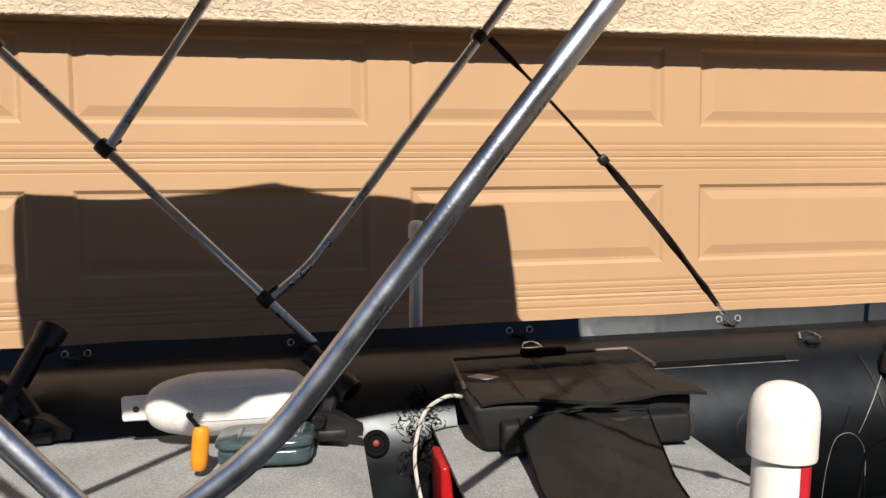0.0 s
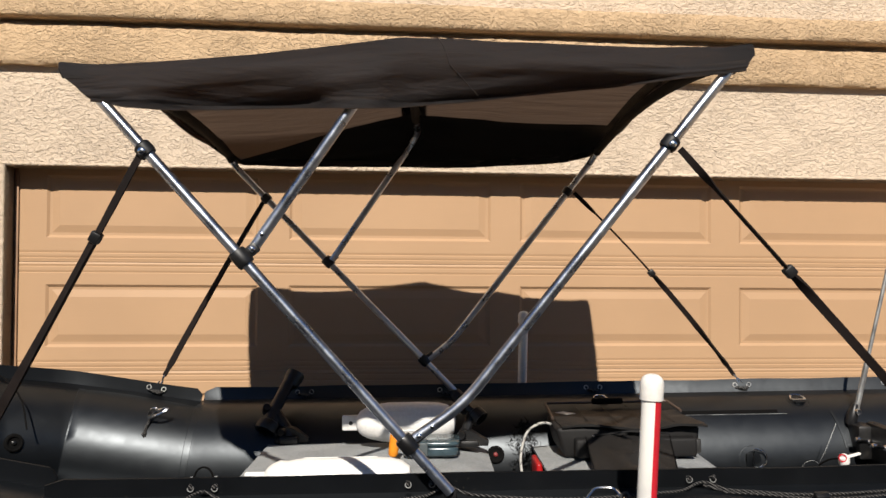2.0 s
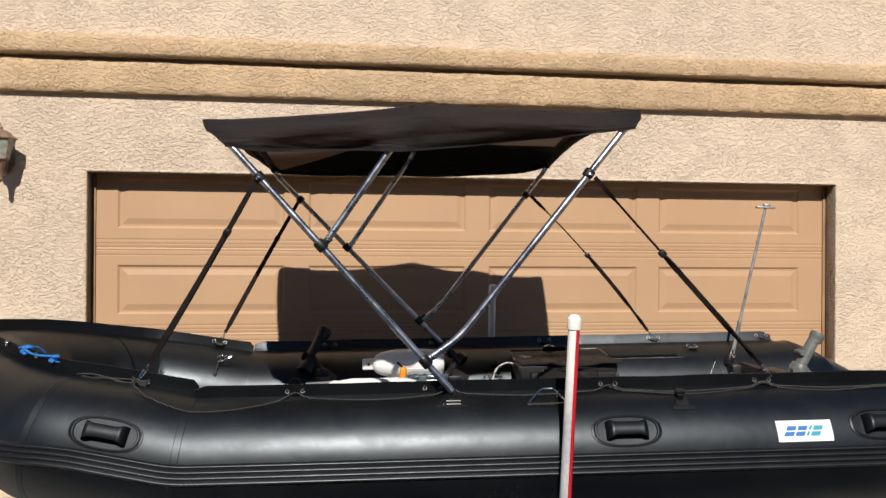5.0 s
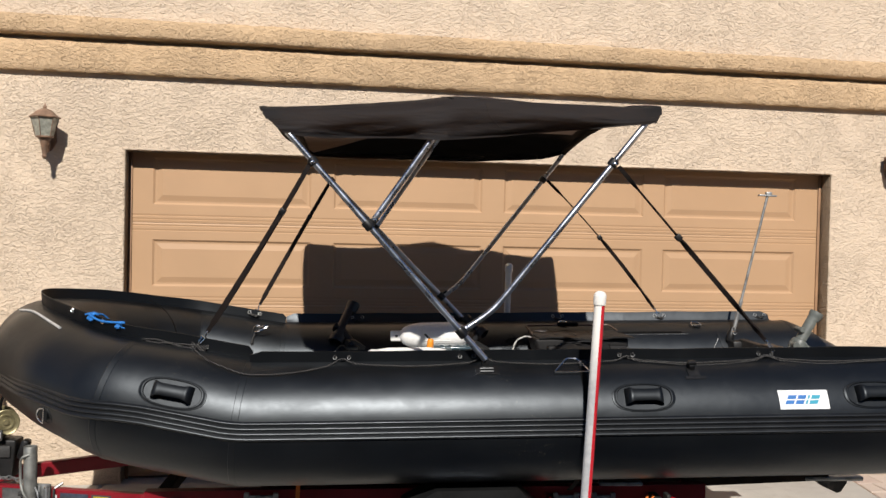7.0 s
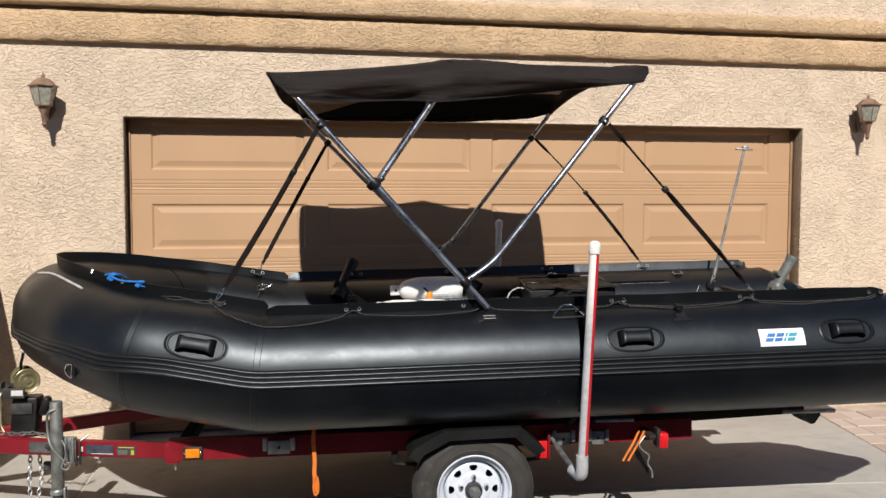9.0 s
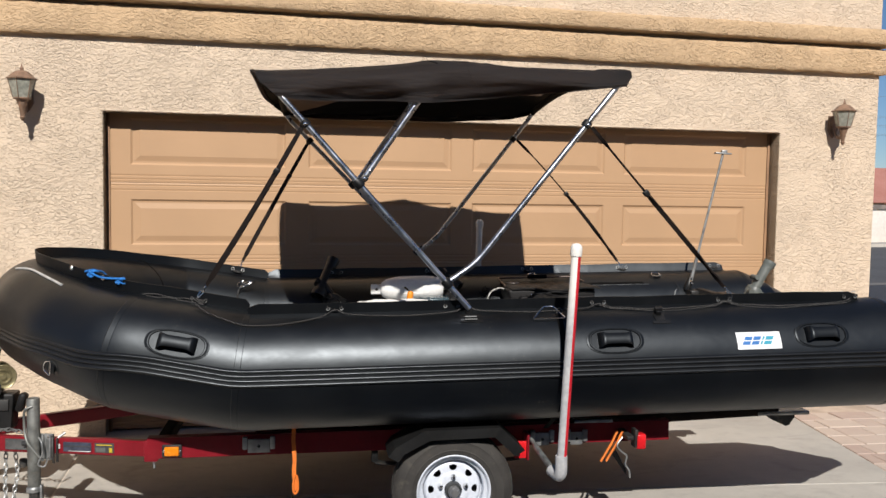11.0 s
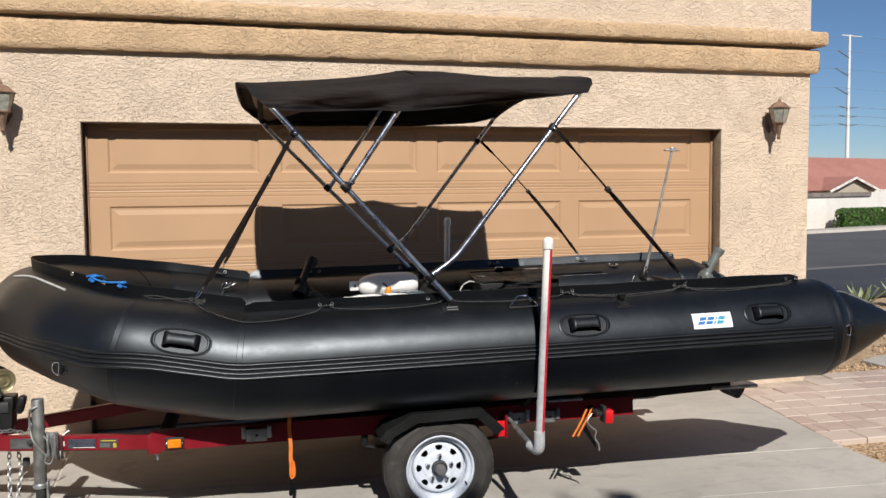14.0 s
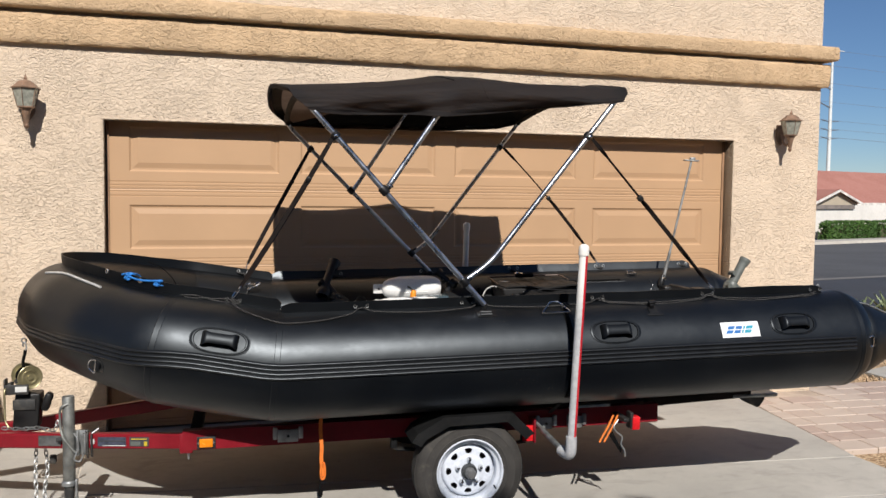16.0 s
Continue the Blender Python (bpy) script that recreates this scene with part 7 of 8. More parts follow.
    for s in (-1, 1):
        bm = B()
        for k in range(4):
            h = 0.35 - 0.06 * k
            loft(bm, smooth_path([V(-h, s * 0.585, 0.365 - 0.008 * k), V(0, s * 0.585, 0.330 - 0.007 * k), V(h, s * 0.585, 0.365 - 0.008 * k)], 8), [(-0.022, -0.003), (0.022, -0.003), (0.022, 0.003), (-0.022, 0.003)])
        part("leaf_spring", bm, M_STEEL_DARK, trailer)
        for x in (-0.35, 0.35):
            bm = B()
            box(bm, (x, s * 0.575, 0.40), (0.030, 0.045, 0.070), 0.004)
            part("spring_hanger", bm, M_FENDER, trailer)
    # coupler at the tongue's tip and a black cross plate
    bm = B()
    box(bm, (-2.78, 0, 0.385), (0.30, 0.085, 0.08), 0.02)
    lathe(bm, [(0.04, -0.04), (0.05, 0.0), (0.04, 0.035), (0.01, 0.05)], Matrix.Translation((-2.92, 0, 0.385)), 16)
    part("coupler", bm, M_GALV, trailer)
    # plain label plates on the tongue
    for u, L, mat in ((-1.588, 0.102, M_LABEL), (-1.722, 0.150, M_LABEL_BLUE), (-1.818, 0.022, M_LABEL_WHITE)):
        h = 0.024 if mat is M_LABEL_WHITE else 0.046
        plate = tongue_plate("label_plate", u, 0.0235, (L, 0.003, h), mat, trailer, "worn printed label on the tongue")
        if mat is M_LABEL:
            tongue_plate("print_bar", u, 0.0258, (L * 0.80, 0.002, 0.005), M_YELLOW, plate, "yellow printed bar", 0.014)
            tongue_plate("print_panel", u - 0.017, 0.0258, (L * 0.50, 0.002, 0.022), M_GREY_PLASTIC, plate, "grey printed panel", -0.009)
            tongue_plate("print_block", u + 0.032, 0.0258, (L * 0.17, 0.002, 0.022), M_YELLOW, plate, "yellow printed block", -0.009)
        elif mat is M_LABEL_BLUE:
            tongue_plate("print_bar", u, 0.0258, (L * 0.94, 0.002, 0.006), M_LABEL, plate, "dark printed bar", 0.004)
            tongue_plate("print_bar", u + 0.012, 0.0258, (L * 0.80, 0.002, 0.003), M_LABEL_WHITE, plate, "white printed bar", -0.019)


def tongue_plate(name, u, off, size, mat, parent, label="", dz=0.0):
    """A flat piece on the outer face of the near tongue beam."""
    d = V(-1.375, 0.543, -0.078).normalized()
    f = (-1.345 - u) / 1.375
    c = V(u, -0.575 + 0.543 * f, 0.450 - 0.078 * f + dz) + V(-0.367, -0.93, 0) * off
    bm = B()
    box(bm, c, size, min(0.003, size[1] * 0.3), Matrix((d, V(0, 0, 1).cross(d).normalized() * -1, V(0, 0, 1))).transposed().to_4x4())
    return part(name, bm, mat, parent, label)


def jack():
    x, y = -1.936, -0.406
    bm = B()
    lathe(bm, [(0.002, 0.650), (0.024, 0.652), (0.027, 0.654), (0.029, 0.650), (0.029, 0.235), (0.027, 0.23), (0.0, 0.23)], Matrix.Translation((x, y, 0)), 24)
    j = part("jack", bm, M_JACK, trailer, "galvanised swivel tongue jack")
    bm = B()
    lathe(bm, [(0.0245, 0.0), (0.0245, 0.24)], Matrix.Translation((x, y, 0.012)), 20)
    part("inner_leg", bm, M_STEEL_DARK, j)
    bm = B()
    lathe(bm, [(0.055, 0.0), (0.055, 0.008), (0.03, 0.016), (0.026, 0.03)], Matrix.Translation((x, y, 0.003)), 20)
    part("foot_plate", bm, M_GALV, j)
    bm = B()
    lathe(bm, [(0.030, 0.210), (0.036, 0.212), (0.036, 0.228), (0.030, 0.236)], Matrix.Translation((x, y, 0)), 20)
    box(bm, (x + 0.036, y - 0.012, 0.190), (0.010, 0.030, 0.110), 0.003)
    part("collar", bm, M_GALV, j)
    bm = B()
    tube(bm, fillet([V(x + 0.005, y - 0.028, 0.622), V(x - 0.024, y - 0.034, 0.612), V(x - 0.036, y - 0.020, 0.585), V(x - 0.034, y - 0.020, 0.50), V(x - 0.020, y - 0.034, 0.455), V(x + 0.020, y - 0.036, 0.40), V(x + 0.050, y - 0.030, 0.365)], 0.02, 5), 0.0062, 8)
    part("crank_handle", bm, M_JACK, j)
    bracket = tongue_plate("mount_bracket", -1.872, 0.030, (0.078, 0.014, 0.122), M_GALV, j, "galvanised swivel bracket")
    for du in (-0.034, -0.006, 0.030):
        tongue_plate("rib", -1.872 + du, 0.042, (0.010, 0.020, 0.118), M_GALV, bracket)
    tongue_plate("back_plate", -2.03, 0.026, (0.120, 0.006, 0.052), M_STEEL_MID, bracket, "grey steel backing plate", 0.004)
    for du, lo, hi in ((-1.838, -0.080, 0.058), (-1.818, -0.074, 0.040)):
        tongue_plate("bolt", du, 0.030, (0.010, 0.010, hi - lo), M_STEEL_DARK, bracket, "", (lo + hi) / 2)
    for u, dz in ((-1.905, 0.052), (-1.845, 0.050), (-1.905, -0.050), (-1.845, -0.052)):
        f = (-1.345 - u) / 1.375
        q = V(u, -0.575 + 0.543 * f, 0.450 - 0.078 * f + dz) + V(-0.367, -0.93, 0) * 0.036
        bm = B()
        lathe(bm, [(0.010, 0.0), (0.010, 0.008), (0.006, 0.009), (0.006, 0.020), (0.001, 0.021)], align(q, (-0.367, -0.93, 0)), 6)
        part("nut", bm, M_CHROME, bracket)
    bm = B()
    tube(bm, [V(-1.83, -0.40, 0.462), V(-1.800, -0.385, 0.482)], 0.006, 8)
    part("bolt_end", bm, M_GALV, bracket)
    bm = B()
    tube(bm, [V(-2.000, -0.368, 0.428), V(-1.945, -0.372, 0.436)], 0.011, 10)
    part("pivot_pin", bm, M_STEEL_DARK, bracket, "dark pivot pin")
    bm = B()
    tube(bm, smooth_path([V(x + 0.026, y - 0.012, 0.470), V(x + 0.045, y - 0.035, 0.45), V(x + 0.050, y - 0.040, 0.40), V(x + 0.032, y - 0.045, 0.352), V(x + 0.058, y - 0.040, 0.340), V(x + 0.072, y - 0.040, 0.375)], 5), 0.0042, 7)
    part("pull_pin", bm, M_GALV, j)


def winch():
    bm = B()
    box(bm, (-2.215, 0, 0.500), (0.125, 0.11, 0.19), 0.012)
    for v in bm.verts:
        if v.co.z > 0.5:
            v.co.x += 0.015
    w = part("winch_post", bm, M_NYLON_WORN, trailer, "black winch post")
    bm = B()
    box(bm, (-2.215, -0.06, 0.54), (0.11, 0.012, 0.055), 0.003)
    part("post_band", bm, M_STEEL_DARK, w)
    c = V(-2.213, 0.0, 0.680)
    ax = V(0.48, -0.877, 0.0)
    bm = B()
    for y in (-0.050, 0.050):
        g = 1 if y > 0 else -1
        lathe(bm, [(0.002, 0.010 * g), (0.013, 0.009 * g), (0.015, 0.002 * g), (0.028, 0.002 * g), (0.031, 0.006 * g), (0.038, 0.006 * g), (0.041, 0.002 * g), (0.054, 0.003 * g), (0.060, 0.007 * g), (0.063, 0.005 * g), (0.060, -0.001 * g), (0.002, -0.002 * g)], align(c + ax * y, ax), 36)
    lathe(bm, [(0.040, -0.049), (0.044, -0.03), (0.044, 0.03), (0.040, 0.049)], align(c, ax), 24)
    drum = part("winch_drum", bm, M_BRASS, trailer, "yellow zinc-plated winch drum")
    bm = B()
    lathe(bm, [(0.041, -0.020), (0.052, -0.018), (0.052, 0.018), (0.041, 0.020)], align(c, ax), 24)
    part("webbing_coil", bm, M_WEB, drum, "black webbing wound on the drum")
    bm = B()
    box(bm, (-2.245, -0.086, 0.626), (0.118, 0.012, 0.052), 0.004)
    box(bm, (-2.302, -0.060, 0.640), (0.008, 0.060, 0.080), 0.003)
    box(bm, (-2.245, -0.010, 0.612), (0.085, 0.09, 0.020), 0.004)
    box(bm, (-2.283, -0.045, 0.625), (0.022, 0.06, 0.060), 0.004)
    tube(bm, [V(-2.250, -0.065, 0.665), V(-2.250, 0.05, 0.665)], 0.011, 12)
    part("winch_frame", bm, M_STEEL_DARK, drum)
    bm = B()
    box(bm, (-2.222, -0.0935, 0.628), (0.056, 0.003, 0.028), 0.001)
    part("label_plate", bm, M_LABEL_WHITE, drum, "small white label")
    bm = B()
    tube(bm, fillet([V(-2.285, -0.06, 0.645), V(-2.300, -0.10, 0.63), V(-2.295, -0.115, 0.47), V(-2.275, -0.125, 0.44)], 0.02, 5), 0.0055, 8)
    part("winch_handle", bm, M_BRASS, drum)
    bm = B()
    loft(bm, smooth_path([V(-2.222, -0.015, 0.715), V(-2.228, -0.012, 0.755), V(-2.222, -0.006, 0.79), V(-2.218, 0.0, 0.818)], 5), [(-0.0012, -0.011), (0.0012, -0.011), (0.0012, 0.011), (-0.0012, 0.011)], (0.8, -0.6, 0))
    part("winch_strap", bm, M_WEB, trailer, "black winch webbing")
    bm = B()
    ring(bm, (-2.224, 0, 0.868), (0, 1, 0.2), 0.012, 0.0042, 16, 6)
    tube(bm, smooth_path([(-2.216, 0, 0.815), (-2.212, 0, 0.835), (-2.220, 0, 0.858), (-2.230, 0, 0.850), (-2.228, 0, 0.835)], 4), 0.0045, 7)
    part("bow_hook", bm, M_GALV, trailer)
    bm = B()
    box(bm, (-2.11, -0.02, 0.545), (0.04, 0.06, 0.10), 0.016, Matrix.Rotation(0.3, 4, "Y"))
    part("bow_stop", bm, M_NYLON_WORN, trailer)
    for pts in (([(-2.130, -0.19, 0.37), (-2.135, -0.20, 0.22), (-2.130, -0.22, 0.10), (-2.155, -0.25, 0.02), (-2.235, -0.33, 0.016)],
                             [(-2.090, -0.20, 0.37), (-2.075, -0.21, 0.24), (-2.09, -0.22, 0.12), (-2.06, -0.24, 0.03), (-2.00, -0.25, 0.02)],
                             [(-2.30, -0.10, 0.43), (-2.22, -0.11, 0.425), (-2.13, -0.12, 0.43), (-2.06, -0.13, 0.415), (-2.04, -0.135, 0.46)])):
        bm = B()
        chain(bm, pts, 0.017)
        part("safety_chain", bm, M_GALV, trailer, "galvanised safety chain")
    bm = B()
    box(bm, (-2.050, -0.20, 0.285), (0.034, 0.024, 0.046), 0.008)
    part("padlock", bm, M_STEEL_DARK, trailer)


def wheel(side):
    c = V(0.000, side * 0.735, 0.282)
    m = align(c, (0, side, 0))
    R = 0.2765
    k_rim = 0.965
    bm = B()
    prof = [(0.163, -0.058), (0.180, -0.066), (0.217, -0.069), (0.247, -0.063), (0.265, -0.051), (0.2745, -0.039), (R, -0.020), (R, 0.020), (0.2745, 0.039), (0.265, 0.051), (0.247, 0.063), (0.236, 0.0665), (0.233, 0.0685), (0.229, 0.0672), (0.217, 0.069), (0.196, 0.0685), (0.193, 0.0705), (0.189, 0.0685), (0.180, 0.066), (0.163, 0.058)]
    lathe(bm, prof, m, 72, False)
    w = part("wheel", bm, M_TYRE, trailer, "black trailer tyre on a white spoked steel rim")
    # tread blocks
    bm = B()
    for k in range(72):
        a = 2 * math.pi * k / 72
        for h in (-0.030, -0.010, 0.010, 0.030):
            q = m @ Vector((R * math.cos(a), R * math.sin(a), h))
            nrm = (m.to_3x3() @ Vector((math.cos(a), math.sin(a), 0)))
            tan = m.to_3x3() @ Vector((-math.sin(a), math.cos(a), 0))
            mm = Matrix((tan, V(0, 1, 0), nrm)).transposed().to_4x4()
            r = bmesh.ops.create_cube(bm, size=1.0)
            bmesh.ops.transform(bm, matrix=Matrix.Translation(q) @ mm @ Matrix.Diagonal((0.0195, 0.016, 0.0045, 1)), verts=r["verts"])
    part("tread", bm, M_TYRE, w)
    bm = B()
    lathe(bm, [(0.170, -0.02), (0.170, 0.050), (0.176, 0.060), (0.178, 0.066), (0.174, 0.0695), (0.169, 0.068), (0.1655, 0.060), (0.164, 0.050), (0.158, 0.046), (0.151, 0.044), (0.147, 0.040), (0.1455, 0.030), (0.145, -0.004), (0.138, -0.008)], m @ Matrix.Diagonal((k_rim, k_rim, 1, 1)), 72, False)
    rim = part("rim", bm, M_RIM, w, "white painted steel rim with vents and chrome nuts", angle=50)
    # the dish: eight spokes that part round rounded vents and join again
    bm = B()
    r_out, r_in, v_out, v_in = 0.139, 0.034, 0.119, 0.090
    radii = [r_out, 0.137, 0.133, 0.127, 0.121] + [v_out - (v_out - v_in) * k / 12 for k in range(13)] + [0.087, 0.084, 0.081, 0.073, 0.055, r_in]

    def dish_height(r):
        return float(np.interp(r, [0.034, 0.055, 0.078, 0.084, 0.096, 0.112, 0.126, 0.134, 0.139], [0.032, 0.032, 0.031, 0.027, 0.026, 0.025, 0.022, 0.014, 0.000]))

    for k in range(8):
        rows = []
        for r in radii:
            f = (v_out - r) / (v_out - v_in)
            half = 0.0
            if 0 < f < 1:
                half = 0.0200 * math.sqrt(max(0.0, 1 - abs(2 * f ** 0.75 - 1) ** 3)) * (1.08 - 0.38 * f) / r
            a0, a1 = 2 * math.pi * k / 8 + half, 2 * math.pi * (k + 1) / 8 - half
            rows.append([m @ Vector((k_rim * r * math.cos(a), k_rim * r * math.sin(a), dish_height(r))) for a in (a0 + (a1 - a0) * j / 8 for j in range(9))])
        grid(bm, rows)
    bmesh.ops.remove_doubles(bm, verts=bm.verts[:], dist=0.0002)
    bmesh.ops.recalc_face_normals(bm, faces=bm.faces[:])
    bmesh.ops.solidify(bm, geom=bm.faces[:], thickness=0.005)
    part("dish", bm, M_RIM, rim, angle=50)
    bm = B()
    lathe(bm, [(0.165, -0.03), (0.02, -0.03)], m, 40, False)
    part("drum", bm, M_STEEL_DARK, rim, "dark brake drum behind the rim")
    bm = B()
    lathe(bm, [(0.040, 0.02), (0.040, 0.048), (0.037, 0.054), (0.030, 0.055), (0.028, 0.050), (0.002, 0.050)], m, 28)
    part("hub", bm, M_HUB, rim, "dark hub")
    bm = B()
    lathe(bm, [(0.0265, 0.045), (0.0265, 0.080), (0.0245, 0.085), (0.022, 0.087), (0.020, 0.098), (0.016, 0.102), (0.002, 0.103)], m, 28)
    part("hub_cap", bm, M_HUB_CAP, rim, "grey steel hub cap")
    for k in range(5):
        a = 2 * math.pi * k / 5 + 0.30
        bm = B()
        q = m @ Vector((0.062 * math.cos(a), 0.062 * math.sin(a), 0.033))
        lathe(bm, [(0.0135, 0.0), (0.0115, 0.006), (0.0108, 0.017), (0.007, 0.024), (0.001, 0.026)], align(q, (0, side, 0)), 6)
        part("lug_nut", bm, M_CHROME, rim, "chrome lug nut")
    bm = B()
    q = m @ Vector((0.128, -0.075, 0.045))
    tube(bm, [q, q + V(0.006, side * 0.02, -0.012)], 0.004, 7)
    part("valve_stem", bm, M_NYLON, rim)


def mudguard(side):
    y0, y1 = side * 0.635, side * 0.842
    pts = [(-0.305, 0.462), (-0.275, 0.503), (-0.142, 0.578), (0.205, 0.585), (0.318, 0.478)]
    bm = B()
    top_in = [bm.verts.new((x, y0, z)) for x, z in pts]
    top_out = [bm.verts.new((x, y1, z)) for x, z in pts]
    cx, cz = 0.02, 0.30
    skirt = []
    for x, z in pts:
        d = V(cx - x, cz - z)
        d = d.normalized() * 0.052
        skirt.append(bm.verts.new((x + d.x, y1, z + d.y)))
    for a, b in ((top_in, top_out), (top_out, skirt)):
        for i in range(len(pts) - 1):
            bm.faces.new([a[i], a[i + 1], b[i + 1], b[i]])
    bmesh.ops.recalc_face_normals(bm, faces=bm.faces[:])
    bmesh.ops.solidify(bm, geom=bm.faces[:], thickness=0.004)
    mg = part("mudguard", bm, M_FENDER, trailer, "dusty dark grey folded steel mudguard", angle=15)
    for x in (-0.18, 0.26):
        bm = B()
        box(bm, (x, side * 0.66, 0.50), (0.05, 0.07, 0.012), 0.003)
        part("stay", bm, M_FENDER, mg)
    for x, z in ((-0.22, 0.475), (0.305, 0.435)):
        bm = B()
        lathe(bm, [(0.008, 0), (0.008, 0.006), (0.002, 0.008)], align((x, y1 * 0.9, z), (0, side, 0)), 8)
        part("bolt", bm, M_STEEL_DARK, mg)


trailer_frame()
jack()
winch()
for s in (-1, 1):
    wheel(s)
    mudguard(s)


def guide_pole(side):
    """A white pipe that guides the boat on to the trailer, with red tape down one side."""
    top, low = V(0.467, side * 1.067, 1.4025), V(0.424, side * 1.067, 0.470)
    if side > 0:
        top, low = V(0.428, 1.03, 1.43), V(0.41, 1.03, 0.47)
    g = thing("guide_pole", low, "white plastic boat guide pole with red tape and round cap", "guide pole", "trailer guide poles", LEVEL)
    d = (top - low).normalized()
    r = 0.0205
    bm = B()
    tube(bm, [low, low.lerp(top, 0.5), top], r, 28)
    part("pipe", bm, M_PIPE, g, "white pipe turning grey towards its foot")
    bm = B()
    lathe(bm, [(0.0212, -0.020), (0.0246, -0.020), (0.0250, -0.018), (0.0250, 0.012), (0.0243, 0.0175), (0.0228, 0.0225), (0.0204, 0.0268), (0.0172, 0.0302), (0.0130, 0.0328), (0.0082, 0.0344), (0.002, 0.035)], align(top, d), 36)
    part("cap", bm, M_WHITE_PVC, g, "rounded white pipe cap")
    bm = B()
    x = V(1, 0, 0)
    y = d.cross(x).normalized()
    x = y.cross(d)
    rows = []
    for f in (0.035, 0.5, 0.978):
        rows.append([low + d * (top - low).length * f + (x * math.cos(a) + y * math.sin(a)) * (r + 0.0006) for a in (radians((-79 if side < 0 else -20) + (70 if side < 0 else 45) * k / 8) for k in range(9))])
    grid(bm, rows)
    part("red_tape", bm, M_RED_TAPE, g, "bright red tape strip")
    bm = B()
    elbow = fillet([low + V(0, 0, 0.05), low + V(0, 0, -0.048), V(0.405, side * 0.985, 0.430)], 0.05, 6)
    tube(bm, elbow, 0.0265, 20)
    part("elbow", bm, M_PIPE, g, "grey-white pipe elbow")
    bm = B()
    tube(bm, [V(0.412, side * 1.02, 0.427), V(0.391, side * 0.75, 0.466)], 0.0135, 18)
    part("arm", bm, M_GALV, g, "galvanised steel arm to the trailer frame")
    bm = B()
    tube(bm, [V(0.392, side * 0.77, 0.467), V(0.378, side * 0.60, 0.497)], 0.0095, 12)
    part("steel_stub", bm, M_GALV, g)


guide_pole(-1)
guide_pole(1)


def tie_downs():
    for side in (-1, 1):
        t = thing("tie_down", (0.43, side * 0.75, 0.5), "black webbing tie-down over the boat's side to the trailer", "strap", "tie-down straps", LEVEL)
        pts = [on_tube(0.455, 64 - 6 * k, 0.005, side) for k in range(0, 19)]
        m = LEVEL.inverted() @ BOAT
        pts = [m @ p for p in pts] + [V(0.46, side * 0.66, 0.53)]
        bm = B()
        rows = []
        for p, q in zip(pts, pts[1:] + [pts[-1] + (pts[-1] - pts[-2])]):
            tt = (q - p).normalized()
            n = V(1, 0, 0).cross(tt).normalized()
            rows.append([p + V(-0.0125, 0, 0) - n * 0.0012, p + V(0.0125, 0, 0) - n * 0.0012, p + V(0.0125, 0, 0) + n * 0.0012, p + V(-0.0125, 0, 0) + n * 0.0012])
        grid(bm, rows, close_v=True)
        part("webbing", bm, M_WEB, t)
        bm = B()
        h = m @ on_tube(0.455, 66, 0.014, side)
        tube(bm, smooth_path([h + V(0, 0, -0.03), h, h + V(0.012, 0, 0.012), h + V(0.02, 0, -0.005)], 4), 0.005, 8)
        part("hook", bm, M_STEEL_DARK, t)
    o = thing("tie_strap", (-0.72, -0.655, 0.18), "orange webbing strap end hanging from the rail", "strap", axes=LEVEL)
    bm = B()
    loft(bm, smooth_path([(-0.722, -0.645, 0.585), (-0.728, -0.65, 0.50), (-0.722, -0.656, 0.41), (-0.724, -0.658, 0.35), (-0.718, -0.66, 0.262)], 6), [(-0.009, -0.001), (0.009, -0.001), (0.009, 0.001), (-0.009, 0.001)], (0, 1, 0))
    part("webbing", bm, M_ORANGE_WEB, o)
    bm = B()
    tube(bm, smooth_path([(-0.712, -0.662, 0.335), (-0.706, -0.664, 0.30), (-0.708, -0.664, 0.262), (-0.722, -0.664, 0.250), (-0.728, -0.664, 0.29), (-0.720, -0.664, 0.335)], 4), 0.0055, 8)
    part("loop_end", bm, M_ORANGE_WEB, o)
    b = thing("black_rope", (-0.726, -0.655, 0.15), "black rope end hanging below the rail", "rope", axes=LEVEL)
    bm = B()
    tube(bm, smooth_path([(-0.73, -0.64, 0.42), (-0.728, -0.645, 0.30), (-0.73, -0.65, 0.20), (-0.726, -0.65, 0.185)], 5), 0.004, 7)
    lathe(bm, [(0.004, -0.01), (0.010, 0.0), (0.010, 0.02), (0.004, 0.03)], Matrix.Translation((-0.726, -0.65, 0.165)), 10)
    part("cord", bm, M_WEB, b)
    k = thing("bungee", (0.79, -0.70, 0.40), "two orange rubber bungees and a wire hook by the tail lamp", "bungee", axes=LEVEL)
    for dx in (0.0, 0.026):
        bm = B()
        tube(bm, [V(0.805 + dx, -0.69, 0.515), V(0.775 + dx, -0.70, 0.46), V(0.720 + dx, -0.71, 0.375)], 0.006, 8)
        part("orange_cord", bm, M_ORANGE_WEB, k, "orange rubber cord")
    bm = B()
    tube(bm, smooth_path([(0.84, -0.70, 0.50), (0.80, -0.71, 0.455), (0.815, -0.715, 0.425), (0.845, -0.715, 0.40), (0.840, -0.715, 0.36), (0.858, -0.72, 0.33), (0.862, -0.72, 0.295)], 5), 0.0045, 7)
    part("wire_hook", bm, M_GALV, k, "bent wire hook")
    bm = B()
    prism(bm, [(0.79, 0.44), (0.85, 0.33), (0.855, 0.30), (0.845, 0.31), (0.775, 0.41)], 1, -0.698, -0.694)
    part("cloth_tag", bm, M_WEB, k, "dark rag end")


tie_downs()


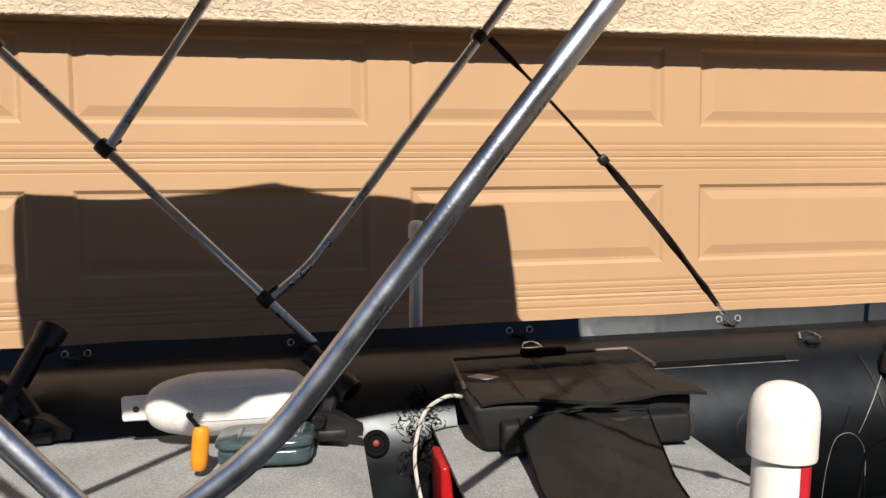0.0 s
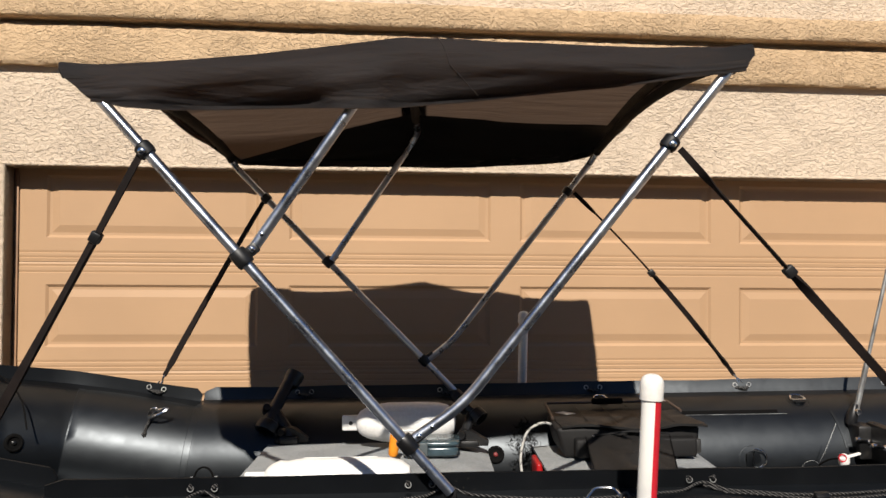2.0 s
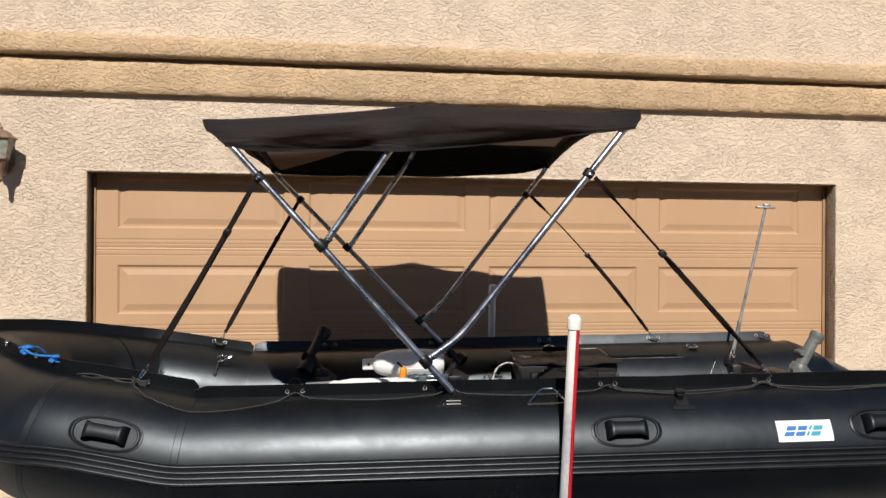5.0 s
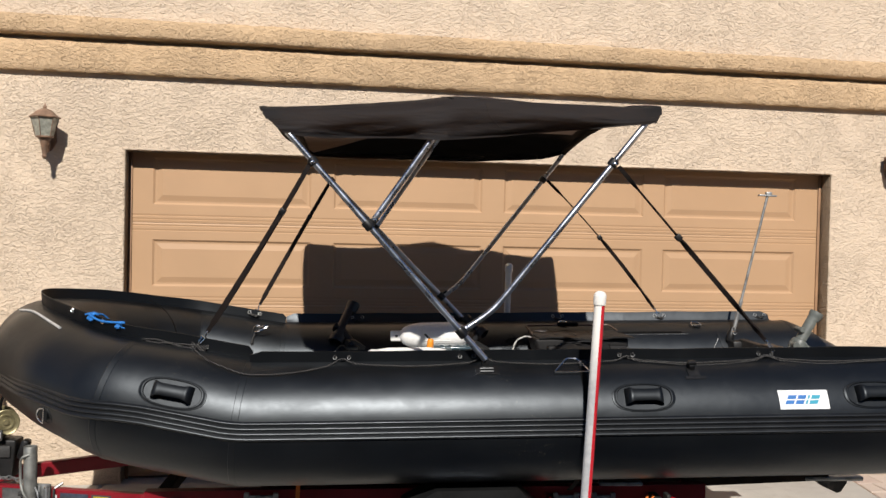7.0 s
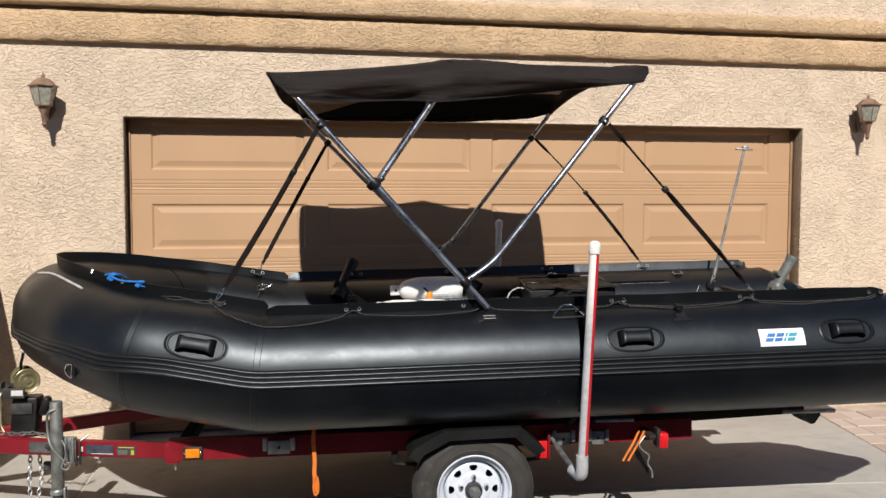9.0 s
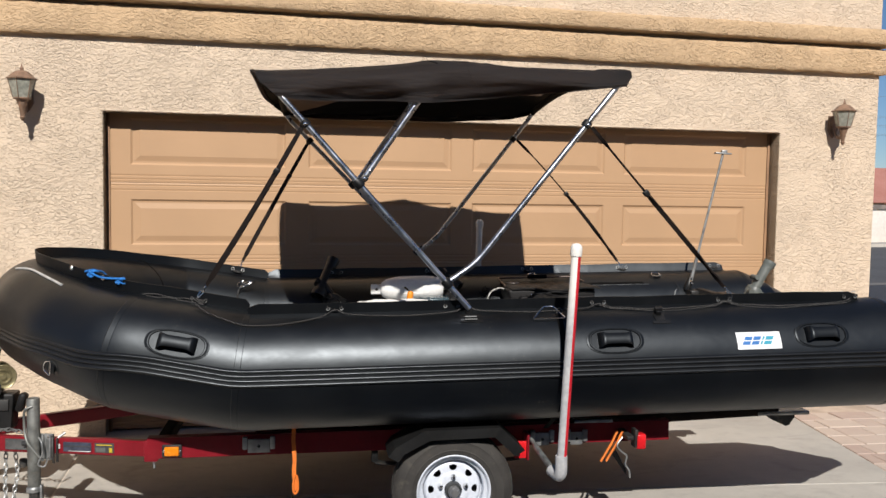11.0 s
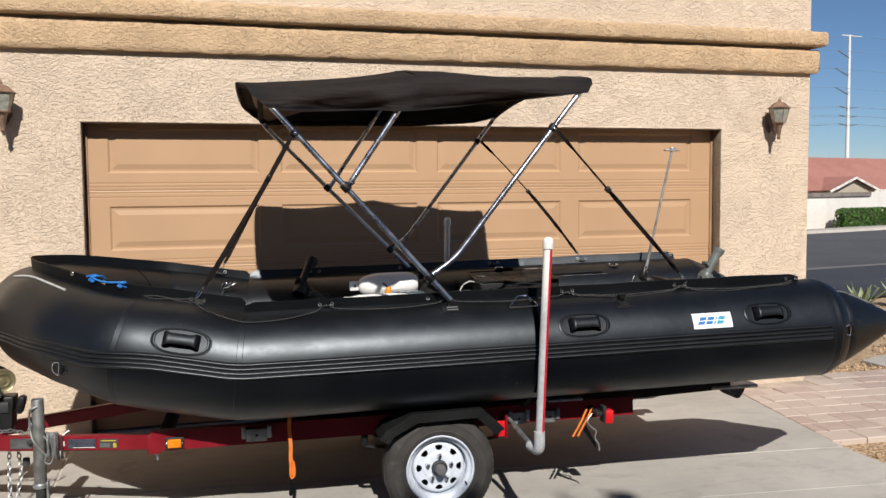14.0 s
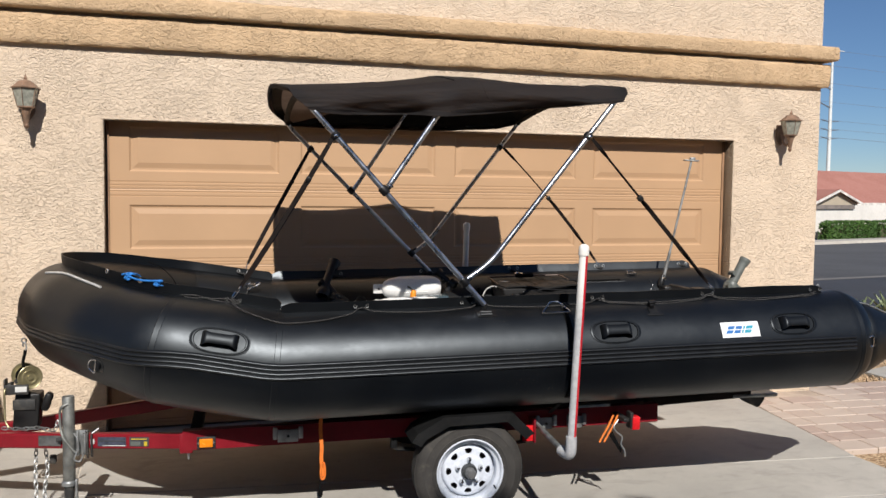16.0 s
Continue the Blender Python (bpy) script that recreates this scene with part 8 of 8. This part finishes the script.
# ---- driveway slabs, pavers and gravel (pieces last) ----
def slab_piece(name, parent, corners, top, mat, depth=0.09, edge=0.006):
    """A flat piece with eased edges, by its corners seen from above."""
    bm = B()
    c = sum((V(*p) for p in corners), V(0, 0)) / len(corners)
    inner = [V(*p) + (c - V(*p)).normalized() * edge * 1.5 for p in corners]
    low = [bm.verts.new((p[0], p[1], top - depth)) for p in corners]
    mid = [bm.verts.new((p[0], p[1], top - edge)) for p in corners]
    up = [bm.verts.new((p.x, p.y, top)) for p in inner]
    n = len(corners)
    for i in range(n):
        j = (i + 1) % n
        bm.faces.new([low[i], low[j], mid[j], mid[i]])
        bm.faces.new([mid[i], mid[j], up[j], up[i]])
    bm.faces.new(up)
    return part(name, bm, mat, parent, smooth=False)


def driveway():
    d = thing("driveway", (2, -4, -0.05), "pale concrete driveway slabs with grey stains and tooled joints", "driveway", kind="structure")
    gap = 0.005

    def right(y):
        return 4.955 + 0.185 * y if y > -1.65 else 4.65

    xs = [-4.2, -0.10, None]
    ys = [-0.0, -1.62, -2.30, -3.10]
    slant = -0.11
    for k in range(len(ys) - 1):
        for i in range(2):
            x0 = xs[i] + gap
            def edge_y(x, y):
                return y + slant * (x - 3.7) * (1 if -3 < y < -0.1 else 0)
            y1, y0 = ys[k], ys[k + 1]
            if i == 0:
                xa, xb = xs[0], xs[1] - gap
                corners = [(xa, edge_y(xa, y0) + gap), (xb, edge_y(xb, y0) + gap), (xb, edge_y(xb, y1) - gap), (xa, edge_y(xa, y1) - gap)]
            else:
                ra, rb = right(y0), right(y1)
                corners = [(x0, edge_y(x0, y0) + gap), (ra, edge_y(ra, y0) + gap), (rb, edge_y(rb, y1) - gap), (x0, edge_y(x0, y1) - gap)]
            slab_piece("slab", d, corners, 0.0 + 0.001 * ((k + i) % 2), M_CONC)
    bm = B()
    box(bm, (0.3, -1.70, -0.014), (8.6, 3.3, 0.012))
    part("joint_bed", bm, M_KERB, d, "pale grit in the joints", smooth=False)
    # unseen dark ground, added to darken what the lower hull reflects
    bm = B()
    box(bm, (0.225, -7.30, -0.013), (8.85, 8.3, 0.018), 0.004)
    tagged(part("dark_foreground", bm, M_ROAD, smooth=False), "unseen dark asphalt before the slabs, added to darken hull reflections", "road", kind="structure")
    bm = B()
    box(bm, (DOOR_W / 2, 0.16, -0.012), (DOOR_W - 0.004, 0.31, 0.02))
    tagged(part("threshold", bm, M_CONC), "concrete sill under the garage door", "threshold", kind="structure")


def clip_left(poly, edge):
    """The part of a flat polygon where edge(p) is positive."""
    out = []
    for a, b in zip(poly, poly[1:] + poly[:1]):
        ea, eb = edge(a), edge(b)
        if ea >= 0:
            out.append(a)
        if (ea >= 0) != (eb >= 0):
            out.append(a.lerp(b, ea / (ea - eb)))
    return out


def paver_walk():
    p = thing("pavement", (5.8, -0.8, -0.05), "reddish tan interlocking pavers beside the driveway", "pavement", kind="structure")
    rng = random.Random(11)
    W, gap, e, t = 0.205, 0.003, 0.006, 0.05
    turn = radians(-4.0)
    ca, sa = math.cos(turn), math.sin(turn)
    lengths = (0.155, 0.215, 0.29)
    meshes = {}
    for L in lengths:
        for v in range(3):
            bm = B()
            hx, hy = L / 2 - gap, W / 2 - gap
            ring0 = [bm.verts.new((x, y, -t)) for x, y in ((-hx, -hy), (hx, -hy), (hx, hy), (-hx, hy))]
            ring1 = [bm.verts.new((v0.co.x, v0.co.y, -e)) for v0 in ring0]
            ring2 = [bm.verts.new((v0.co.x * (1 - e / hx), v0.co.y * (1 - e / hy), 0.0015 * rng.uniform(-1, 1))) for v0 in ring0]
            for a, b in ((ring0, ring1), (ring1, ring2)):
                for i in range(4):
                    bm.faces.new([a[i], a[(i + 1) % 4], b[(i + 1) % 4], b[i]])
            bm.faces.new(ring2)
            me = bpy.data.meshes.new("paver")
            bm.to_mesh(me)
            bm.free()
            me.materials.append(M_PAVER)
            meshes[L, v] = me
    bx, by, bz = BASE[p.name]

    def inside(q):
        return q.x - (4.963 + 0.185 * q.y)

    for j in range(9):
        w = -1.60 + W / 2 + j * W
        u = -0.5 - 0.08 * (j % 3)
        while u < 2.15:
            L = rng.choice(lengths)
            u0, u = u, u + L
            mid = u0 + L / 2

            def spot(du, dw):
                a, b = mid + du, w + 1.60 + dw
                return V(4.70 + ca * a - sa * b, -1.60 + sa * a + ca * b)

            c = spot(0, 0)
            if c.x > 6.75 or (c.y > -0.13 and c.x < 5.72 + 0.2) or c.y > 0.25:
                continue
            corners = [spot(sx * (L / 2 - gap), sy * (W / 2 - gap)) for sx, sy in ((-1, -1), (1, -1), (1, 1), (-1, 1))]
            side = [inside(q) for q in corners]
            if max(side) < 0.03:
                continue
            if min(side) < 0.006:
                cut = clip_left(corners, lambda q: inside(q) - 0.006)
                if len(cut) > 2:
                    slab_piece("cut_paver", p, [tuple(q) for q in cut], 0.002, M_PAVER, 0.05)
                continue
            ob = new("paver", meshes[L, rng.randrange(3)])
            ob.parent = p
            ob.matrix_basis = pose(c.x - bx, c.y - by, 0.003 - bz + rng.uniform(-0.002, 0.002), rng.uniform(-0.5, 0.5), rng.uniform(-0.4, 0.4), math.degrees(turn) + rng.uniform(-0.7, 0.7))
    slab_piece("walk_slab", p, [(6.80, -1.7), (7.34, -1.72), (7.34, 0.75), (6.80, 0.55)], 0.0, M_CONC)
    bm = B()
    box(bm, (5.78, -0.72, -0.013), (2.1, 1.76, 0.012))
    part("bedding", bm, M_SAND, p, "sandy bedding under the pavers", smooth=False)


def gravel_stones():
    rng = random.Random(3)
    bm = B()
    zones = [(4.7, 7.4, -3.3, -1.8, 1500), (5.75, 6.9, -0.02, 0.5, 420), (7.35, 10.5, -2.0, 2.4, 1700)]
    for x0, x1, y0, y1, n in zones:
        for _ in range(n):
            x, y = rng.uniform(x0, x1), rng.uniform(y0, y1)
            s = 0.011 * (0.6 + 1.4 * rng.random() ** 2)
            m = Matrix.LocRotScale((x, y, -0.03 + s * 0.4), Euler((rng.random() * 6, rng.random() * 6, rng.random() * 6)), (s * 1.3, s, s * 0.75))
            vs = [bm.verts.new(m @ V(*q)) for q in ((1, 0, 0), (-1, 0, 0), (0, 1, 0), (0, -1, 0), (0, 0, 1), (0, 0, -1))]
            for a in ((0, 2), (2, 1), (1, 3), (3, 0)):
                bm.faces.new([vs[a[0]], vs[a[1]], vs[4]])
                bm.faces.new([vs[a[1]], vs[a[0]], vs[5]])
    tagged(part("gravel", bm, M_STONE, smooth=False), "loose tan gravel stones beside the pavers", "gravel", kind="stuff")


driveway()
paver_walk()
gravel_stones()
